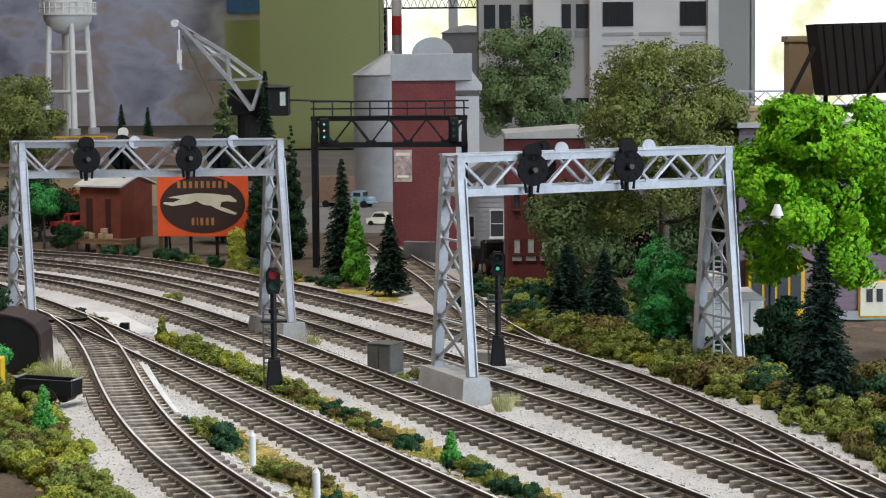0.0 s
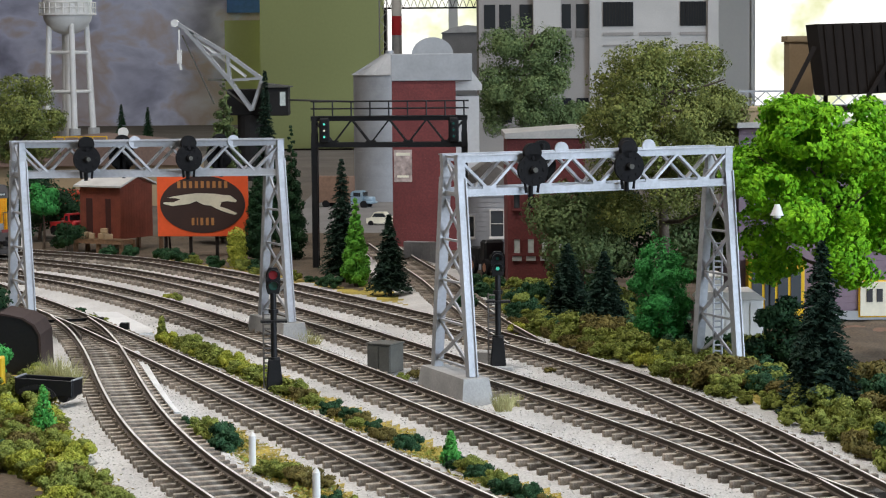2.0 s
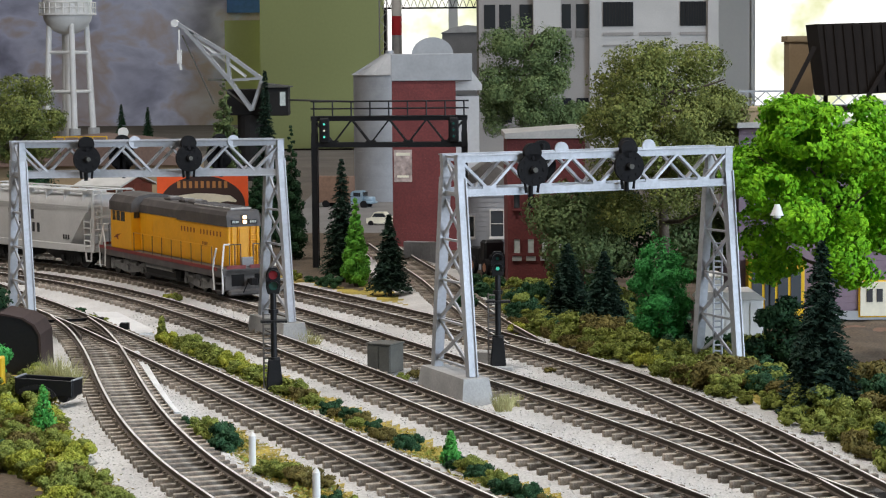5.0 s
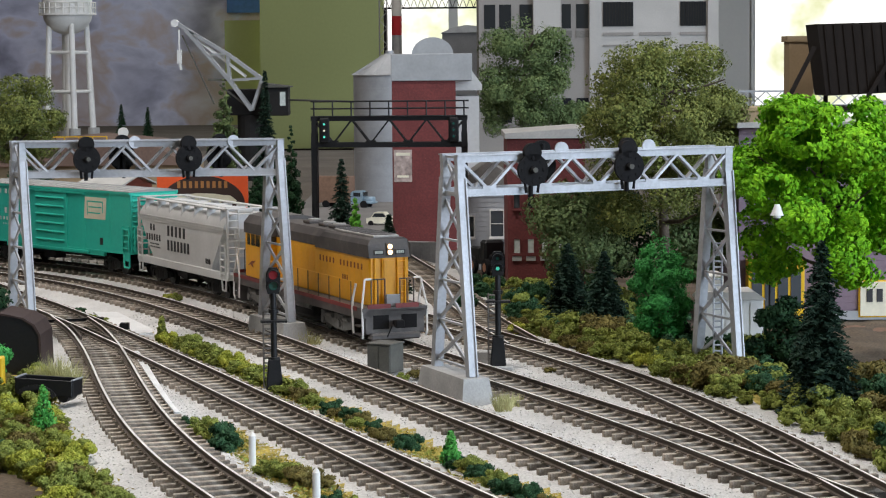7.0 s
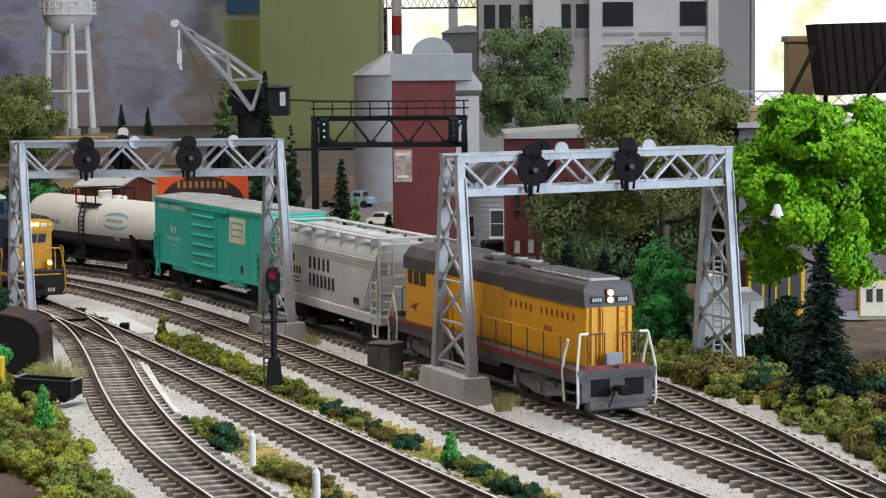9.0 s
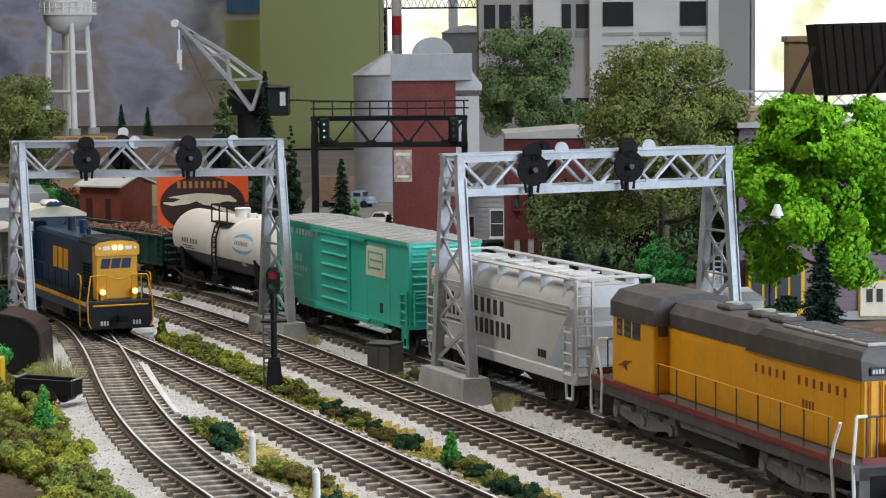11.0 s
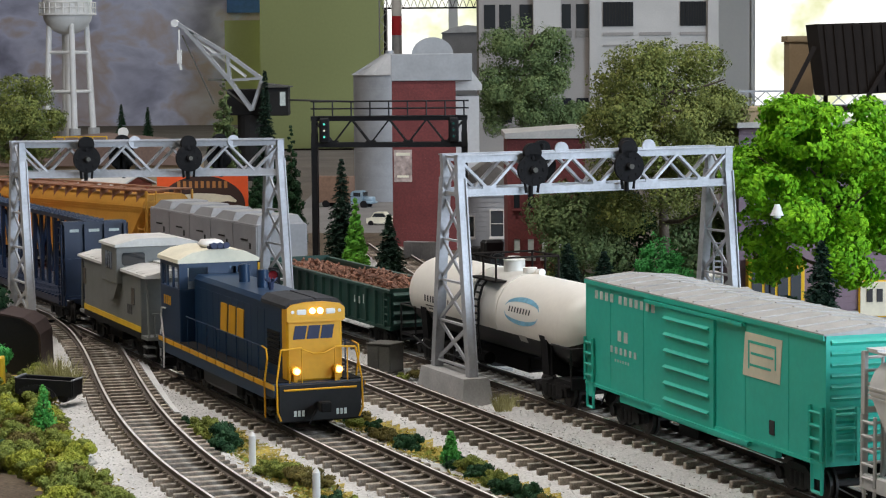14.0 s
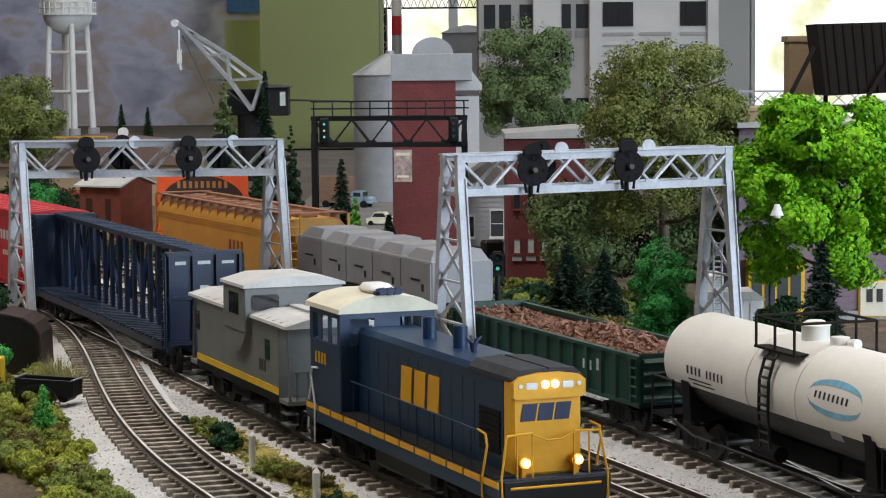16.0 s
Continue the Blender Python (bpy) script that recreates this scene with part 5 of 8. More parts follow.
    part("air_conditioner", bm, WHITE, cab, "white rounded roof unit", smooth=50)
    bm = B()
    for k in range(3):
        rod(bm, (-48, -2.6 + k * 2.6, 54.2), (-42.5, -2.6 + k * 2.6, 54.4), 0.6, 8, 1.3)
    box(bm, -49, -46, -3.6, 3.6, 52.5, 53.9)
    part("horn", bm, NAVYINK, cab)
    bm = B()
    letters(bm, [2.2] * 4, -70, 30, 3.6, -15.9, 0.7)
    part("number_bars", bm, CSXGOLD, v)
    for x in (-10, 14):
        bm = B()
        rod(bm, (x, 0, 42.5), (x, 0, 49.6), 2.1, 18)
        rod(bm, (x, 0, 49.6), (x, 0, 49.8), 1.5, 16)
        part("exhaust_pipe", bm, CSXBLUE, v, smooth=40)
    bm = B()
    rod(bm, (24, 0, 42.8), (24, 0, 46.0), 0.8, 10, 1.3)
    for a in range(4):
        rod(bm, (24, 0, 45), (24 + 2.4 * math.cos(a * 1.57), 2.4 * math.sin(a * 1.57), 47.5), 0.35, 6)
    part("bell", bm, NAVYINK, v)
    for sg in (1, -1):
        bm = B()
        box(bm, sg * 76.4, sg * 79.4, -15.0, 15.0, 3.2, 16.4, 0.5)
        pl_ = part("pilot", bm, BLACK, v)
        for sy in (-1, 1):
            for k in range(3):
                bm = B()
                box(bm, sg * 70, sg * 77, sy * 12.2, sy * 16.4, 3.2 + k * 4, 3.8 + k * 4)
                part("step", bm, BLACK, pl_)
        bm = B()
        for y0 in (-9, -7.6, -6.2, 9, 7.6, 6.2):
            box(bm, sg * 79.3, sg * 79.6, y0 - 0.45, y0 + 0.45, 5.2, 7.2)
        part("number_bars", bm, PALEINK, v)
        tint, word = (CSXGOLD, "gold step handrail") if sg > 0 else (WHITE, "pale step handrail")
        for sy in (-1, 1):
            bm = B()
            pipe(bm, [(sg * 69.5, sy * 16.6, 4), (sg * 69.0, sy * 16.6, 16), (sg * 72.5, sy * 16.6, 25), (sg * 71.5, sy * 16.6, 28), (sg * 66, sy * 16.4, 28.4)], 0.34, 6)
            part("handrail", bm, tint, v, word)
            bm = B()
            pipe(bm, [(sg * 79.4, sy * 14.0, 4), (sg * 79.6, sy * 15.3, 7), (sg * 79.0, sy * 15.3, 17), (sg * 78.0, sy * 13.4, 28), (sg * 78.0, sy * 6.0, 28.4)], 0.34, 6)
            er = part("handrail", bm, tint, v, word)
            for yy in (6.0, 10.4):
                bm = B()
                rod(bm, (sg * 78.0, sy * yy, 16.5), (sg * 78.0, sy * yy, 28.4), 0.26, 5)
                part("rail_post", bm, tint, er)
        bm = B()
        pipe(bm, [(sg * 78, -6, 28), (sg * 78.4, -2, 26.4), (sg * 78.4, 2, 26.4), (sg * 78, 6, 28)], 0.28, 5)
        part("chain", bm, tint, v)
        bm = B()
        rod(bm, (sg * 79.8, -13, 14.4), (sg * 79.8, 13, 14.4), 0.35, 5)
        part("uncoupling_bar", bm, tint, v)
        coupler(v, sg * 80, sg)
    for sy in (-1, 1):
        bm = B()
        for k in range(8):
            x = -34 + k * 13.4
            rod(bm, (x, sy * 15.9, 16.5), (x, sy * 15.9, 28), 0.22, 5)
        rod(bm, (-36, sy * 15.9, 28), (66, sy * 15.9, 28), 0.22, 5)
        part("side_handrail", bm, CSXBLUE, v)
    bm = B()
    box(bm, -24, 24, -13, 13, 3.6, 11, 1.5)
    part("fuel_tank", bm, BLACK, v)
    return v, [bogie(v, 48, 28, 2, 5.6, FLATBLACK, True), bogie(v, -48, 28, 2, 5.6, FLATBLACK, True)], 48


def caboose():
    v = thing("caboose", "grey caboose with yellow stripe and pale roofs", "freight car")
    h, w = 52, 15.5
    bm = B()
    box(bm, -h, h, -w, w, 11, 37.0, 0.3)
    part("body", bm, CABGREY, v)
    bm = B()
    for sy in (-1, 1):
        y0, y1 = sorted((sy * w, sy * (w + 0.25)))
        box(bm, -h, h, y0, y1, 13.4, 15.8)
    part("side_stripe", bm, YELLOW, v, "yellow side stripe")
    bm = B()
    for sy in (-1, 1):
        y0, y1 = sorted((sy * w, sy * (w + 0.22)))
        box(bm, -h, h, y0, y1, 10.6, 13.4)
    part("side_sill", bm, FLATBLACK, v)
    for x0, x1 in ((-h - 9, -6), (21, h + 11)):
        bm = B()
        prism(bm, [(-w - 1, 36.8), (-w - 0.8, 37.8), (-8, 39.8), (8, 39.8), (w + 0.8, 37.8), (w + 1, 36.8)], x0, x1, "x")
        rf = part("roof", bm, CABROOF, v, "pale ribbed roof")
        for k in range(6):
            x = x0 + 2 + k * (x1 - x0 - 4) / 5
            for sy in (-1, 1):
                bm = B()
                beam(bm, (x, sy * 1, 40.0), (x, sy * w, 38.0), 0.8, 0.6)
                part("roof_rib", bm, CABROOF, rf)
        bm = B()
        box(bm, x0 + 1, x1 - 1, -2, 2, 40.2, 40.8)
        part("roof_walk", bm, CABROOF, rf)
    bm = B()
    box(bm, -6, 21, -w - 2.6, w + 2.6, 31, 47.2, 0.4)
    prism(bm, [(-6, 31), (2, 24), (13, 24), (21, 31)], -w - 2.2, w + 2.2, "y")
    cup = part("cupola", bm, CABGREY, v, "grey wide cupola")
    bm = B()
    prism(bm, [(-w - 3.4, 47), (-w - 3.2, 48.0), (-9, 50.4), (9, 50.4), (w + 3.2, 48.0), (w + 3.4, 47)], -7.6, 22.6, "x")
    part("roof", bm, CABROOF, cup, "pale cupola roof", smooth=50)
    for sy in (-1, 1):
        for x0, x1 in ((2, 5.5), (6.3, 9.3), (10.1, 13.6)):
            bm = B()
            y0, y1 = sorted((sy * (w + 2.5), sy * (w + 2.8)))
            box(bm, x0, x1, y0, y1, 37, 44.6)
            part("window", bm, DARKGLASS, cup)
        for x0, x1, z0, z1 in ((-52, -48, 25, 32), (37, 42, 24, 31)):
            bm = B()
            y0, y1 = sorted((sy * w, sy * (w + 0.3)))
            box(bm, x0, x1, y0, y1, z0, z1)
            part("window", bm, DARKGLASS, v)
    for x in (-6.3, 20.9):
        for y0, y1 in ((-15.5, -5.5), (5.5, 15.5)):
            bm = B()
            prism(bm, [(y0, 39.8), (y0 + 0.8, 39.0), (y1 - 0.8, 39.0), (y1, 39.8), (y1, 43.6), (y1 - 0.8, 44.4), (y0 + 0.8, 44.4), (y0, 43.6)], x, x + 0.45, "x")
            part("window", bm, DARKGLASS, cup)
    for sg in (-1, 1):
        bm = B()
        box(bm, sg * h, sg * (h + 10), -w, w, 11, 12.4)
        for sy in (-1, 1):
            rod(bm, (sg * (h + 9.4), sy * (w - 1), 12), (sg * (h + 6.8), sy * (w - 1), 37), 0.5, 6)
            for k in range(2):
                box(bm, sg * (h + 2), sg * (h + 9), sy * (w - 4), sy * w, 4 + k * 3.6, 4.6 + k * 3.6)
        part("end_platform", bm, CABGREY, v)
        bm = B()
        for y in (-12, -8, -4, 4, 8, 12):
            rod(bm, (sg * (h + 9.4), y, 12), (sg * (h + 9.4), y, 22), 0.35, 5)
        rod(bm, (sg * (h + 9.4), -13, 22), (sg * (h + 9.4), 13, 22), 0.4, 5)
        part("end_rail", bm, CABGREY, v)
        bm = B()
        box(bm, sg * h - 0.1, sg * h + 0.3 * sg, -3.6, 3.6, 13, 33)
        part("end_door", bm, DARKGLASS, v)
        coupler(v, sg * (h + 9), sg)
    bm = B()
    letters(bm, [2.6] * 3, 29, 19.5, 4.0, -w, 0.5)
    part("lettering", bm, INK, v)
    bm = B()
    box(bm, -h + 4, h - 4, -6, 6, 7, 11)
    box(bm, -14, 10, -13, 13, 5.5, 11, 0.6)
    part("underframe", bm, FLATBLACK, v)
    return v, [bogie(v, 37, 20, 2), bogie(v, -37, 20, 2)], 37


def centre_beam():
    v = thing("centre_beam_flat_car", "empty dark blue centre beam flat car", "freight car")
    h, w = 127, 15.5
    bm = B()
    box(bm, -h, h, -5, 5, 9.0, 13.0)
    for sy in (-1, 1):
        beam(bm, (-h, sy * (w - 0.6), 11.4), (h, sy * (w - 0.6), 11.4), 1.2, 3.0)
    part("deck_frame", bm, BEAMBLUE, v)
    for k in range(40):
        x = -h + 6 + k * (2 * h - 12) / 39
        bm = B()
        box(bm, x - 1.5, x + 1.5, -w, w, 12.6, 13.8, 0.2)
        part("deck_slat", bm, BEAMBLUE, v)
    bm = B()
    beam(bm, (-h + 2, 0, 50), (h - 2, 0, 50), 7.0, 1.0)
    for sy in (-1, 1):
        beam(bm, (-h + 2, sy * 4.2, 49.6), (h - 2, sy * 4.2, 49.6), 1.4, 2.0)
    for k in range(30):
        x = -h + 4 + k * (2 * h - 8) / 29
        box(bm, x - 0.4, x + 0.4, -5.6, 5.6, 50.4, 51.0)
    part("top_chord", bm, BEAMBLUE, v)
    for k in range(18):
        x = -h + 11 + k * (2 * h - 22) / 17
        for sy in (-1, 1):
            bm = B()
            prism(bm, [(x - 1.5, sy * 0.9), (x + 1.5, sy * 0.9), (x + 0.7, sy * 2.4), (x - 0.7, sy * 2.4)], 13.6, 49, "z")
            part("post", bm, BEAMBLUE, v)
    for k in range(21):
        bm = B()
        x0 = -h + 11 + k * (2 * h - 22) / 21
        x1 = x0 + (2 * h - 22) / 21
        a, b = (20, 46) if k % 2 else (46, 20)
        beam(bm, (x0, 0, a), (x1, 0, b), 1.2, 1.5, (0, 1, 0))
        part("web_brace", bm, BEAMBLUE, v)
    for sg in (-1, 1):
        bm = B()
        box(bm, sg * (h - 5), sg * (h - 1), -w, w, 13, 50.2, 0.3)
        bk = part("bulkhead", bm, BEAMBLUE, v, "framed end bulkhead")
        for y in (-15, -5.2, 4.6, 14.2):
            bm = B()
            box(bm, sg * (h - 1.2), sg * (h + 0.6), y, y + 1.4, 13, 50)
            part("stile", bm, BEAMBLUE, bk)
        for z in (13, 31, 48.6):
            bm = B()
            box(bm, sg * (h - 1.2), sg * (h + 0.5), -w, w, z, z + 1.4)
            part("cross_rail", bm, BEAMBLUE, bk)
        bm = B()
        for y0, y1, z0, z1 in ((-12, -7.5, 45, 46.4), (-2.6, 2.6, 45, 46.4), (-1.8, 1.8, 35, 36.5), (7.4, 11.4, 35, 36.2), (7.4, 12.4, 45, 46.2)):
            box(bm, sg * (h - 1.1), sg * (h - 0.85), y0, y1, z0, z1)
        part("lettering", bm, PALEINK, bk)
        for sy in (-1, 1):
            bm = B()
            ladder(bm, sg * (h - 3.2), sy * (w + 0.8), 10, 49, 5.2, 11)
            part("ladder", bm, BEAMBLUE, v)
        coupler(v, sg * (h - 1), sg)
    return v, [bogie(v, 103, 20, 2), bogie(v, -103, 20, 2)], 103


UPTRAIN = [(up_loco(), 355)]
UPTRAIN.append((covered_hopper("covered_hopper", "light grey two-bay covered hopper with dark lettering", HOPGREY, HOPGREY, 143, 32.0, 46.0, 2, HOPGREY, 4,
    [(-21.5, 28.6, 5.8, [5.0] * 5, 1.3), (-21.5, 20.6, 5.8, [4.3] * 7, 1.0), (-50, 30.2, 3.6, [3.8, 3.8], 1.2), (-56.5, 24.6, 3.6, [3.3] * 6, 0.9), (-50, 22.4, 0.7, [1.4] * 8, 0.5), (-50, 20.6, 0.7, [1.4] * 9, 0.5), (39, 17.6, 2.8, [2.4, 2.4, 2.4], 0.2)]), 178.5))
UPTRAIN.append((jade_car(), 0))
UPTRAIN.append((tank_car(), -187))
UPTRAIN.append((gondola(), -367))
UPTRAIN.append((coil_car(), -564))
UPTRAIN.append((covered_hopper("covered_hopper", "ochre four-bay covered hopper with red-brown hatches", OCHRE, RUSTOX, 214, 33, 49.5, 4, RUSTOX, 10,
    [(20, 28, 6.0, [5.0, 5.0, 5.0, 5.0], 1.0)], RUSTINK), -766))
CSXTRAIN = [(csx_loco(), -74), (caboose(), -237), (centre_beam(), -461), (red_car(), -692)]


# ---- signal bridges ----
def tower(v, base, axis, foot, head, z0, ztop, material, w=3.2):
    """A lattice tower: two raked legs along the track with cross braces."""
    ax = Vector((math.cos(axis), math.sin(axis), 0))
    b = Vector((base[0], base[1], 0))

    def at(sg, z):
        k = (z - z0) / (ztop - z0)
        return b + ax * sg * (foot + (head - foot) * min(k * 1.12, 1.0)) / 2 + Vector((0, 0, z))

    for sg in (-1, 1):
        bm = B()
        zs = z0 + (ztop - z0) / 1.12
        beam(bm, at(sg, z0), at(sg, zs), w, w, ax)
        beam(bm, at(sg, zs), at(sg, ztop), w, w, ax)
        # flanges give the leg its channel edges
        side = Vector((-ax.y, ax.x, 0))
        leg = part("leg", bm, material, v)
        for e in (-1, 1):
            o = side * e * w * 0.5 + ax * sg * 0.35
            bm = B()
            beam(bm, at(sg, z0) + o, at(sg, zs) + o, 0.5, w + 0.7, ax)
            part("flange", bm, material, leg)
    n = 4
    for k in range(n):
        za = z0 + 3 + (ztop - z0 - 20) * k / n
        zb = z0 + 3 + (ztop - z0 - 20) * (k + 1) / n
        for s in (-1, 1):
            bm = B()
            beam(bm, at(-s, za) + Vector((0, 0, 0)), at(s, zb), 0.7, 1.5, ax)
            part("brace", bm, material, v)
        bm = B()
        beam(bm, at(-1, za), at(1, za), 0.8, 1.4, ax)
        part("strut", bm, material, v)
    bm = B()
    beam(bm, at(-1, ztop - 15), at(1, ztop - 15), 0.8, 1.6)
    beam(bm, at(-1, ztop - 15), at(1, ztop - 1), 0.7, 1.2)
    beam(bm, at(1, ztop - 15), at(-1, ztop - 1), 0.7, 1.2)
    part("head_brace", bm, material, v)


def bridge(name_label, a, b, axis, ztop, depth, foot, head, material, bays, footing=True, group="signal bridges", far_foot=5):
    v = thing("signal_bridge", name_label, "signal bridge", group)
    A, C = Vector((*a, 0)), Vector((*b, 0))
    ax = Vector((math.cos(axis), math.sin(axis), 0))
    tower(v, a, axis, foot, head, 5 if footing else -4, ztop, material)
    tower(v, b, axis, foot, head, far_foot if footing else -4, ztop, material)
    if footing:
        for p, zf in ((a, 5), (b, far_foot)):
            bm = B()
            h, w = foot / 2 + 4.5, 5.2
            lo = [bm.verts.new(Vector((*p, -7)) + ax * sx * (h + 2) + Vector((-ax.y, ax.x, 0)) * sy * (w + 1.6)) for sx, sy in ((-1, -1), (1, -1), (1, 1), (-1, 1))]
            hi = [bm.verts.new(Vector((*p, zf)) + ax * sx * h + Vector((-ax.y, ax.x, 0)) * sy * w) for sx, sy in ((-1, -1), (1, -1), (1, 1), (-1, 1))]
            for i in range(4):
                bm.faces.new((lo[i], lo[(i + 1) % 4], hi[(i + 1) % 4], hi[i]))
            bm.faces.new(hi), bm.faces.new(lo[::-1])
            bmesh.ops.recalc_face_normals(bm, faces=bm.faces)
            part("footing", bm, CONCRETE, v, "grey cast footing")
    d = (C - A).normalized()
    for sg in (-1, 1):
        o = ax * sg * head / 2
        for z in (ztop - 1.2, ztop - depth + 1.2):
            bm = B()
            e = d * 2.0
            beam(bm, A + o - e + Vector((0, 0, z)), C + o + e + Vector((0, 0, z)), 2.2, 3.0)
            beam(bm, A + o - e + Vector((0, 0, z + (1.2 if z > ztop - 5 else -1.2))) + ax * sg * 0.5, C + o + e + Vector((0, 0, z + (1.2 if z > ztop - 5 else -1.2))) + ax * sg * 0.5, 3.4, 0.4)
            part("chord", bm, material, v)
        L = (C - A).length
        for k in range(bays):
            p0 = A + o + d * L * k / bays
            p1 = A + o + d * L * (k + 0.5) / bays
            p2 = A + o + d * L * (k + 1) / bays
            lo, hi = Vector((0, 0, ztop - depth + 2)), Vector((0, 0, ztop - 2))
            for q0, q1 in ((p0 + hi, p1 + lo), (p1 + lo, p2 + hi)):
                bm = B()
                beam(bm, q0, q1, 1.0, 2.4, ax)
                part("diagonal", bm, material, v)
            bm = B()  # gusset plate at the lower node
            c = p1 + lo + ax * sg * 0.9
            beam(bm, c - d * 3, c + d * 3, 0.5, 3.4)
            part("gusset", bm, material, v)
    bm = B()
    for k in range(bays + 1):
        p = A + d * (C - A).length * k / bays
        for z in (ztop - 0.8, ztop - depth + 0.8):
            beam(bm, p + ax * head / 2 + Vector((0, 0, z)), p - ax * head / 2 + Vector((0, 0, z)), 0.9, 0.9)
    part("cross_tie", bm, material, v)
    return v, A, d, ax


def position_light(v, p, ax, sg, z, material_bracket):
    """A round position-light disc with hoods, on the bridge's side."""
    f = ax * sg
    c = Vector((p.x, p.y, z)) + f * 11.5
    bm = B()
    rod(bm, c, c + f * 1.6, 6.3, 30)
    for a in range(8):
        t = a * math.pi / 4
        s = Vector((-ax.y, ax.x, 0))
        q = c + (s * math.cos(t) + Vector((0, 0, 1)) * math.sin(t)) * 4.5
        rod(bm, q + f * 1.5, q + f * 1.9, 0.75, 10)
    rod(bm, c + f * 1.4, c + f * 3.4, 1.5, 12)
    disc = part("signal_disc", bm, FLATBLACK, v, "round black position-light disc", smooth=35)
    bm = B()
    rod(bm, c + f * 3.3, c + f * 3.9, 1.0, 12)
    part("lens", bm, RELAY, disc)
    bm = B()  # upper small disc and mast bracket
    rod(bm, c + Vector((0, 0, 6.8)) - f * 1, c + Vector((0, 0, 6.8)) + f * 1.6, 3.6, 20)
    rod(bm, c + Vector((0, 0, -10)) - f * 1.2, c + Vector((0, 0, 9)) - f * 1.2, 0.9, 8)
    s = Vector((-ax.y, ax.x, 0))
    for e in (-3, 3):
        rod(bm, c + s * e + Vector((0, 0, -4)), c + s * e * 0.8 + Vector((0, 0, -9)), 0.6, 6)
    rod(bm, c - f * 1, c - f * 5, 1.0, 8)
    part("bracket", bm, FLATBLACK, disc, smooth=35)
    if sg < 0:
        bm = B()
        rod(bm, c + Vector((0, 0, 7.4)) - f * 19.5, c + Vector((0, 0, 7.4)) - f * 18.7, 2.9, 18)
        part("mast_cap", bm, material_bracket, disc)


TRACKDIR = radians(-68.5)
v, A, d, ax = bridge("silver lattice signal bridge over the branch track", (-197, 1052), (-78.5, 1060), radians(-65), 89.5, 16.5, 36, 14, STEEL, 5)
for k in (0.235, 0.625):
    position_light(v, A + d * 120 * k, ax, 1, 81.5, STEEL)
for k in (0.43, 0.81):
    position_light(v, A + d * 120 * k, ax, -1, 81.5, STEEL)
v, A, d, ax = bridge("silver lattice signal bridge over the main tracks", (4.0, 874), (114.2, 936), TRACKDIR, 89.2, 15.6, 36, 15, STEEL, 5, far_foot=-2.5)
for k in (0.265, 0.655):
    position_light(v, A + d * 115 * k, ax, 1, 83, STEEL)
for k in (0.40, 0.76):
    position_light(v, A + d * 115 * k, ax, -1, 83, STEEL)
bm = B()
ladder(bm, 114.2, 938, 0, 50, 3.4, 20)
part("ladder", bm, STEEL, v)

v, A, d, ax = bridge("black steel signal bridge with walkway rail", (-80, 1424), (14, 1418), radians(-90), 90.5, 19, 12, 12, BLACK, 4, False)
for k in range(9):
    bm = B()
    p = A + d * 94 * k / 8
    rod(bm, p + Vector((0, -6, 90)), p + Vector((0, -6, 100)), 0.55, 6)
    part("rail_post", bm, BLACK, v)
bm = B()
for z in (95.5, 100):
    rod(bm, A + Vector((-2, -6, z)), A + d * 97 + Vector((0, -6, z)), 0.5, 6)
part("handrail", bm, BLACK, v)
for k, lens in ((0.07, True), (0.93, False)):
    p = A + d * 94 * k + Vector((0, -8, 0))
    bm = B()
    box(bm, p.x - 3.2, p.x + 3.2, p.y - 1.5, p.y + 1.5, 74, 90, 1.0)
    for z in (78, 82, 86):
        rod(bm, (p.x, p.y - 1.4, z), (p.x, p.y - 3.2, z), 1.5, 12)
    s = part("signal_head", bm, BLACK, v)
    for z, mt in ((78, GREENLAMP if lens else DIMGREEN), (82, CREAM if lens else DIMGREEN), (86, GREENLAMP if lens else DIMGREEN)):
        bm = B()
        rod(bm, (p.x, p.y - 3.0, z), (p.x, p.y - 3.3, z), 0.75, 12)
        part("lens", bm, mt, s)


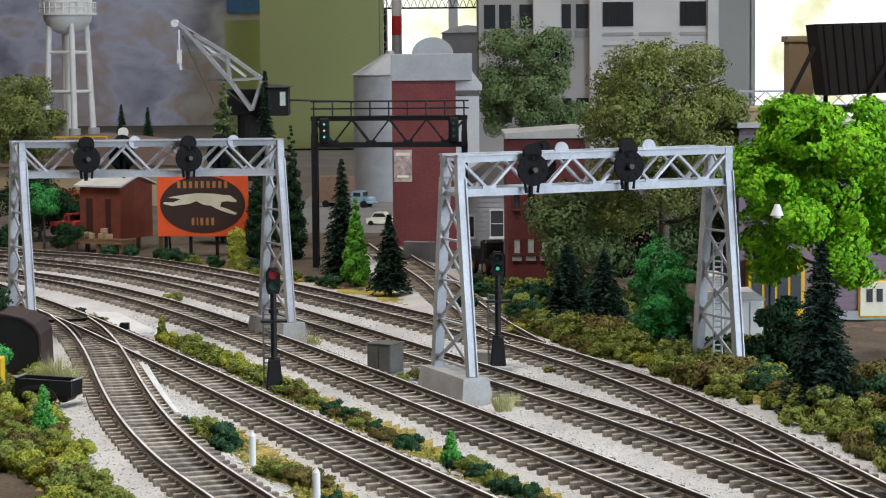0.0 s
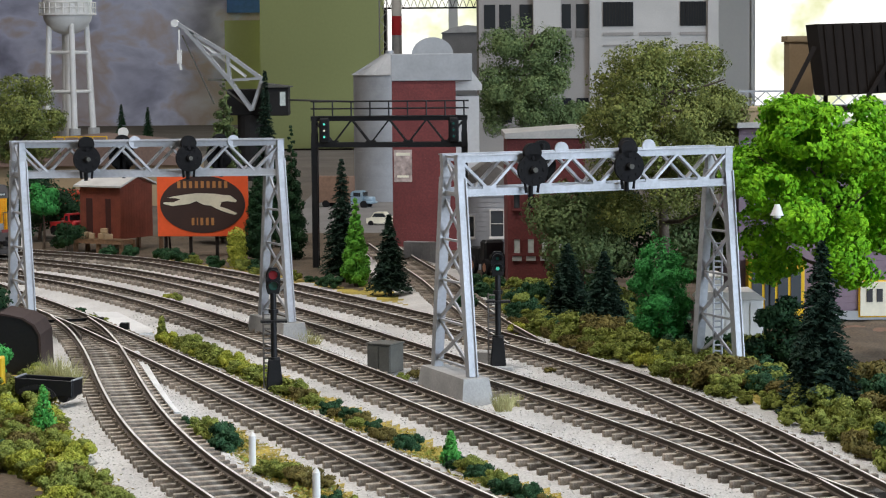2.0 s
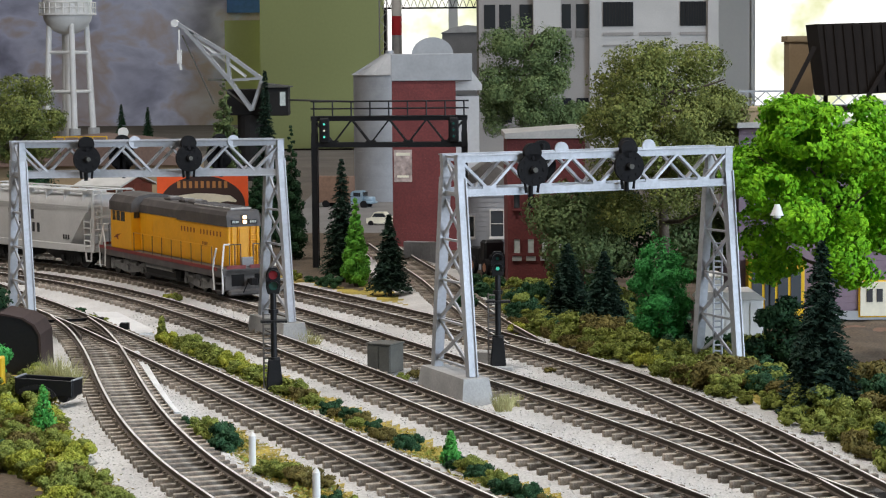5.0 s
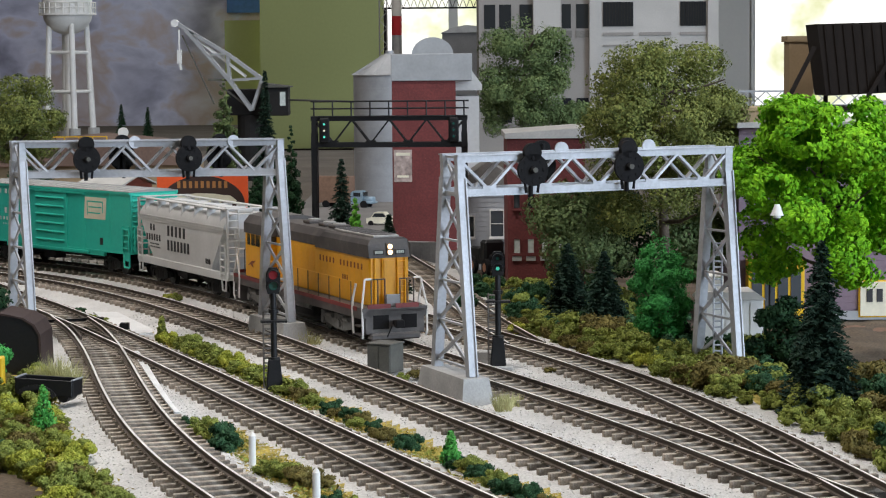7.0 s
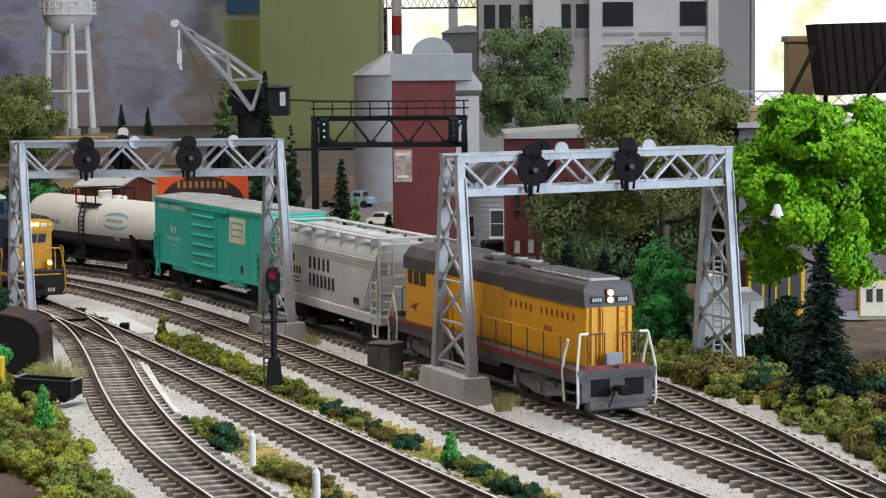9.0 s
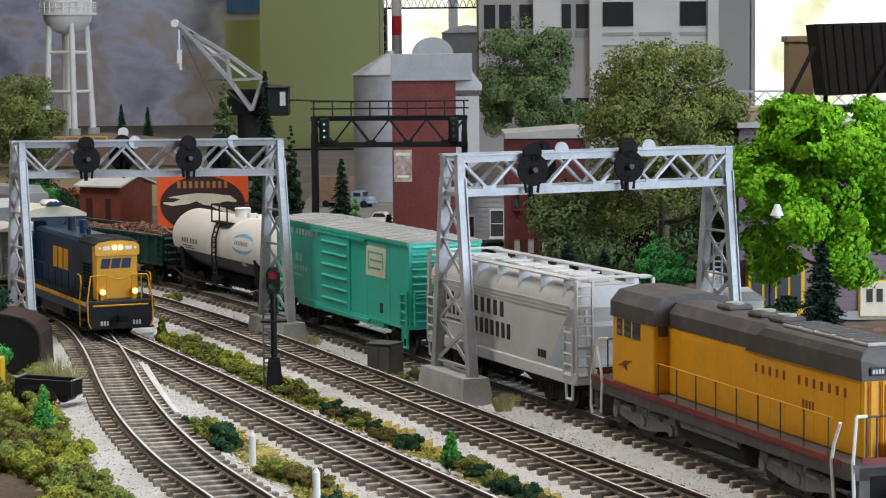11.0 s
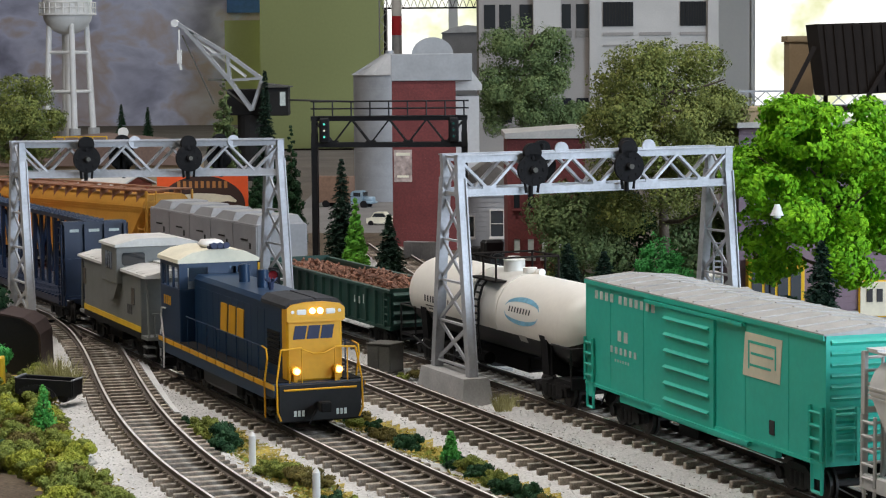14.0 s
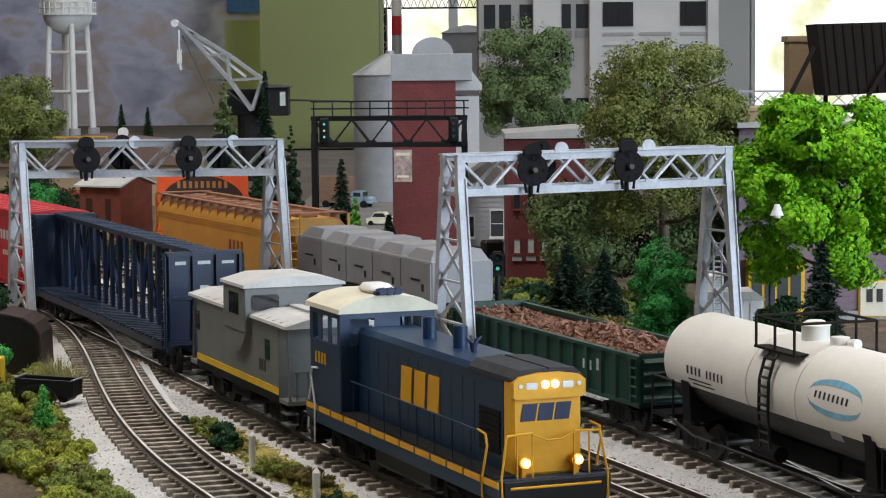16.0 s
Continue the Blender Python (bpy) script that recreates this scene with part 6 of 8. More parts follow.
def mast_signal(x, y, ztop, label, red):
    v = thing("mast_signal", label, "railway signal", "mast signals", mm(x, y, 0))
    bm = B()
    rod(bm, (0, 0, -4), (0, 0, ztop - 10), 1.25, 12)
    rod(bm, (0, 0, 8.5), (0, 0, 9.5), 2.4, 12)
    rod(bm, (0, 0, ztop - 18), (0, 0, ztop - 16.5), 2.0, 12)
    part("mast", bm, BLACK, v, smooth=40)
    bm = B()
    lo = [bm.verts.new(p) for p in ((-3.4, -3.2, -3.5), (3.4, -3.2, -3.5), (3.4, 3.2, -3.5), (-3.4, 3.2, -3.5))]
    hi = [bm.verts.new(p) for p in ((-2.3, -2.2, 8.8), (2.3, -2.2, 8.8), (2.3, 2.2, 8.8), (-2.3, 2.2, 8.8))]
    for i in range(4):
        bm.faces.new((lo[i], lo[(i + 1) % 4], hi[(i + 1) % 4], hi[i]))
    bm.faces.new(hi), bm.faces.new(lo[::-1])
    bmesh.ops.recalc_face_normals(bm, faces=bm.faces)
    bmesh.ops.bevel(bm, geom=list(bm.edges), offset=0.35, segments=1, affect="EDGES")
    part("base_case", bm, BLACK, v)
    bm = B()
    box(bm, -6, 6, -5, 5, -6, -3.4, 0.4)
    part("footing", bm, CONCRETE, v)
    bm = B()
    box(bm, -5.2, 5.2, -3, 3, 23.4, 24.2)
    part("platform", bm, BLACK, v)
    bm = B()
    prism(bm, [(-2.8, ztop - 8), (-2.2, ztop - 10.4), (2.2, ztop - 10.4), (2.8, ztop - 8), (2.8, ztop - 2.4), (1.6, ztop), (-1.6, ztop), (-2.8, ztop - 2.4)], -1.0, 1.0, "y")
    head = part("signal_head", bm, BLACK, v, "black two-lamp signal head")
    for z, mt in ((ztop - 2.9, REDLAMP if red else DIMGREEN), (ztop - 7.2, DIMGREEN if red else GREENLAMP)):
        bm = B()
        for a in range(14):
            t0, t1 = radians(-20 + a * 220 / 14), radians(-20 + (a + 1) * 220 / 14)
            beam(bm, (2.1 * math.cos(t0), -2.2, z + 2.1 * math.sin(t0)), (2.1 * math.cos(t1), -2.2, z + 2.1 * math.sin(t1)), 2.6, 0.3, (0, 0, 1))
        part("hood", bm, BLACK, head)
        bm = B()
        rod(bm, (0, -1.0, z), (0, -1.35, z), 1.7 if red else 0.8, 18)
        part("lens", bm, mt, head)
    bm = B()
    ladder(bm, -2.4, 4.2, -4, ztop - 18, 3.2, 16, True, 0.32)
    part("ladder", bm, TRUCKG, v)
    return v


mast_signal(-67, 887, 45, "black two-lamp mast signal showing red", True).rotation_euler = (0, 0, radians(6))
mast_signal(23, 952, 45, "black mast signal showing green beside the main track", False)

# relay case
rc = thing("relay_case", "grey-brown relay case in the ballast", "relay box", at=mm(-24.5, 941, -4, 0, 0, -30) @ Matrix.Scale(0.88, 4))
bm = B()
box(bm, -6.5, 6.5, -6.2, 6.2, 0, 13.2, 0.4)
part("case", bm, RELAY, rc)
bm = B()
box(bm, -6.9, 6.9, -6.6, 6.6, 13.2, 14.0, 0.25)
part("lid", bm, RELAY, rc)
bm = B()
box(bm, -6.0, -0.3, -6.45, -6.1, 0.8, 12.6)
box(bm, 0.3, 6.0, -6.45, -6.1, 0.8, 12.6)
part("door", bm, RELAY, rc)
bm = B()
box(bm, -4, 4, -3, 3, 0, 6.5, 0.5)
tagged(part("battery_vault", bm, CONCRETE), "low grey concrete vault beside the track", "concrete box").matrix_basis = mm(18, 962, -5, 0, 0, -25)

# white marker posts
for x, y, h in ((-62.4, 726.4, 9), (-37.5, 652, 10.5)):
    bm = B()
    rod(bm, (0, 0, -3), (0, 0, h), 1.2, 10)
    rod(bm, (0, 0, h), (0, 0, h + 1.3), 1.2, 10, 0.3)
    tagged(part("marker_post", bm, WHITE, smooth=40), "short white marker post in yellow turf", "post", "marker posts").matrix_basis = mm(x, y, -4)

# dark abutment block at the layout's edge
bm = B()
prof = [(-236, -6), (-236, 22.5), (-190, 19.5), (-180, 17.5), (-175, 14.5), (-172.5, 10), (-172, -6)]
prism(bm, prof, 957.6, 984, "y")
ab = thing("bridge_abutment", "black girder abutment with rounded rusty brown edge", "abutment")
part("girder", bm, BLACK, ab)
bm = B()
for p, q in zip(prof[2:-1], prof[3:]):
    prism(bm, [p, q, (q[0] + 0.9, q[1] + 0.5), (p[0] + 0.9, p[1] + 0.7)], 957, 986, "y")
part("edge_flange", bm, mat("rust_brown_paint", (0.042, 0.024, 0.021), 0.8, grain=1, amp=0.2, patch=6, bump=0.2), ab)

# small black open wagon body, left in the bushes
wg = thing("wagon_body", "old black open wagon body lying in the weeds", "wagon", at=mm(-152, 862, -3.0, 0, 2, -14) @ Matrix.Scale(0.86, 4))
bm = B()
for y in (-5.5, 5.5):
    box(bm, -13.5, 13.5, y - 0.4, y + 0.4, 3, 10, 0.2)
for x in (-13.5, 13.5):
    box(bm, x - 0.4, x + 0.4, -5.5, 5.5, 3, 10, 0.2)
box(bm, -13.2, 13.2, -5.2, 5.2, 2.6, 3.6)
part("box_body", bm, BLACK, wg)
bm = B()
for k in range(9):
    t0, t1 = radians(160 - k * 16), radians(160 - (k + 1) * 16)
    beam(bm, (-3 + 9 * math.cos(t0), -6.6, 1 + 5.5 * math.sin(t0)), (-3 + 9 * math.cos(t1), -6.6, 1 + 5.5 * math.sin(t1)), 2.2, 0.5, (0, 1, 0))
part("fender", bm, UNDER, wg)
bm = B()
for p in ((-13.5, -5.5, 10.2), (13.5, -5.5, 10.2)):
    box(bm, p[0] - 0.5, p[0] + 0.5, -5.8, 5.8, 10, 10.5)
part("rim", bm, SILVER, wg)
for x in (-9, 9):
    bm = B()
    rod(bm, (x, -5, 2.6), (x, 5, 2.6), 2.6, 14)
    part("wheel", bm, BLACK, wg)
bm = B()
box(bm, -181, -175.5, 893, 899, -8, 9.5, 0.5)
tagged(part("yellow_crate", bm, YELLOW), "bright yellow crate among bushes", "crate")


# ---- trees and shrubs ----
def leaf_cloud(name, blobs, n, size, material, parent, seed, fill=0.62, clump=0.0):
    """A crown of small bent leaves spread over several uneven lobes."""
    rng = np.random.default_rng(seed)
    wts = np.array([b[3] * b[4] + b[4] * b[5] + b[3] * b[5] for b in blobs])
    pick = rng.choice(len(blobs), n, p=wts / wts.sum())
    bl = np.array(blobs)[pick]
    u = rng.normal(size=(n, 3))
    u /= np.linalg.norm(u, axis=1)[:, None]
    rad = fill + (1.06 - fill) * np.sqrt(rng.random(n))
    # clumping: leaves gather round random twigs
    wob = np.array([noise.noise((a * 2.6 + i, b * 2.6, c * 2.6)) for (a, b, c), i in zip(u, pick)])
    rad *= 1 + 0.26 * wob
    p = bl[:, :3] + u * bl[:, 3:] * rad[:, None]
    if clump:
        # leaves gather in clumps with open gaps between them
        keep = np.array([noise.noise((x / clump, y / clump, z / clump * 1.5)) for x, y, z in p]) > -0.30
        p, u, n = p[keep], u[keep], int(keep.sum())
    a = rng.normal(size=(n, 3))
    a -= u * (a * u).sum(1)[:, None] * 0.75
    a /= np.linalg.norm(a, axis=1)[:, None]
    b = np.cross(a, u + 0.4 * rng.normal(size=(n, 3)))
    b /= np.linalg.norm(b, axis=1)[:, None] + 1e-9
    s = size * rng.uniform(0.6, 1.35, n)[:, None]
    c = np.cross(a, b)
    V = np.stack([p - a * s * 0.5, p - b * s * 0.36 + c * s * 0.12, p + a * s * 0.5, p + b * s * 0.36 + c * s * 0.12], 1).reshape(-1, 3)
    i = np.arange(n) * 4
    F = np.concatenate([np.stack([i, i + 1, i + 2], 1), np.stack([i, i + 2, i + 3], 1)]).tolist()
    return raw(name, V.tolist(), F, material, parent)


def lobes(cx, cy, cz, rx, ry, rz, n, seed, k=0.46, core=0.62):
    r = random.Random(seed)
    out = [(cx, cy, cz, rx * core, ry * core, rz * core)]
    for i in range(n):
        t, h = i * 2.4 + r.uniform(-0.4, 0.4), r.uniform(-0.85, 0.9)
        e = r.uniform(0.75, 1.25) * k
        q = math.sqrt(max(0.06, 1 - h * h)) * (1.06 - e) * r.uniform(0.82, 1.04)
        m = (rx * ry * rz) ** (1 / 3)
        out.append((cx + rx * q * math.cos(t), cy + ry * q * math.sin(t), cz + rz * h * (1.0 - e), (rx + m) / 2 * e, (ry + m) / 2 * e, m * e * 0.72))
    return out


def trunk(bm, x, y, z0, z1, r, rng, limbs=6, spread=18, start=0.45):
    pts = [Vector((x + rng.uniform(-1, 1) * (k > 0), y + rng.uniform(-1, 1) * (k > 0), z0 + (z1 - z0) * k / 4)) for k in range(5)]
    for k in range(4):
        rod(bm, pts[k], pts[k + 1], r * (1 - 0.19 * k), 9, r * (1 - 0.19 * (k + 1)))
    for i in range(limbs):
        k = start + (1 - start) * rng.random()
        p = pts[0].lerp(pts[-1], k)
        a = rng.uniform(0, 6.28)
        q = p + Vector((math.cos(a) * spread, math.sin(a) * spread, rng.uniform(4, spread * 0.9)))
        m = p.lerp(q, 0.5) + Vector((0, 0, -1.5))
        rod(bm, p, m, r * 0.36, 6, r * 0.24)
        rod(bm, m, q, r * 0.24, 6, r * 0.08)


def broadleaf(label, x, y, zc, rx, rz, n, size, material, seed, tr=2.2, z0=-6, lobe=9, group="", k=0.46, ry=None, fill=0.62, core=0.62, clump=0.0):
    v = thing("tree", label, "tree", group)
    rng = random.Random(seed)
    bm = B()
    trunk(bm, x, y, z0, zc + rz * 0.35, tr, rng, 8, rx * 0.7, max(0.2, (zc - rz * 0.7 - z0) / (zc + rz * 0.35 - z0)))
    part("trunk", bm, BARK, v, smooth=60)
    leaf_cloud("crown", lobes(x, y, zc, rx, ry or rx, rz, lobe, seed, k, core), n, size, material, v, seed, fill, clump)
    return v


def conifer(label, x, y, h, r, material, seed, z0=-4, tiers=15, group="conifers", dense=1.0, droop=0.35):
    v = thing("conifer", label, "tree", group)
    bm = B()
    rod(bm, (x, y, z0 - 2), (x, y, z0 + h * 0.96), max(0.8, r * 0.10), 8, 0.25)
    part("trunk", bm, BARK, v, smooth=60)
    rng = np.random.default_rng(seed)
    V, F = [], []
    tiers = int(tiers * 1.9)
    for k in range(tiers):
        f = k / (tiers - 1)
        z_tier = z0 + h * (0.06 + 0.91 * f)
        rad = r * (1 - f) ** 0.8 + 0.06 * r
        nb = max(6, int((11 + 9 * (1 - f)) * dense))
        for j in range(nb):
            a = 6.283 * j / nb + rng.uniform(-0.3, 0.3) + k
            L = rad * rng.uniform(0.55, 1.15)
            z = z_tier + rng.uniform(-0.6, 0.6) * h / tiers
            d = np.array([math.cos(a), math.sin(a), 0])
            s = np.array([-math.sin(a), math.cos(a), 0])
            m = max(3, int(L / 1.15))
            for i in range(m):
                u = (i + 0.6) / m
                c = np.array([x, y, z]) + d * L * u + np.array([0, 0, -droop * L * u * u + 0.12 * L * u])
                for sg in (-1, 1, 0):
                    ln = (1.2 + 0.26 * L * (1 - u * 0.7)) * rng.uniform(0.7, 1.2)
                    e = c + (s * sg * 0.9 + d * 0.6 + np.array([0, 0, rng.uniform(-0.6, 0.35)])) * ln
                    w = d * 0.6 + np.array([0, 0, 0.6 * rng.uniform(-1, 1)])
                    q = len(V)
                    V += [c - w, e, c + w]
                    F.append((q, q + 1, q + 2))
    raw("crown", [tuple(p) for p in V], F, material, v)
    return v


def cone_tree(label, x, y, h, r, material, seed, n, size=1.7, z0=-4):
    """A dense clipped-looking cone of leaves on a hidden trunk."""
    v = thing("conifer", label, "tree", "conifers")
    bm = B()
    rod(bm, (x, y, z0 - 3), (x, y, z0 + h * 0.8), r * 0.14, 8, 0.3)
    part("trunk", bm, BARK, v, smooth=60)
    rr = random.Random(seed)
    bl = []
    for k in range(34):
        f = (k + 0.5) / 34
        q = r * (1 - f) ** 0.75 * min(1, 0.55 + f * 4)
        a = k * 2.4
        e = max(q * 0.55, 1.2)
        bl.append((x + math.cos(a) * q * 0.5, y + math.sin(a) * q * 0.5, z0 + h * f * 0.97, e, e, e * 0.9))
    leaf_cloud("crown", bl, n, size, material, v, seed, 0.45)
    return v


broadleaf("bright lime green broadleaf tree", 160, 952, 68, 42, 51, 56000, 2.3, LIMELEAF, 11, 3.0, lobe=48, k=0.25, fill=0.55, core=0.46, clump=13)
broadleaf("tall olive green tree with pale upper leaves", 111, 1128, 86, 43, 66, 78000, 1.5, OLIVE, 12, 3.6, lobe=52, k=0.30, fill=0.45, core=0.62, clump=11)
broadleaf("sage green tree behind the brick building", 62, 1700, 112, 36, 70, 42000, 1.8, SAGE, 13, 3.0, lobe=40, k=0.30, fill=0.45, core=0.6, clump=13)
broadleaf("low sage green tree beside the taller one", 98, 1720, 80, 20, 17, 4000, 2.6, SAGE, 23, 2.0, lobe=7)
broadleaf("emerald green oval tree", 97, 1003, 21, 14, 31, 19000, 1.35, EMERALD, 14, 1.8, lobe=34, k=0.26, fill=0.4, core=0.78)
broadleaf("dark green shrub-like tree under the lime tree", 140, 935, 8, 14, 24, 7500, 1.8, DARKLEAF, 15, 1.6, lobe=20, k=0.32, fill=0.4, core=0.6)
broadleaf("olive green tree at the layout's far side", -330, 1755, 82, 42, 46, 28000, 1.9, OLIVE, 16, 2.6, lobe=24, k=0.30, fill=0.4, core=0.45, clump=14)
broadleaf("layered green tree beside the red truck", -283, 1600, 28, 13, 16, 3600, 2.2, EMERALD, 17, 1.2, lobe=7, k=0.36)
broadleaf("dark green shrub by the curve", -298, 1560, 6, 17, 13, 4200, 1.9, DARKLEAF, 18, 1.0, lobe=7)
broadleaf("dark green shrub by the curve", -262, 1575, 5, 15, 11, 3200, 1.9, DARKLEAF, 19, 1.0, lobe=7)
broadleaf("dark green shrubs at the layout's edge", -206, 985, 18, 15, 27, 6500, 2.0, DARKLEAF, 20, 1.5, lobe=8)
broadleaf("dark green shrubs at the layout's edge", -188, 922, 4, 11, 16, 3000, 1.9, EMERALD, 21, 1.2, lobe=7)
broadleaf("dark green undergrowth tree", 72, 1165, 34, 32, 38, 14000, 1.8, SAGE, 24, 1.5, lobe=16, k=0.34)
broadleaf("olive green undergrowth tree", 130, 1150, 30, 24, 30, 6500, 2.2, SAGE, 25, 1.5, lobe=9)
conifer("dark spruce with drooping branches", 139, 828, 64, 14.5, SPRUCE, 31, -5, 19, dense=1.3)
conifer("dark spruce in the undergrowth", 61, 1104, 40, 13.5, SPRUCE, 32, -4, 14, dense=1.2)
conifer("dark spruce in the undergrowth", 77, 1079, 38, 12.5, SPRUCE, 33, -4, 14, dense=1.2)
cone_tree("light green cone-shaped conifer", -51, 1320, 51, 10.5, LIMECONE, 34, 6500)
conifer("tall dark spruce behind the rear track", -60, 1345, 72, 12.5, SPRUCE, 35, -4, 20)
conifer("dark spruce beside the light green conifer", -30, 1262, 44, 11.5, SPRUCE, 36, -4, 15, dense=1.2)
cone_tree("green conifer behind the signal bridge", -173, 1800, 120, 22, SAGE, 37, 12000, 2.2)
conifer("slim dark spruce behind the signal bridge", -140, 1800, 124, 13, SPRUCE, 38, -4, 28, dense=1.2)
conifer("small dark conifer below the mountains", -424, 3000, 74, 12, DARKLEAF, 39, -4, 18, dense=1.2)
conifer("small dark conifer below the mountains", -389, 3000, 70, 11, DARKLEAF, 40, -4, 18)
cone_tree("dark juniper by the billboard", -123, 1500, 62, 12, DARKLEAF, 41, 6500)
cone_tree("tall dark juniper by the signal bridge", -100, 1500, 90, 12.5, DARKLEAF, 42, 8500)
broadleaf("dark tree mass behind the billboard", -160, 1640, 20, 30, 30, 6000, 2.6, DARKLEAF, 61, 1.5, lobe=18, k=0.34, core=0.6)
broadleaf("dark tree mass behind the shed", -300, 1680, 24, 34, 30, 6500, 2.6, DARKLEAF, 62, 1.5, lobe=18, k=0.34, core=0.6)
broadleaf("dark green tree beside the street", -118, 1600, 22, 18, 32, 4500, 2.4, DARKLEAF, 63, 1.5, lobe=16, k=0.34, core=0.6)
broadleaf("dark green tree beside the brick house", 92, 1230, 30, 24, 34, 6000, 2.3, DARKLEAF, 64, 1.5, lobe=18, k=0.34, core=0.6)
cone_tree("small green fir among the bushes", -142, 795, 16, 5.6, FIRGREEN, 43, 1500, 1.1)
cone_tree("small green fir in the turf strip", 2, 722, 10.5, 4.4, FIRGREEN, 44, 1500, 1.1)
cone_tree("small green fir in the turf strip", -131, 1046, 12, 3.6, BUSHOL, 45, 1500, 1.1)

# clipped hedge block
hd = leaf_cloud("hedge", [(-131, 1434, 7 + dz, 6, 6, 7) for dz in (-6, 0, 6)], 2600, 1.6, BUSHYEL, None, 51, 0.5)
tagged(hd, "clipped yellow-green hedge block under the billboard", "hedge")

# bush meshes shared by many bushes
BUSHES = {}


def bush(x, y, size, kind, seed, z=-5.0, group="trackside bushes"):
    words = {"olive": (BUSHOL, "olive green foam bush beside the track"), "brown": (BUSHBR, "brown foam bush beside the track"), "yellow": (BUSHYEL, "yellow-green foam bush beside the track"), "dark": (BUSHDK, "blue-green foam bush beside the track")}
    m, label = words[kind]
    key = (kind, seed % 3)
    if key not in BUSHES:
        BUSHES[key] = leaf_cloud("bush", lobes(0, 0, 3.0, 8.0, 7.0, 5.6, 13, seed, 0.34, 0.5), 3000, 1.05, m, None, seed, 0.35)
        ob = BUSHES[key]
    else:
        ob = BUSHES[key].copy()
        scene.collection.objects.link(ob)
    tagged(ob, label, "bush", group)
    r = random.Random(seed * 7 + int(x))
    ob.matrix_basis = mm(x, y, z, 0, 0, r.uniform(0, 360)) @ Matrix.Diagonal((size, size, size * r.uniform(0.8, 1.2), 1))
    return ob


rb = random.Random(77)


def bush_row(line, s0, s1, step, off0, off1, size, kinds, z=-5.0):
    L = LINES[line]
    s = s0
    while s < s1:
        o = rb.uniform(off0, off1)
        p = along(L, s, o)
        bush(p[0], p[1], rb.uniform(*size), rb.choice(kinds), rb.randrange(1000), z)
        s += step * rb.uniform(0.7, 1.3)


# verge behind the rear track, and the thicket behind it
bush_row("rear", 560, 1010, 13, 27, 36, (0.7, 1.15), ("olive", "brown", "olive", "olive", "yellow"))
bush_row("rear", 560, 1010, 14, 40, 54, (0.9, 1.5), ("olive", "brown", "dark", "olive"))
bush_row("rear", 600, 960, 15, 58, 84, (1.1, 1.8), ("olive", "dark", "dark", "brown"))
bush_row("rear", 470, 600, 15, 40, 75, (0.9, 1.5), ("olive", "dark", "dark"))
bush_row("rear", 200, 330, 17, 30, 40, (0.5, 0.9), ("dark", "dark", "olive"))
bush_row("rear", 60, 200, 20, 32, 50, (0.7, 1.1), ("dark", "dark", "olive"))
bush_row("siding", 270, 520, 11, 20, 34, (0.7, 1.2), ("olive", "dark", "brown", "dark"))
bush_row("siding", 300, 520, 13, 38, 60, (0.9, 1.5), ("dark", "olive", "dark"))
bush_row("siding", 290, 480, 15, 62, 95, (1.0, 1.6), ("dark", "dark", "olive"))
# turf strip between the branch and the middle track
bush_row("branch", 232, 425, 7.0, 21, 27, (0.6, 0.95), ("olive", "olive", "olive", "yellow"))
bush_row("branch", 428, 448, 9, 23, 27, (0.5, 0.7), ("brown", "olive"))
bush_row("branch", 462, 560, 9.5, 21, 27, (0.5, 0.8), ("brown", "olive", "dark"))
bush_row("branch", 590, 660, 12, 22, 28, (0.55, 0.75), ("dark", "dark", "olive"))
bush_row("branch", 668, 700, 13, 21, 26, (0.6, 0.8), ("brown", "olive"))
# wedge between the curved track and the branch
for bx, by, bs, bk in ((-86, 793, 0.8, "olive"), (-82, 779, 0.85, "olive"), (-75, 766, 0.95, "dark"), (-74, 756, 0.85, "dark"), (-92, 805, 0.5, "dark"), (-56, 712, 0.75, "olive"), (-50, 704, 0.8, "olive"), (-44, 697, 0.85, "brown"), (-39, 690, 0.7, "brown"), (-33, 655, 0.7, "dark"), (-28, 650, 0.65, "olive")):
    bush(bx, by, bs, bk, rb.randrange(1000))
# bank on the camera's side
bush_row("spur_to_yard", 205, 520, 10, -36, -29, (0.55, 0.85), ("olive", "brown", "olive", "yellow"))
bush_row("spur_to_yard", 215, 500, 10, -50, -40, (0.6, 1.1), ("olive", "yellow", "olive", "brown"))
bush_row("spur_to_yard", 235, 420, 13, -68, -54, (0.7, 1.1), ("olive", "brown", "olive", "dark"))
bush_row("spur_to_yard", 130, 230, 12, -33, -27, (0.4, 0.6), ("yellow", "dark", "olive"))
for bx, by, bs, bk in ((106, 890, 1.3, "brown"), (114, 892, 1.2, "olive"), (121, 896, 1.3, "brown"), (127, 888, 1.2, "olive"), (99, 905, 1.2, "brown"), (110, 882, 1.0, "olive"), (103, 915, 1.25, "olive"), (113, 905, 1.5, "brown"), (119, 910, 1.4, "olive"), (107, 900, 1.4, "olive"), (125, 904, 1.4, "dark"), (132, 897, 1.3, "olive")):
    bush(bx, by, bs, bk, rb.randrange(1000))
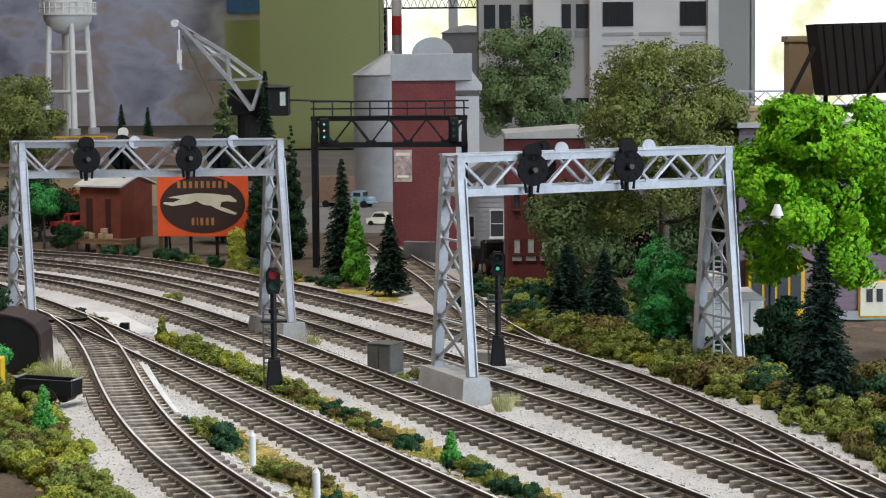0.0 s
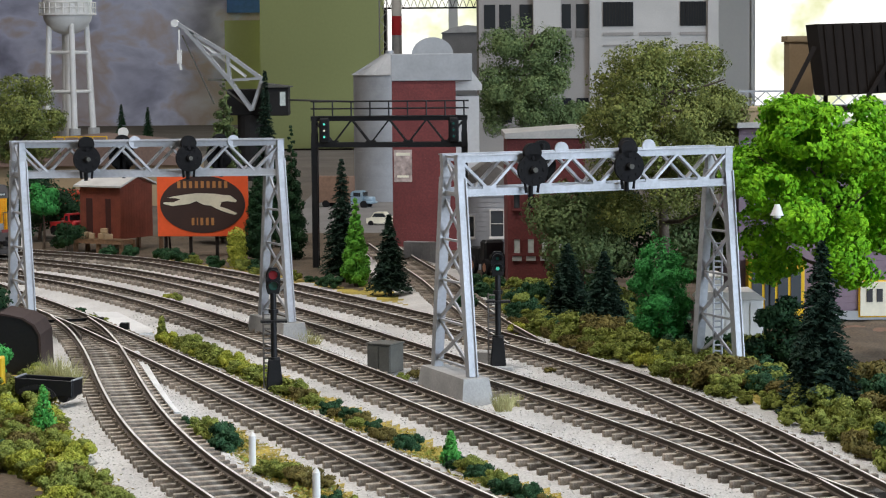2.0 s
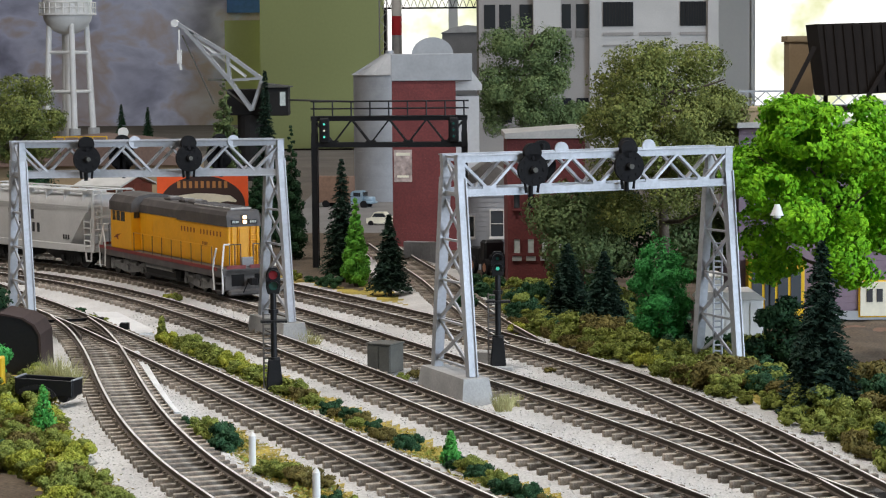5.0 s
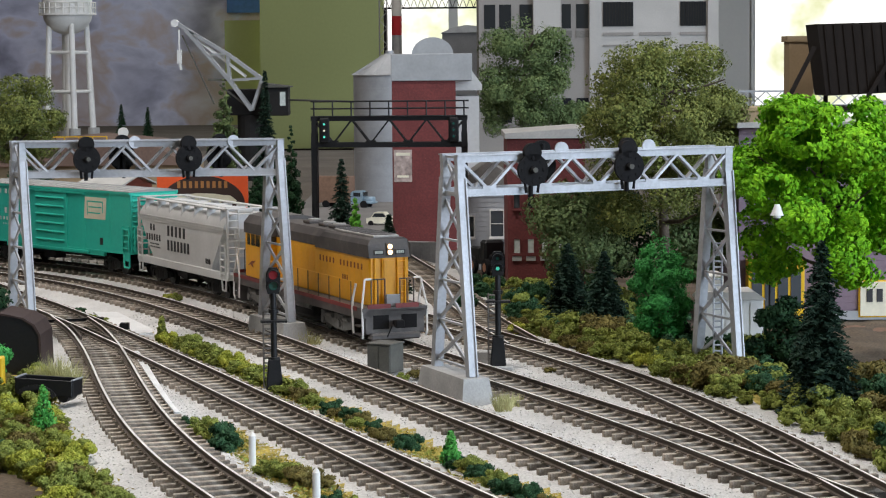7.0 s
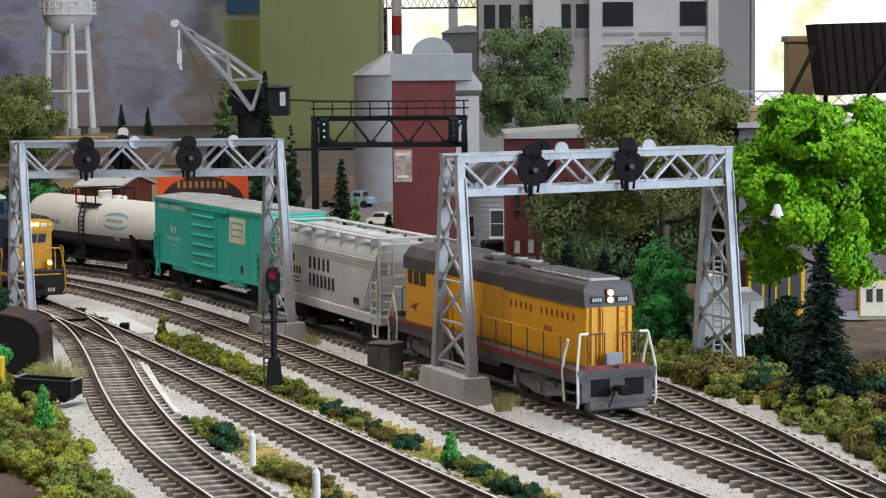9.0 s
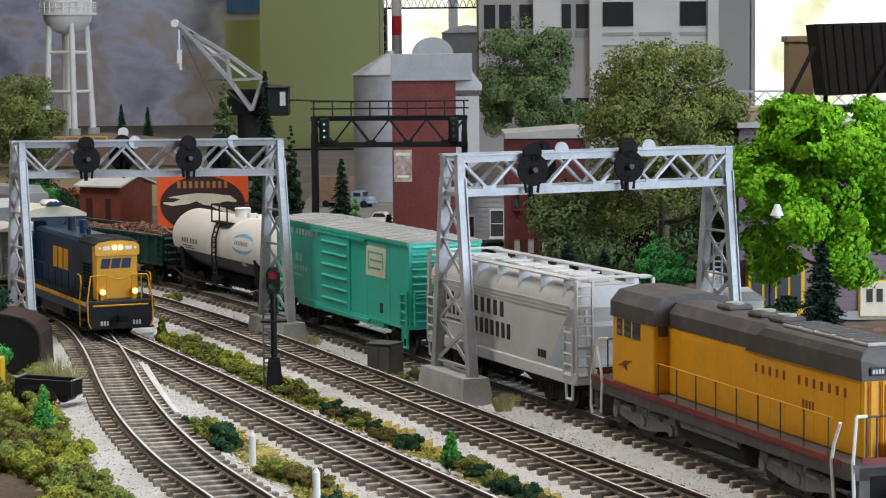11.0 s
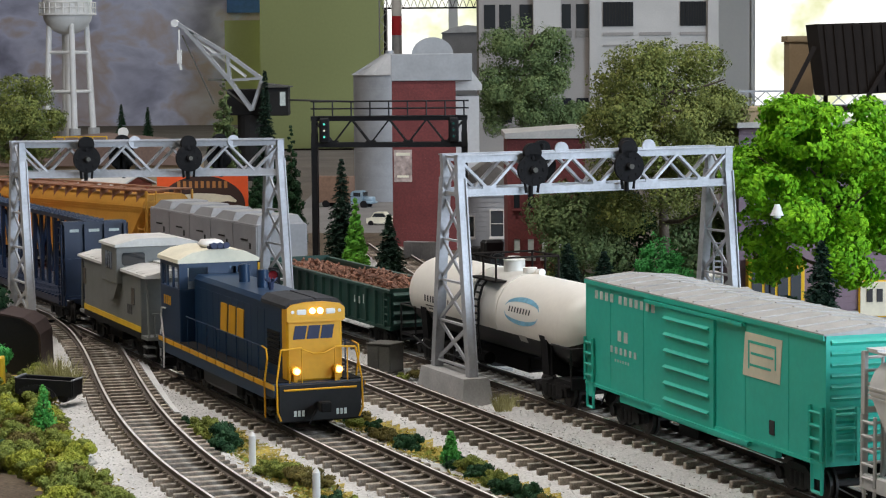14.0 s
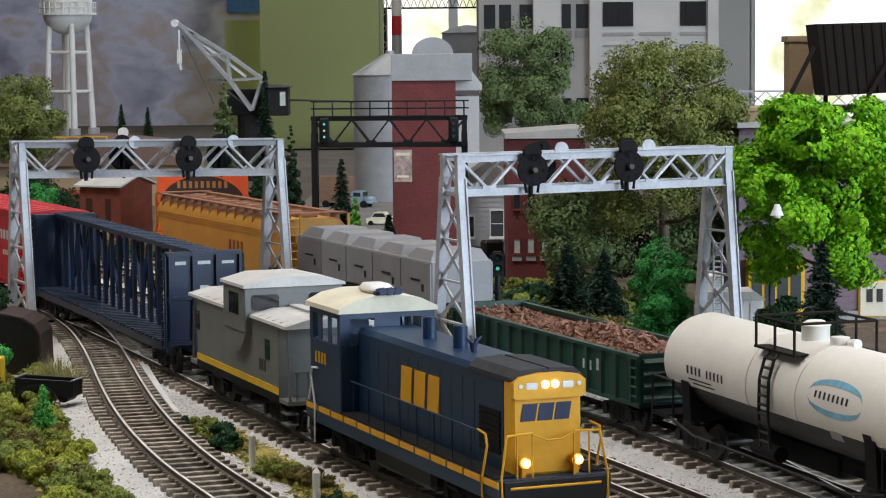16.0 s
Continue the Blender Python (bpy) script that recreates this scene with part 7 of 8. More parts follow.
# single tufts in the ballast
for bx, by, bs, bk in ((-152, 1243, 0.5, "yellow"), (-146, 1236, 0.45, "olive"), (-189, 1171, 0.45, "dark"), (-177, 1135, 0.45, "olive"), (-171, 1132, 0.4, "olive"), (-73, 1160, 0.4, "brown"), (-12, 921, 0.55, "brown"), (-17, 917, 0.45, "olive"), (-66, 1050, 0.4, "yellow"), (44, 935, 0.4, "brown"), (-128, 1128, 0.3, "brown"), (-160, 1080, 0.22, "dark")):
    bush(bx, by, bs, bk, rb.randrange(1000), -4.4)


def grass_tuft(x, y, h, n, seed):
    r = random.Random(seed)
    V, F = [], []
    for i in range(n):
        a, t = r.uniform(0, 6.28), r.uniform(0.15, 0.85)
        bx, by = x + r.uniform(-3, 3), y + r.uniform(-3, 3)
        d = Vector((math.cos(a) * t, math.sin(a) * t, 1)).normalized() * h * r.uniform(0.6, 1.1)
        k = len(V)
        V += [(bx - 0.22, by, -5), (bx + 0.22, by, -5), (bx + d.x, by + d.y, -5 + d.z)]
        F.append((k, k + 1, k + 2))
    tagged(raw("grass_tuft", V, F, STRAW), "tuft of pale dry static grass", "grass tuft", "grass tufts")


for gx, gy, gh, gn in ((-156, 905, 15, 260), (-149, 898, 12, 180), (22, 838, 8, 150), (26, 845, 6, 90), (-66, 1043, 8, 110), (-60, 1040, 6, 70), (-163, 912, 10, 120)):
    grass_tuft(gx, gy, gh, gn, int(gx * 3 + gy))

# loose ballast grains
def grains():
    rng = np.random.default_rng(9)
    V, F = [], []
    pts = []
    for nm, s0, s1 in (("branch", 250, 790), ("middle", 240, 930), ("main", 330, 1020), ("rear", 420, 1010), ("spur_to_yard", 120, 560)):
        L = LINES[nm]
        n = int((s1 - s0) * 11)
        ss = rng.uniform(s0, s1, n)
        sd = rng.choice([-1, 1], n)
        oo = sd * rng.uniform(13.5, 26.5, n)
        for s, o in zip(ss, oo):
            a = L.turn(s)
            c = L.at(s)
            pts.append((c[0] - math.sin(a) * o, c[1] + math.cos(a) * o, -4.25 - 1.5 * max(0, min(1, (abs(o) - 16) / 11)) ** 1.5))
    for x, y, z in pts:
        k = len(V)
        r = rng.uniform(0.2, 0.45)
        q = rng.normal(size=(4, 3)) * r * 0.8
        for d in q:
            V.append((x + d[0], y + d[1], z + abs(d[2]) * 0.8))
        F += [(k, k + 1, k + 2), (k, k + 2, k + 3), (k, k + 3, k + 1), (k + 1, k + 3, k + 2)]
    ob = raw("ballast_grains", V, F, GRAVEL)
    tagged(ob, "loose pale grey ballast grains along the tracks", "gravel", kind="stuff")


grains()


def turf_tufts():
    """Short yellow and green fibres that fray the turf's edges."""
    rng = np.random.default_rng(21)
    for name, label, material, share in (("yellow_turf", "yellow-ochre ground foam between the tracks", TURF, 0.7), ("green_turf", "green ground foam crumbs between the tracks", BUSHOL, 0.3)):
        V, F = [], []
        for nm, s0, s1, o0, o1, count in (("branch", 240, 700, 16.5, 32, 15000), ("spur_to_yard", 330, 560, 19, 40, 6000), ("spur_to_yard", 200, 520, -44, -27, 7000)):
            L = LINES[nm]
            for s, o in zip(rng.uniform(s0, s1, int(count * share)), rng.normal((o0 + o1) / 2, (o1 - o0) / 3.6, int(count * share))):
                if noise.noise((s / 16, o / 8, 2.7)) < -0.12:
                    continue
                x, y, z = along(L, s, o, -5.4)
                d = rng.normal(size=(4, 3)) * rng.uniform(0.35, 0.75)
                k = len(V)
                V += [(x + e[0], y + e[1], z + abs(e[2])) for e in d]
                F += [(k, k + 1, k + 2), (k, k + 2, k + 3), (k, k + 3, k + 1), (k + 1, k + 3, k + 2)]
        tagged(raw(name, V, F, material), label, "turf", kind="stuff")


turf_tufts()


# ---- the town behind ----
def window(v, x0, x1, y, z0, z1, frame_mat, pane=PANEGLASS, sill=True, mullion=True, t=0.8):
    bm = B()
    for q in ((x0 - t, x0, z0 - t, z1 + t), (x1, x1 + t, z0 - t, z1 + t), (x0, x1, z1, z1 + t), (x0, x1, z0 - t, z0)):
        box(bm, q[0], q[1], y - 0.7, y + 0.1, q[2], q[3])
    if mullion:
        box(bm, x0, x1, y - 0.6, y, (z0 + z1) / 2 - 0.3, (z0 + z1) / 2 + 0.3)
    w = part("window", bm, frame_mat, v)
    bm = B()
    box(bm, x0, x1, y - 0.25, y + 0.05, z0, z1)
    part("pane", bm, pane, w)
    if sill:
        bm = B()
        box(bm, x0 - t - 0.4, x1 + t + 0.4, y - 1.4, y, z0 - t - 1.0, z0 - t)
        part("sill", bm, frame_mat, w)
    return w


# brick mill with a sheet-metal head house
v = thing("brick_mill", "tall dark red brick mill with sheet-metal head house", "building")
bm = B()
box(bm, -34, 9.5, 1553, 1640, -8, 111, 0.3)
part("wall", bm, BRICK, v)
for k in range(36):  # brick courses proud by a hair
    bm = B()
    box(bm, -34.12, 9.62, 1552.85, 1600, -6 + k * 3.2, -6 + k * 3.2 + 3.1)
    part("brick_course", bm, BRICK, v)
bm = B()
box(bm, -34.6, 21, 1551.5, 1640, 111, 129.5, 0.4)
pts = [(-6 + 14.2 * math.cos(radians(a)), 129.2 + 11.5 * math.sin(radians(a))) for a in range(0, 181, 12)]
prism(bm, pts, 1552, 1620, "y")
part("head_house", bm, SILVER, v, "grey sheet-metal head house with rounded top", smooth=30)
bm = B()
box(bm, -33.2, -20.8, 1552.2, 1552.8, 42, 64)
ps = part("poster", bm, mat("faded_poster", (0.36, 0.28, 0.25), 0.8, grain=3, amp=0.4, patch=8, patch_amp=0.3, bump=0.05), v, "faded pale poster on the brick")
bm = B()
box(bm, -31.8, -22.2, 1551.9, 1552.25, 60, 62)
box(bm, -31.0, -23.0, 1551.9, 1552.25, 45, 46.5)
part("lettering", bm, CREAM, ps)
bm = B()
box(bm, 9.5, 26, 1575, 1640, -8, 100)
prism(bm, [(9, 104), (9, 112), (20, 119), (28, 108), (28, 104)], 1572, 1640, "y")
part("annex", bm, PALESTUC, v, "pale annex with low roof")

# silo
v = thing("silo", "corrugated grey metal silo with cone roof", "silo")
for k in range(10):
    bm = B()
    rod(bm, (-49, 2150, -8 + k * 11.9), (-49, 2150, -8 + k * 11.9 + 11.8), 34.5, 40)
    part("ring", bm, SILO, v, smooth=30)
bm = B()
rod(bm, (-49, 2150, 111), (-49, 2150, 131), 36.4, 24, 5.0)
rod(bm, (-49, 2150, 130), (-49, 2150, 134), 4.0, 16)
part("roof", bm, SILVER, v, "cone roof of sheet segments")
for k in range(16):
    a = k * math.pi / 8
    bm = B()
    beam(bm, (-49 + 36.2 * math.cos(a), 2150 + 36.2 * math.sin(a), 111.4), (-49 + 4 * math.cos(a), 2150 + 4 * math.sin(a), 131.2), 0.7, 0.5)
    part("roof_seam", bm, SILVER, v)

# small grey house
v = thing("grey_house", "small grey clapboard house with white window", "house")
bm = B()
box(bm, 12, 46, 1420, 1470, -8, 48)
part("wall", bm, SIDING, v)
for k in range(18):
    bm = B()
    box(bm, 11.8, 46.2, 1419.5, 1420.5, -6 + k * 3, -6 + k * 3 + 2.6)
    part("board", bm, SIDING, v)
bm = B()
prism(bm, [(9, 48), (29, 62), (49, 48), (49, 46.6), (9, 46.6)], 1416, 1474, "y")
part("roof", bm, ROAD, v)
window(v, 30.2, 38, 1419.4, 14.5, 30.5, WHITE)
window(v, 16.5, 19.5, 1419.4, 14.5, 27, WHITE, DARKGLASS, mullion=False)

# low brick house
v = thing("brick_house", "low dark red brick building with grey flat roof", "house")
bm = B()
box(bm, 37.5, 82, 1302, 1380, -8, 80)
part("wall", bm, BRICK, v)
for k in range(30):
    bm = B()
    box(bm, 37.35, 82.1, 1301.85, 1340, -7 + k * 2.9, -7 + k * 2.9 + 2.8)
    part("brick_course", bm, BRICK, v)
bm = B()
A_, B_ = prism(bm, [(36, 80), (36, 83), (84, 86), (84, 80)], 1299, 1382, "y")
part("roof", bm, ROOFGREY, v, "grey sloping flat roof")
for wx in (41, 49, 57, 65):
    window(v, wx, wx + 3.4, 1301.7, 14, 22, BRICK, PALEINK, mullion=False, t=0.5)
    window(v, wx, wx + 3.4, 1301.7, 40, 48, BRICK, DARKGLASS, mullion=False, t=0.5)
    bm = B()
    box(bm, wx - 1, wx + 4.4, 1300.9, 1302, 9.5, 12)
    part("lintel", bm, CONCRETE, v)

# loading dock, old black truck by it
v = thing("loading_dock", "low pale concrete loading dock", "dock")
bm = B()
box(bm, -14, 14, -3, 3, -8, 8, 0.3)
for k in range(4):
    box(bm, -13.4 + k * 7, -7.6 + k * 7, -3.25, -2.9, -2, 7.2)
part("slab", bm, DOCK, v)
v.matrix_basis = mm(-12, 1462, 0, 0, 0, -28)
v = thing("vintage_truck", "old black model truck beside the grey house", "truck", at=mm(29, 1376, -5, 0, 0, -70))
bm = B()
box(bm, -16, -2, -7, 7, 6, 16, 0.8)
part("bed", bm, BLACK, v)
bm = B()
box(bm, -2, 7, -6.5, 6.5, 5, 21, 1.5)
part("cab", bm, BLACK, v)
bm = B()
box(bm, 7, 16, -4.5, 4.5, 5, 13, 1.5)
part("bonnet", bm, BLACK, v)
for wx in (-10, 11):
    for wy in (-7.2, 7.2):
        bm = B()
        rod(bm, (wx, wy - 1.2, 5), (wx, wy + 1.2, 5), 5.2, 18)
        w = part("wheel", bm, FLATBLACK, v, smooth=40)
        bm = B()
        rod(bm, (wx, wy - 1.4, 5), (wx, wy + 1.4, 5), 2.6, 14)
        part("hub", bm, RUSTOX, w)

# mauve building
v = thing("mauve_building", "long mauve sided building with grey roofline", "building")
bm = B()
box(bm, 147, 330, 1120, 1200, -1, 91)
part("wall", bm, PURPLE, v)
for k in range(30):
    bm = B()
    box(bm, 146.7, 330, 1119.5, 1121, 0.5 + k * 3, 0.5 + k * 3 + 2.92)
    part("siding_board", bm, PURPLE, v)
bm = B()
box(bm, 145, 332, 1112, 1202, 91, 93.5)
part("roof", bm, ROOFGREY, v)
bm = B()
box(bm, 150, 176, 1130, 1170, 93.5, 99)
box(bm, 148, 178, 1128, 1172, 99, 100.5)
part("roof_box", bm, TAN, v)
bm = B()
box(bm, 147, 330, 1118.6, 1121, -5, -0.6)
part("plinth", bm, SILVER, v, "pale grey plinth")
bm = B()
box(bm, 207, 223, 1117.6, 1119.2, -3, 14)
sg_ = part("sign_board", bm, CREAM, v, "cream sign with yellow border")
bm = B()
box(bm, 206.2, 223.8, 1118.4, 1119.3, -3.8, 14.8)
part("sign_border", bm, YELLOW, sg_)
for x0 in (210, 215):
    bm = B()
    box(bm, x0, x0 + 3, 1117.3, 1117.7, 4, 10.5)
    part("number_bar", bm, INK, sg_)
bm = B()
box(bm, 150, 178, 1110, 1119, -8, 26, 0.4)
part("store_front", bm, YELLOW, v)
for k in range(4):
    bm = B()
    box(bm, 152 + k * 6.4, 157 + k * 6.4, 1109.6, 1110.2, 2, 20)
    part("window", bm, PANEGLASS, v)
bm = B()
box(bm, 168, 360, 930, 1118, -9, -6.4)
tagged(part("brick_yard", bm, mat("brown_brick_paving", (0.20, 0.115, 0.075), 0.9, grain=2.4, amp=0.25, patch=14, patch_amp=0.2, bump=0.4)), "brown brick-paved yard by the mauve building", "pavement", kind="structure")

# white utility shed beside the far tower
v = thing("utility_shed", "white panelled utility shed with tank on top", "shed")
bm = B()
box(bm, 112, 140, 985, 1005, -7, 20, 0.4)
part("wall", bm, WHITE, v)
for k in range(5):
    bm = B()
    box(bm, 113 + k * 5.3, 117.6 + k * 5.3, 984.5, 985.1, -5, 18.5)
    part("panel", bm, WHITE, v)
bm = B()
prism(bm, [(111, 20), (114, 23.5), (136, 23.5), (141, 20)], 984, 1006, "y")
part("roof", bm, PALESTUC, v)
bm = B()
rod(bm, (119, 993, 22), (119, 993, 30), 4.5, 18)
rod(bm, (119, 993, 30), (119, 993, 32), 4.5, 18, 2.0)
part("tank", bm, WHITE, v, smooth=40)

# street lamp between the leaves
v = thing("street_lamp", "small white street lamp among the leaves", "street lamp")
bm = B()
pipe(bm, [(139, 960, -5), (139, 960, 58), (135, 912, 60.5)], 0.5, 6)
part("post", bm, BLACK, v)
bm = B()
rod(bm, (135, 912, 62), (135, 912, 66.5), 2.7, 14, 1.0)
rod(bm, (135, 912, 61), (135, 912, 62), 1.6, 12)
part("shade", bm, WHITE, v, smooth=40)

# billboard
v = thing("billboard", "orange billboard with running hound on dark oval", "billboard", at=mm(-161, 1518, 0, 0, 0, -6))
bm = B()
box(bm, -31, 31, -0.8, 0.8, 8.5, 51, 0.2)
part("board", bm, ORANGE, v)
bm = B()
pts = [(29 * math.cos(t), 30 + 19.2 * math.sin(t)) for t in np.linspace(0, 2 * math.pi, 48, endpoint=False)]
prism(bm, pts, -1.15, -0.75, "y")
part("oval", bm, SIGNDARK, v, "dark brown oval")
bm = B()  # the hound as one plain running shape
hound = [(-20, 35.4), (-12, 36.6), (-4, 37.6), (8, 37.2), (14, 36.4), (19, 36.0), (23.4, 32.6), (22.6, 31.4), (17, 32.2), (13, 31.6), (12, 28.6), (17, 27.0), (23.5, 24.0), (22, 23.0), (15, 25.0), (9, 27.4), (6, 29.2), (1, 29.6), (-4, 32.2), (-9, 30.4), (-15, 29.6), (-21, 29.0), (-27, 30.6), (-26, 31.6), (-20, 31.4), (-15, 33.4), (-18, 34.2), (-24, 34.4)]
prism(bm, hound, -1.5, -1.1, "y")
part("hound_shape", bm, CREAM, v, "cream running hound shape")
bm = B()
letters(bm, [3.3] * 9, -17.5, 41.0, 4.6, -1.1, 0.7)
letters(bm, [2.8, 1.4, 2.8, 2.8, 2.8], -8, 16.0, 5.0, -1.1, 0.9)
part("lettering", bm, SIGNTAN, v)
for x in (-26, -9, 9, 26):
    bm = B()
    box(bm, x - 1, x + 1, 0.8, 2.8, -8, 48)
    part("post", bm, COALBROWN, v)
bm = B()
for x in (-26, 26):
    beam(bm, (x, 2.6, 34), (x, 16, -6), 1.2, 1.2)
part("stay", bm, COALBROWN, v)

# red shed with board walls and a platform
v = thing("freight_shed", "barn red board shed with pale roof on piers", "shed", at=mm(-224, 1588, 0, 0, 0, -30))
bm = B()
box(bm, -24, 11, -18, 18, 3, 41)
prism(bm, [(-18, 41), (0, 46), (18, 41)], -23.6, 10.6, "x")
part("wall", bm, SHEDRED, v)
for k in range(12):
    bm = B()
    box(bm, -24 + k * 2.92, -24 + k * 2.92 + 2.84, -18.35, -17.9, 3, 41)
    part("board", bm, SHEDRED, v)
for k in range(12):
    bm = B()
    box(bm, 10.9, 11.35, -18 + k * 3, -18 + k * 3 + 2.92, 3, 41)
    part("board", bm, SHEDRED, v)
bm = B()
prism(bm, [(-22, 40.2), (0, 47.4), (22, 40.2), (22, 39.0), (0, 46.2), (-22, 39.0)], -27, 14.5, "x")
part("roof", bm, CABROOF, v, "pale grey low-pitched roof")
for x0, x1 in ((-18.5, -13), (-1.5, 3)):
    bm = B()
    box(bm, x0, x1, -18.7, -18.2, 5, 31)
    part("door", bm, mat("dark_red_door", (0.05, 0.012, 0.008), 0.8, bump=0.2), v)
bm = B()
box(bm, -34, 22, -32, -18.4, 0.6, 3.0)
part("platform", bm, WOOD, v)
for k in range(12):
    bm = B()
    box(bm, -34 + k * 4.7, -34 + k * 4.7 + 4.3, -32.3, -18.5, 3.0, 3.6)
    part("plank", bm, WOOD, v)
for x in (-20, 0, 20):
    for y in (-29, -16, 16):
        bm = B()
        box(bm, x - 1.2, x + 1.2, y - 1.2, y + 1.2, -8, 3)
        part("pier", bm, WOOD, v)
for bx, by, bz, bs in ((-14, -25, 3.6, 7), (-8, -26, 3.6, 6), (2, -26, 3.6, 6.5), (7, -27, 3.6, 6), (3, -26, 8.0, 5)):
    bm = B()
    box(bm, -bs / 2, bs / 2, -bs / 3, bs / 3, 0, bs * 0.62, 0.3)
    c = part("crate", bm, TAN)
    tagged(c, "tan wooden crate on the shed platform", "crate", "crates on the platform")
    c.matrix_basis = v.matrix_basis @ mm(bx, by, bz, 0, 0, bx * 7)


def small_truck(name, label, at, cabm, bedm, L=26, bed_h=9):
    v = thing(name, label, "truck", at=at)
    bm = B()
    box(bm, -L / 2, L * 0.12, -6.5, 6.5, 4.5, 4.5 + bed_h, 0.3)
    part("bed", bm, bedm, v)
    bm = B()
    prism(bm, [(L * 0.13, 4), (L * 0.13, 13.5), (L * 0.17, 15.5), (L * 0.30, 15.5), (L * 0.34, 10.5), (L * 0.34, 4)], -6, 6, "y")
    part("cab", bm, cabm, v)
    bm = B()
    box(bm, L * 0.34, L * 0.5, -4.2, 4.2, 4, 10.2, 1.0)
    box(bm, L * 0.30, L * 0.52, -6.4, 6.4, 4, 6.2, 0.8)
    part("bonnet", bm, cabm, v, smooth=50)
    bm = B()
    box(bm, L * 0.345, L * 0.35, -5, 5, 10.6, 14.4)
    box(bm, L * 0.18, L * 0.30, -6.15, 6.15, 10.5, 14)
    part("window", bm, DARKGLASS, v)
    for wx in (-L * 0.3, L * 0.36):
        for wy in (-6, 6):
            bm = B()
            rod(bm, (wx, wy - 1, 3.4), (wx, wy + 1, 3.4), 3.4, 16)
            part("wheel", bm, FLATBLACK, v, smooth=40)
    return v


small_truck("red_truck", "small bright red model truck by the shed", mm(-266, 1600, 4, 0, 0, -35), REDCAR, REDCAR, 22, 5)
small_truck("delivery_truck", "brown-bodied delivery truck with pale blue cab", mm(-88, 2052, -8, 0, 0, -20), TRUCKBLUE, mat("brown_van_body", (0.22, 0.13, 0.085), 0.7, bump=0.1), 56, 24)
v = thing("parked_car", "cream parked model car", "car", at=mm(-50, 1825, -8, 0, 0, -15))
bm = B()
prism(bm, [(-11, 2), (-11, 6), (-7, 7), (-4, 11), (4, 11), (7, 7), (12, 6), (12, 2)], -5, 5, "y")
part("body", bm, CREAM, v, smooth=40)
bm = B()
prism(bm, [(-6, 7.2), (-3.6, 10.2), (3.6, 10.2), (6, 7.2)], -5.15, 5.15, "y")
part("window", bm, DARKGLASS, v)
for wx in (-7, 7.5):
    for wy in (-4.6, 4.6):
        bm = B()
        rod(bm, (wx, wy - 0.7, 2), (wx, wy + 0.7, 2), 2.3, 14)
        part("wheel", bm, FLATBLACK, v)
v = thing("red_trailer", "orange-red flat trailer load behind the trees", "trailer", at=mm(-325, 1900, -8, 0, 0, 0))
bm = B()
box(bm, -34, 34, -8, 8, 12, 27, 2)
for k in range(8):
    rod(bm, (-30 + k * 8.4, -8.6, 14), (-30 + k * 8.4, -8.6, 26), 0.8, 6)
part("body", bm, mat("orange_red_paint", (0.52, 0.055, 0.02), 0.5, bump=0.1), v)
for k in range(4):
    bm = B()
    rod(bm, (-26 + k * 17, -8, 5), (-26 + k * 17, 8, 5), 5.5, 16)
    part("wheel", bm, REDCAR, v)
bm = B()
box(bm, -34, 34, -7, 7, 8, 12)
part("chassis", bm, UPRED, v)

# street behind the rear track
bm = B()
box(bm, -130, 60, 1700, 2300, -9, -7.4)
tagged(part("street", bm, ROAD), "grey street behind the mill", "road", kind="structure")
bm = B()
box(bm, -430, -235, 2100, 2230, -8, 30)
v = thing("low_warehouse", "low tan warehouse with brown felt roof", "building")
part("wall", bm, TAN, v)
bm = B()
prism(bm, [(-432, 30), (-400, 50), (-330, 56), (-270, 50), (-233, 30)], 2090, 2240, "y")
part("roof", bm, mat("brown_felt_roof", (0.17, 0.11, 0.085), 0.85, bump=0.2), v, smooth=40)
bm = B()
for k in range(7):
    box(bm, -388 + k * 13, -387 + k * 13, 2092, 2093, 50, 57)
box(bm, -388, -310, 2092, 2093, 56.4, 57.4)
part("railing", bm, YELLOW, v)
bm = B()
rod(bm, (-288, 2050, -8), (-288, 2050, 60), 1.0, 8)
rod(bm, (-288, 2046, 62), (-288, 2050, 62), 4.6, 20)
tagged(part("crossing_sign", bm, WHITE), "round white sign on a thin post", "sign")

# water tower
v = thing("water_tower", "white steel water tower on four legs", "water tower")
cx, cy = -574, 3500
bm = B()
rings = []
for q, z in [(38 * math.cos(k * math.pi / 23), 201 - 34 * math.sin(k * math.pi / 23)) for k in range(11, -1, -1)] + [(38, 262)]:
    rings.append([bm.verts.new((cx + q * math.cos(a * math.pi / 16), cy + q * math.sin(a * math.pi / 16), z)) for a in range(32)])
for r0, r1 in zip(rings[:-1], rings[1:]):
    for a in range(32):
        bm.faces.new((r0[a], r0[(a + 1) % 32], r1[(a + 1) % 32], r1[a]))
bm.faces.new(rings[0]), bm.faces.new(rings[-1])
bmesh.ops.recalc_face_normals(bm, faces=bm.faces)
part("tank", bm, WHITE, v, smooth=40)
bm = B()
rod(bm, (cx, cy, 197), (cx, cy, 200), 44, 32)
part("balcony", bm, WHITE, v)
for k in range(24):
    a = k * math.pi / 12
    bm = B()
    rod(bm, (cx + 43 * math.cos(a), cy + 43 * math.sin(a), 200), (cx + 43 * math.cos(a), cy + 43 * math.sin(a), 216), 0.8, 5)
    part("baluster", bm, WHITE, v)
bm = B()
for k in range(24):
    a, b = k * math.pi / 12, (k + 1) * math.pi / 12
    for z in (208, 216):
        rod(bm, (cx + 43 * math.cos(a), cy + 43 * math.sin(a), z), (cx + 43 * math.cos(b), cy + 43 * math.sin(b), z), 0.9, 5)
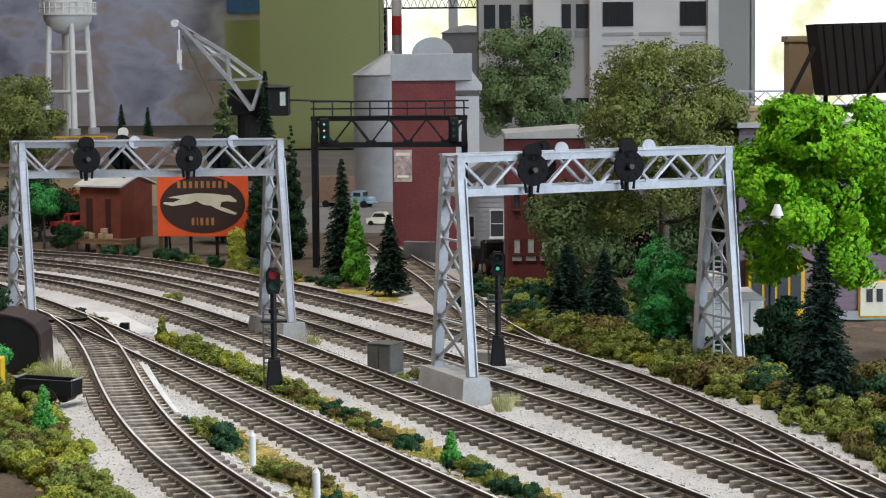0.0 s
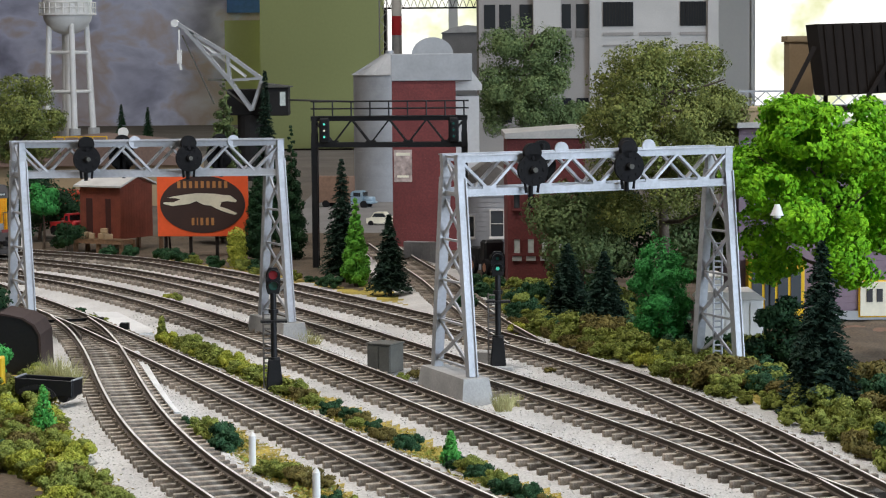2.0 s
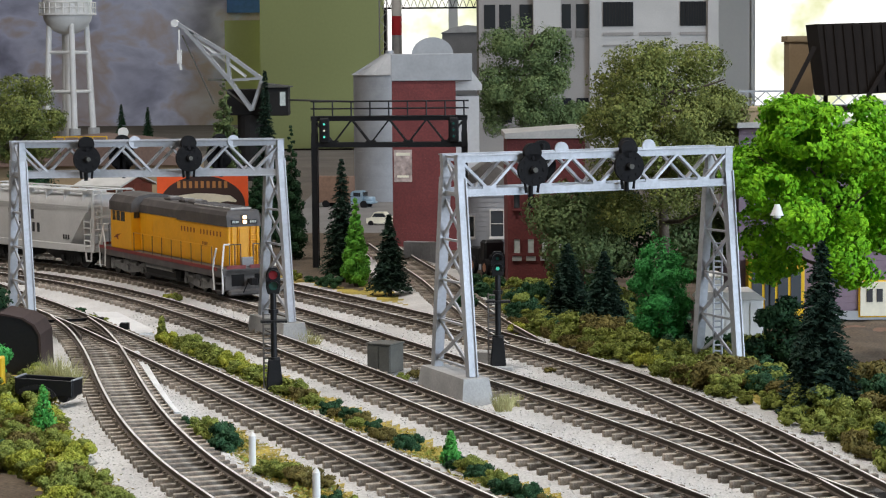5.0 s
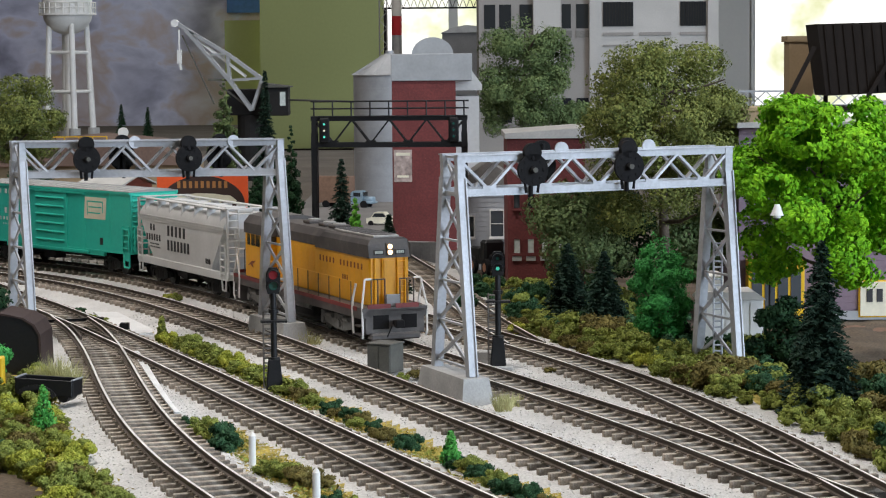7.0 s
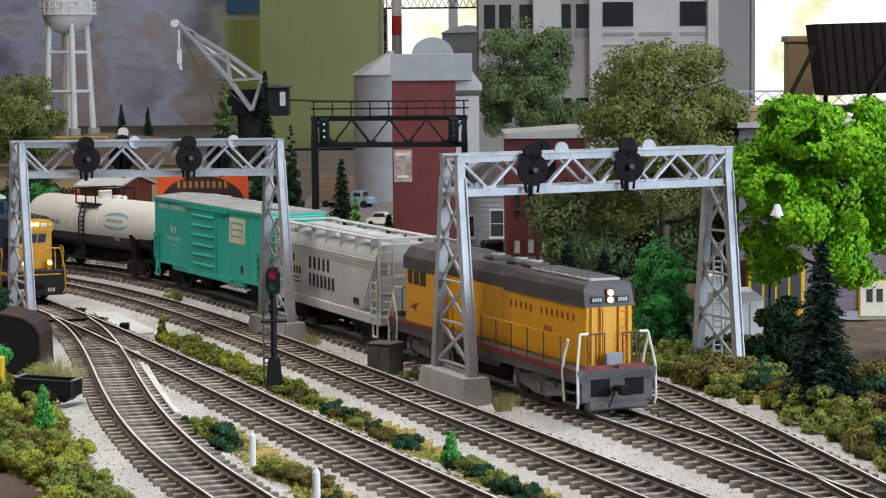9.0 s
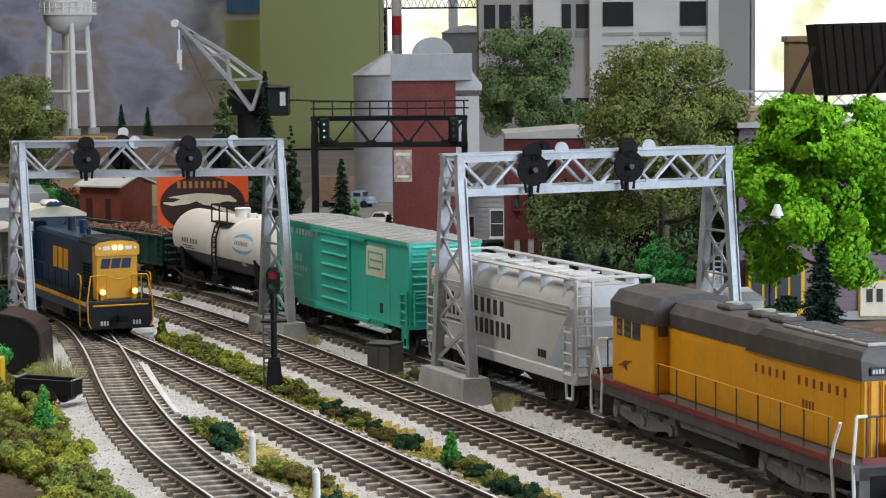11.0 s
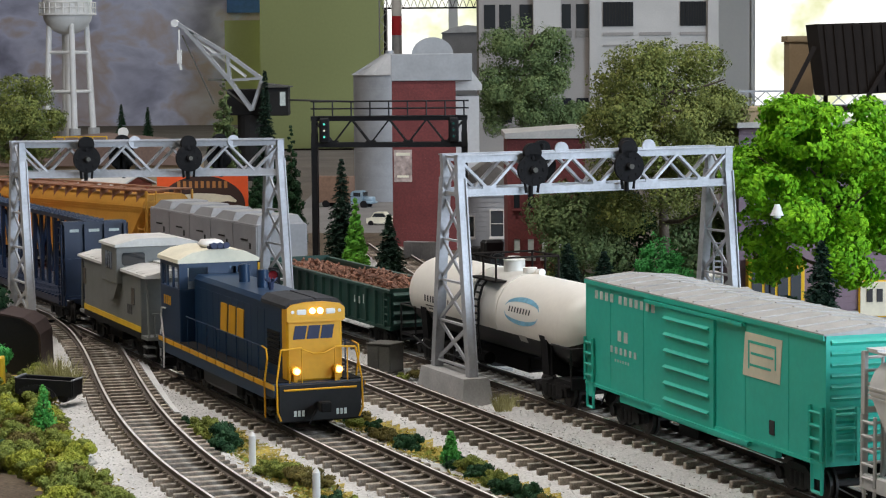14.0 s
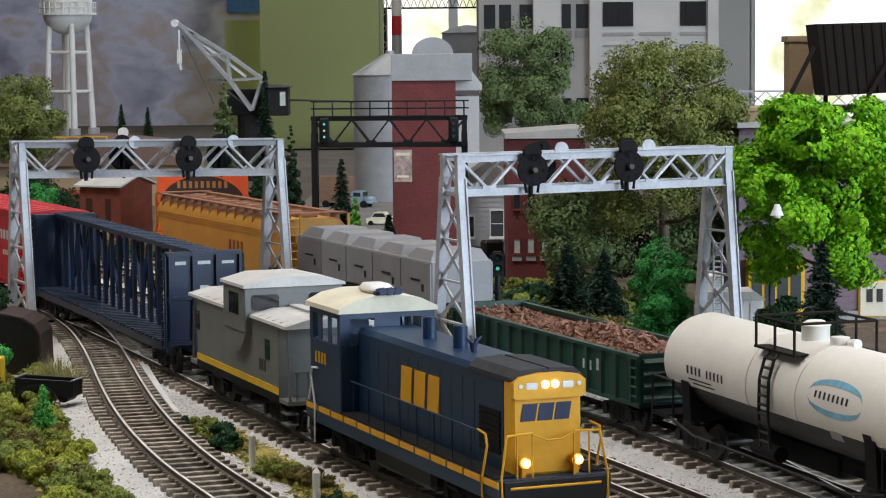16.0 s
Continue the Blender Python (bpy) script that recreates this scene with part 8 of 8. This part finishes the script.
part("balcony_rail", bm, WHITE, v)
legs = [(radians(a)) for a in (20, 110, 200, 290)]
for a in legs:
    bm = B()
    rod(bm, (cx + 36 * math.cos(a), cy + 36 * math.sin(a), 20), (cx + 28 * math.cos(a), cy + 28 * math.sin(a), 200), 5.0, 12, 4.2)
    part("leg", bm, WHITE, v, smooth=40)
    bm = B()
    rod(bm, (cx + 37 * math.cos(a), cy + 37 * math.sin(a), -8), (cx + 37 * math.cos(a), cy + 37 * math.sin(a), 24), 9, 12)
    part("footing", bm, CONCRETE, v)
bm = B()
rod(bm, (cx, cy, -8), (cx, cy, 180), 6.5, 14)
part("riser_pipe", bm, WHITE, v, smooth=40)
for z, r in ((80, 34.2), (140, 31)):
    for k in range(4):
        a, b = legs[k], legs[(k + 1) % 4]
        bm = B()
        rod(bm, (cx + r * math.cos(a), cy + r * math.sin(a), z), (cx + r * math.cos(b), cy + r * math.sin(b), z), 2.8, 8)
        part("girt", bm, WHITE, v)

# derrick crane on its pedestal
v = thing("derrick_crane", "silver lattice derrick crane with dark cab", "crane")
bm = B()
box(bm, -192, -168, 2484, 2520, 65, 96, 0.8)
cab = part("cab", bm, UNDER, v, "dark grey crane cab")
bm = B()
prism(bm, [(-196, 96), (-196, 101), (-165, 97), (-165, 96)], 2478, 2526, "y")
part("roof", bm, RELAY, cab)
bm = B()
box(bm, -177, -171, 2483.2, 2484.2, 76, 91)
part("window", bm, PALEINK, cab)
bm = B()
box(bm, -238, -190, 2516, 2544, 65, 94, 1.0)
part("machine_house", bm, BLACK, v, "black machinery house")
bm = B()
rod(bm, (-213, 2530, -8), (-213, 2530, 65), 15, 16)
part("pedestal", bm, UNDER, v)


def boom_bar(name, a, b, dy, w, material=SILVER):
    bm = B()
    beam(bm, (a[0], 2500 + dy, a[1]), (b[0], 2500 + dy, b[1]), w, w, (0, 1, 0))
    part(name, bm, material, v)


for sy in (-1, 1):  # two tapered side frames, drawn together at the tip
    boom_bar("upper_chord", (-290, 167), (-271, 155), sy * 3, 4.0)
    boom_bar("upper_chord", (-271, 155), (-235, 133), sy * 5, 3.6)
    boom_bar("upper_chord", (-235, 133), (-197, 105), sy * 8, 3.6)
    boom_bar("lower_chord", (-280, 159), (-257, 132), sy * 4, 3.8)
    boom_bar("lower_chord", (-257, 132), (-233, 104), sy * 6, 3.8)
    boom_bar("lower_chord", (-233, 104), (-209, 71), sy * 9, 3.8)
    boom_bar("back_leg", (-197, 105), (-209, 71), sy * 9, 3.2)
    boom_bar("boom_lacing", (-271, 155), (-257, 132), sy * 5, 2.0)
    boom_bar("boom_lacing", (-257, 132), (-235, 133), sy * 6, 2.4)
    boom_bar("boom_lacing", (-235, 133), (-233, 104), sy * 7, 2.8)
    boom_bar("boom_lacing", (-271, 155), (-280, 159), sy * 4, 2.0)
    boom_bar("boom_brace", (-233, 104), (-200, 106), sy * 8, 3.0)
boom_bar("boom_brace", (-257, 105), (-233, 104), 0, 2.0, RELAY)
boom_bar("hoist_screw", (-272, 152), (-215, 108), 0, 3.0, WHITE)
boom_bar("backstay", (-285, 154), (-251, 78), 4, 1.6, RELAY)
boom_bar("backstay", (-244, 99), (-210, 72), -4, 1.8, RELAY)
boom_bar("hook_cable", (-288, 162), (-288, 138), 0, 1.6, WHITE)
boom_bar("hook_block", (-288, 138), (-288, 123), 0, 5.0, WHITE)
boom_bar("hook", (-288, 123), (-286, 116), 0, 2.6, WHITE)
bm = B()
rod(bm, (-292, 2494, 167), (-292, 2506, 167), 4.2, 16)
part("sheave", bm, WHITE, v, smooth=40)
bm = B()
rod(bm, (-169, 2500, 82), (-60, 2400, 80), 1.1, 6)
part("side_pipe", bm, RELAY, v)

# tall office block
v = thing("office_block", "tall grey stucco block with pale pilasters and louvred windows", "building")
bm = B()
box(bm, 50, 366, 3012, 3200, -8, 420)
part("wall", bm, STUCCO, v)
for x0, x1 in ((122, 158), (196, 206), (352, 366)):
    bm = B()
    box(bm, x0, x1, 3000, 3014, -8, 420)
    part("pilaster", bm, PALESTUC, v, "pale projecting pilaster")
bm = B()
box(bm, 206, 352, 3006, 3013, -8, 420)
part("front_panel", bm, PALESTUC, v)
for row in range(3):
    zt = 198 - row * 124 + 124
    for x0, x1, w in ((57, 72, 26), (77, 93, 26), (104, 121, 26), (160, 172, 24), (179, 195, 24)):
        bm = B()
        box(bm, x0, x1, 3011.2, 3012.2, zt - 34, zt - 2)
        part("window", bm, DARKGLASS, v)
        bm = B()
        box(bm, x0 - 1, x1 + 1, 3010.4, 3012.4, zt - 46, zt - 37)
        part("spandrel", bm, mat("spandrel_grey", (0.20, 0.19, 0.175), 0.8, bump=0.1) if row == 0 and x0 == 57 else bpy.data.materials["spandrel_grey"], v)
    for x0, x1, louvre in ((214, 254, True), (262, 304, False), (316, 354 - 4, True)):
        if louvre:
            bm = B()
            box(bm, x0, x1, 3004.8, 3006.2, zt - 32, zt)
            w = part("window", bm, DARKGLASS, v)
            for k in range(10):
                bm = B()
                box(bm, x0 + k * (x1 - x0) / 10, x0 + k * (x1 - x0) / 10 + 1.2, 3003.8, 3005, zt - 32, zt)
                part("louvre", bm, UNDER, w)
        for q in ((x0, x1, zt - 44, zt - 40), (x0, x1, zt - 58, zt - 56)):
            bm = B()
            box(bm, q[0], q[1], 3003.6, 3006.4, q[2], q[3])
            part("moulding", bm, STUCCO, v)

# striped stack, high truss and dark shed seen against the window
v = thing("striped_stack", "slim white stack with red band", "chimney")
for z0, z1, mt in ((-8, 140, CONCRETE), (140, 163, SILVER), (163, 193, REDCAR), (193, 330, WHITE)):
    bm = B()
    rod(bm, (-70, 3600, z0), (-70, 3600, z1), 8.2, 18)
    part("band", bm, mt, v, smooth=40)
v = thing("lattice_tower", "slim grey lattice tower beside the stack", "tower")
for sx in (-98, -86):
    bm = B()
    rod(bm, (sx, 3620, -8), (sx, 3620, 330), 1.2, 6)
    part("leg", bm, SILVER, v)
bm = B()
for k in range(26):
    z = -8 + k * 13
    s0, s1 = (-98, -86) if k % 2 else (-86, -98)
    rod(bm, (s0, 3620, z), (s1, 3620, z + 13), 0.7, 5)
part("lacing", bm, SILVER, v)
v = thing("truss_bridge", "dark steel truss bridge high against the window", "bridge")
for z in (212, 228):
    bm = B()
    beam(bm, (-100, 3900, z), (90, 3900, z), 3, 3)
    part("chord", bm, UNDER, v)
for k in range(16):
    bm = B()
    x = -100 + k * 12
    beam(bm, (x, 3900, 212), (x + 6, 3900, 228), 1.2, 1.2)
    beam(bm, (x + 6, 3900, 228), (x + 12, 3900, 212), 1.2, 1.2)
    part("web", bm, UNDER, v)
for x in (-96, 86):
    bm = B()
    rod(bm, (x, 3900, -8), (x, 3900, 212), 2.5, 8)
    part("pier", bm, UNDER, v)
v = thing("grey_warehouse", "dark grey shed with curved roof by the window", "building")
bm = B()
box(bm, 2, 120, 4560, 4640, -8, 178)
part("wall", bm, ROAD, v)
bm = B()
prism(bm, [(0, 176), (20, 186), (50, 192), (90, 188), (122, 178)], 4550, 4650, "y")
part("roof", bm, ROOFGREY, v, smooth=40)

# coal tipple and brown tower at the far right
v = thing("coal_tipple", "dark brown timber coal tipple on struts", "tipple")
bm = B()
prism(bm, [(314, 152), (420, 154), (420, 96), (322, 92)], 1900, 1960, "y")
part("bin", bm, COALBROWN, v)
for k in range(9):
    bm = B()
    beam(bm, (320 + k * 8, 1899, 151), (326 + k * 8, 1899, 94), 0.8, 1.4, (0, 1, 0))
    part("batten", bm, COALBROWN, v)
for a, b in (((313, 1905, 133), (286, 1905, 80)), ((372, 1896, 118), (352, 1896, 84)), ((400, 1905, 100), (400, 1905, -8)), ((330, 1950, 100), (330, 1950, -8)), ((290, 1905, 80), (290, 1905, -8))):
    bm = B()
    beam(bm, a, b, 3.4, 3.4)
    part("strut", bm, COALBROWN, v)
bm = B()
box(bm, 284, 420, 1895, 1960, 78, 83)
part("deck", bm, COALBROWN, v)
bm = B()
box(bm, 352, 420, 1885, 1894, 84, 88)
part("chute", bm, SILVER, v)
bm = B()
box(bm, 306, 328, 2000, 2030, -8, 140, 0.5)
box(bm, 304, 330, 1998, 2032, 138, 143)
tagged(part("brown_tower", bm, TAN), "plain tan card tower beside the tipple", "tower")
v = thing("low_truss_bridge", "pale lattice bridge before the bright window", "bridge")
for z in (64, 82):
    bm = B()
    beam(bm, (340, 2800, z), (520, 2800, z), 2, 2.4)
    part("chord", bm, SILVER, v)
for k in range(9):
    bm = B()
    x = 340 + k * 20
    beam(bm, (x, 2800, 64), (x + 20, 2800, 82), 1.4, 1.4)
    beam(bm, (x, 2800, 82), (x + 20, 2800, 64), 1.4, 1.4)
    part("web", bm, SILVER, v)
for x in (345, 515):
    bm = B()
    rod(bm, (x, 2800, -8), (x, 2800, 64), 3, 8)
    part("pier", bm, SILVER, v)


# ---- motion ----
def glide(table, t):
    """A smooth reading of a table of times and distances."""
    ts, vs = [p[0] for p in table], [p[1] for p in table]
    i = min(max(int(np.searchsorted(ts, t)) - 1, 0), len(ts) - 2)
    d = [(vs[k + 1] - vs[k]) / (ts[k + 1] - ts[k]) for k in range(len(ts) - 1)]

    def m(k):
        return d[0] if k == 0 else d[-1] if k == len(ts) - 1 else (d[k - 1] + d[k]) / 2

    w = ts[i + 1] - ts[i]
    u = (t - ts[i]) / w
    return (2 * u ** 3 - 3 * u * u + 1) * vs[i] + (u ** 3 - 2 * u * u + u) * w * m(i) + (3 * u * u - 2 * u ** 3) * vs[i + 1] + (u ** 3 - u * u) * w * m(i + 1)


# where the jade box car's centre and the switcher's nose stand along their lines
MAIN_RUN = [(0.0, -668), (2.5, -395), (3.5, -284), (4.0, -229), (6.5, 35), (7.0, 91), (8.0, 205), (9.0, 314), (11.5, 567), (12.0, 628), (12.6, 700), (13.5, 805), (14.5, 917), (15.5, 1037), (16.0, 1098)]
BRANCH_RUN = [(0.0, -740), (9.0, 69), (11.5, 278), (12.0, 328), (13.0, 427), (14.0, 525), (15.0, 621.5), (16.0, 718)]


def run_train(train, line, table):
    L = LINES[line]
    times = [k * 0.25 for k in range(65)]
    for (v, bogies, a), off in train:
        rows, turns = [], ([], [])
        for t in times:
            s = glide(table, t) + off
            f, r = L.at(s + a), L.at(s - a)
            h = math.atan2(f[1] - r[1], f[0] - r[0])
            c = (f + r) / 2
            rows.append((t, mm(c[0], c[1], 0, 0, 0, math.degrees(h))))
            for k, sg in ((0, 1), (1, -1)):
                turns[k].append((t, mm(sg * a, 0, 0, 0, 0, math.degrees(L.turn(s + sg * a) - h))))
        walk(v, rows)
        for k in (0, 1):
            walk(bogies[k], turns[k])


def spin_wheels(train, table):
    """Wheelsets roll with their train, in steps of two frames."""
    for (v, bogies, a), off in train:
        for b in bogies:
            for w in b.children:
                x = w.location[0] / S
                rows = []
                for k in range(241):
                    t = k / 15.0
                    ang = math.degrees(glide(table, t) / 6.0)
                    rows.append((t, mm(x, 0, w.location[2] / S if k == 0 else rows[0][1].translation[2] / S, 0, ang % 360, 0)))
                walk(w, rows)


def motions():
    run_train(UPTRAIN, "main", MAIN_RUN)
    run_train(CSXTRAIN, "branch", BRANCH_RUN)
    spin_wheels(UPTRAIN, MAIN_RUN)
    spin_wheels(CSXTRAIN, BRANCH_RUN)


motions()
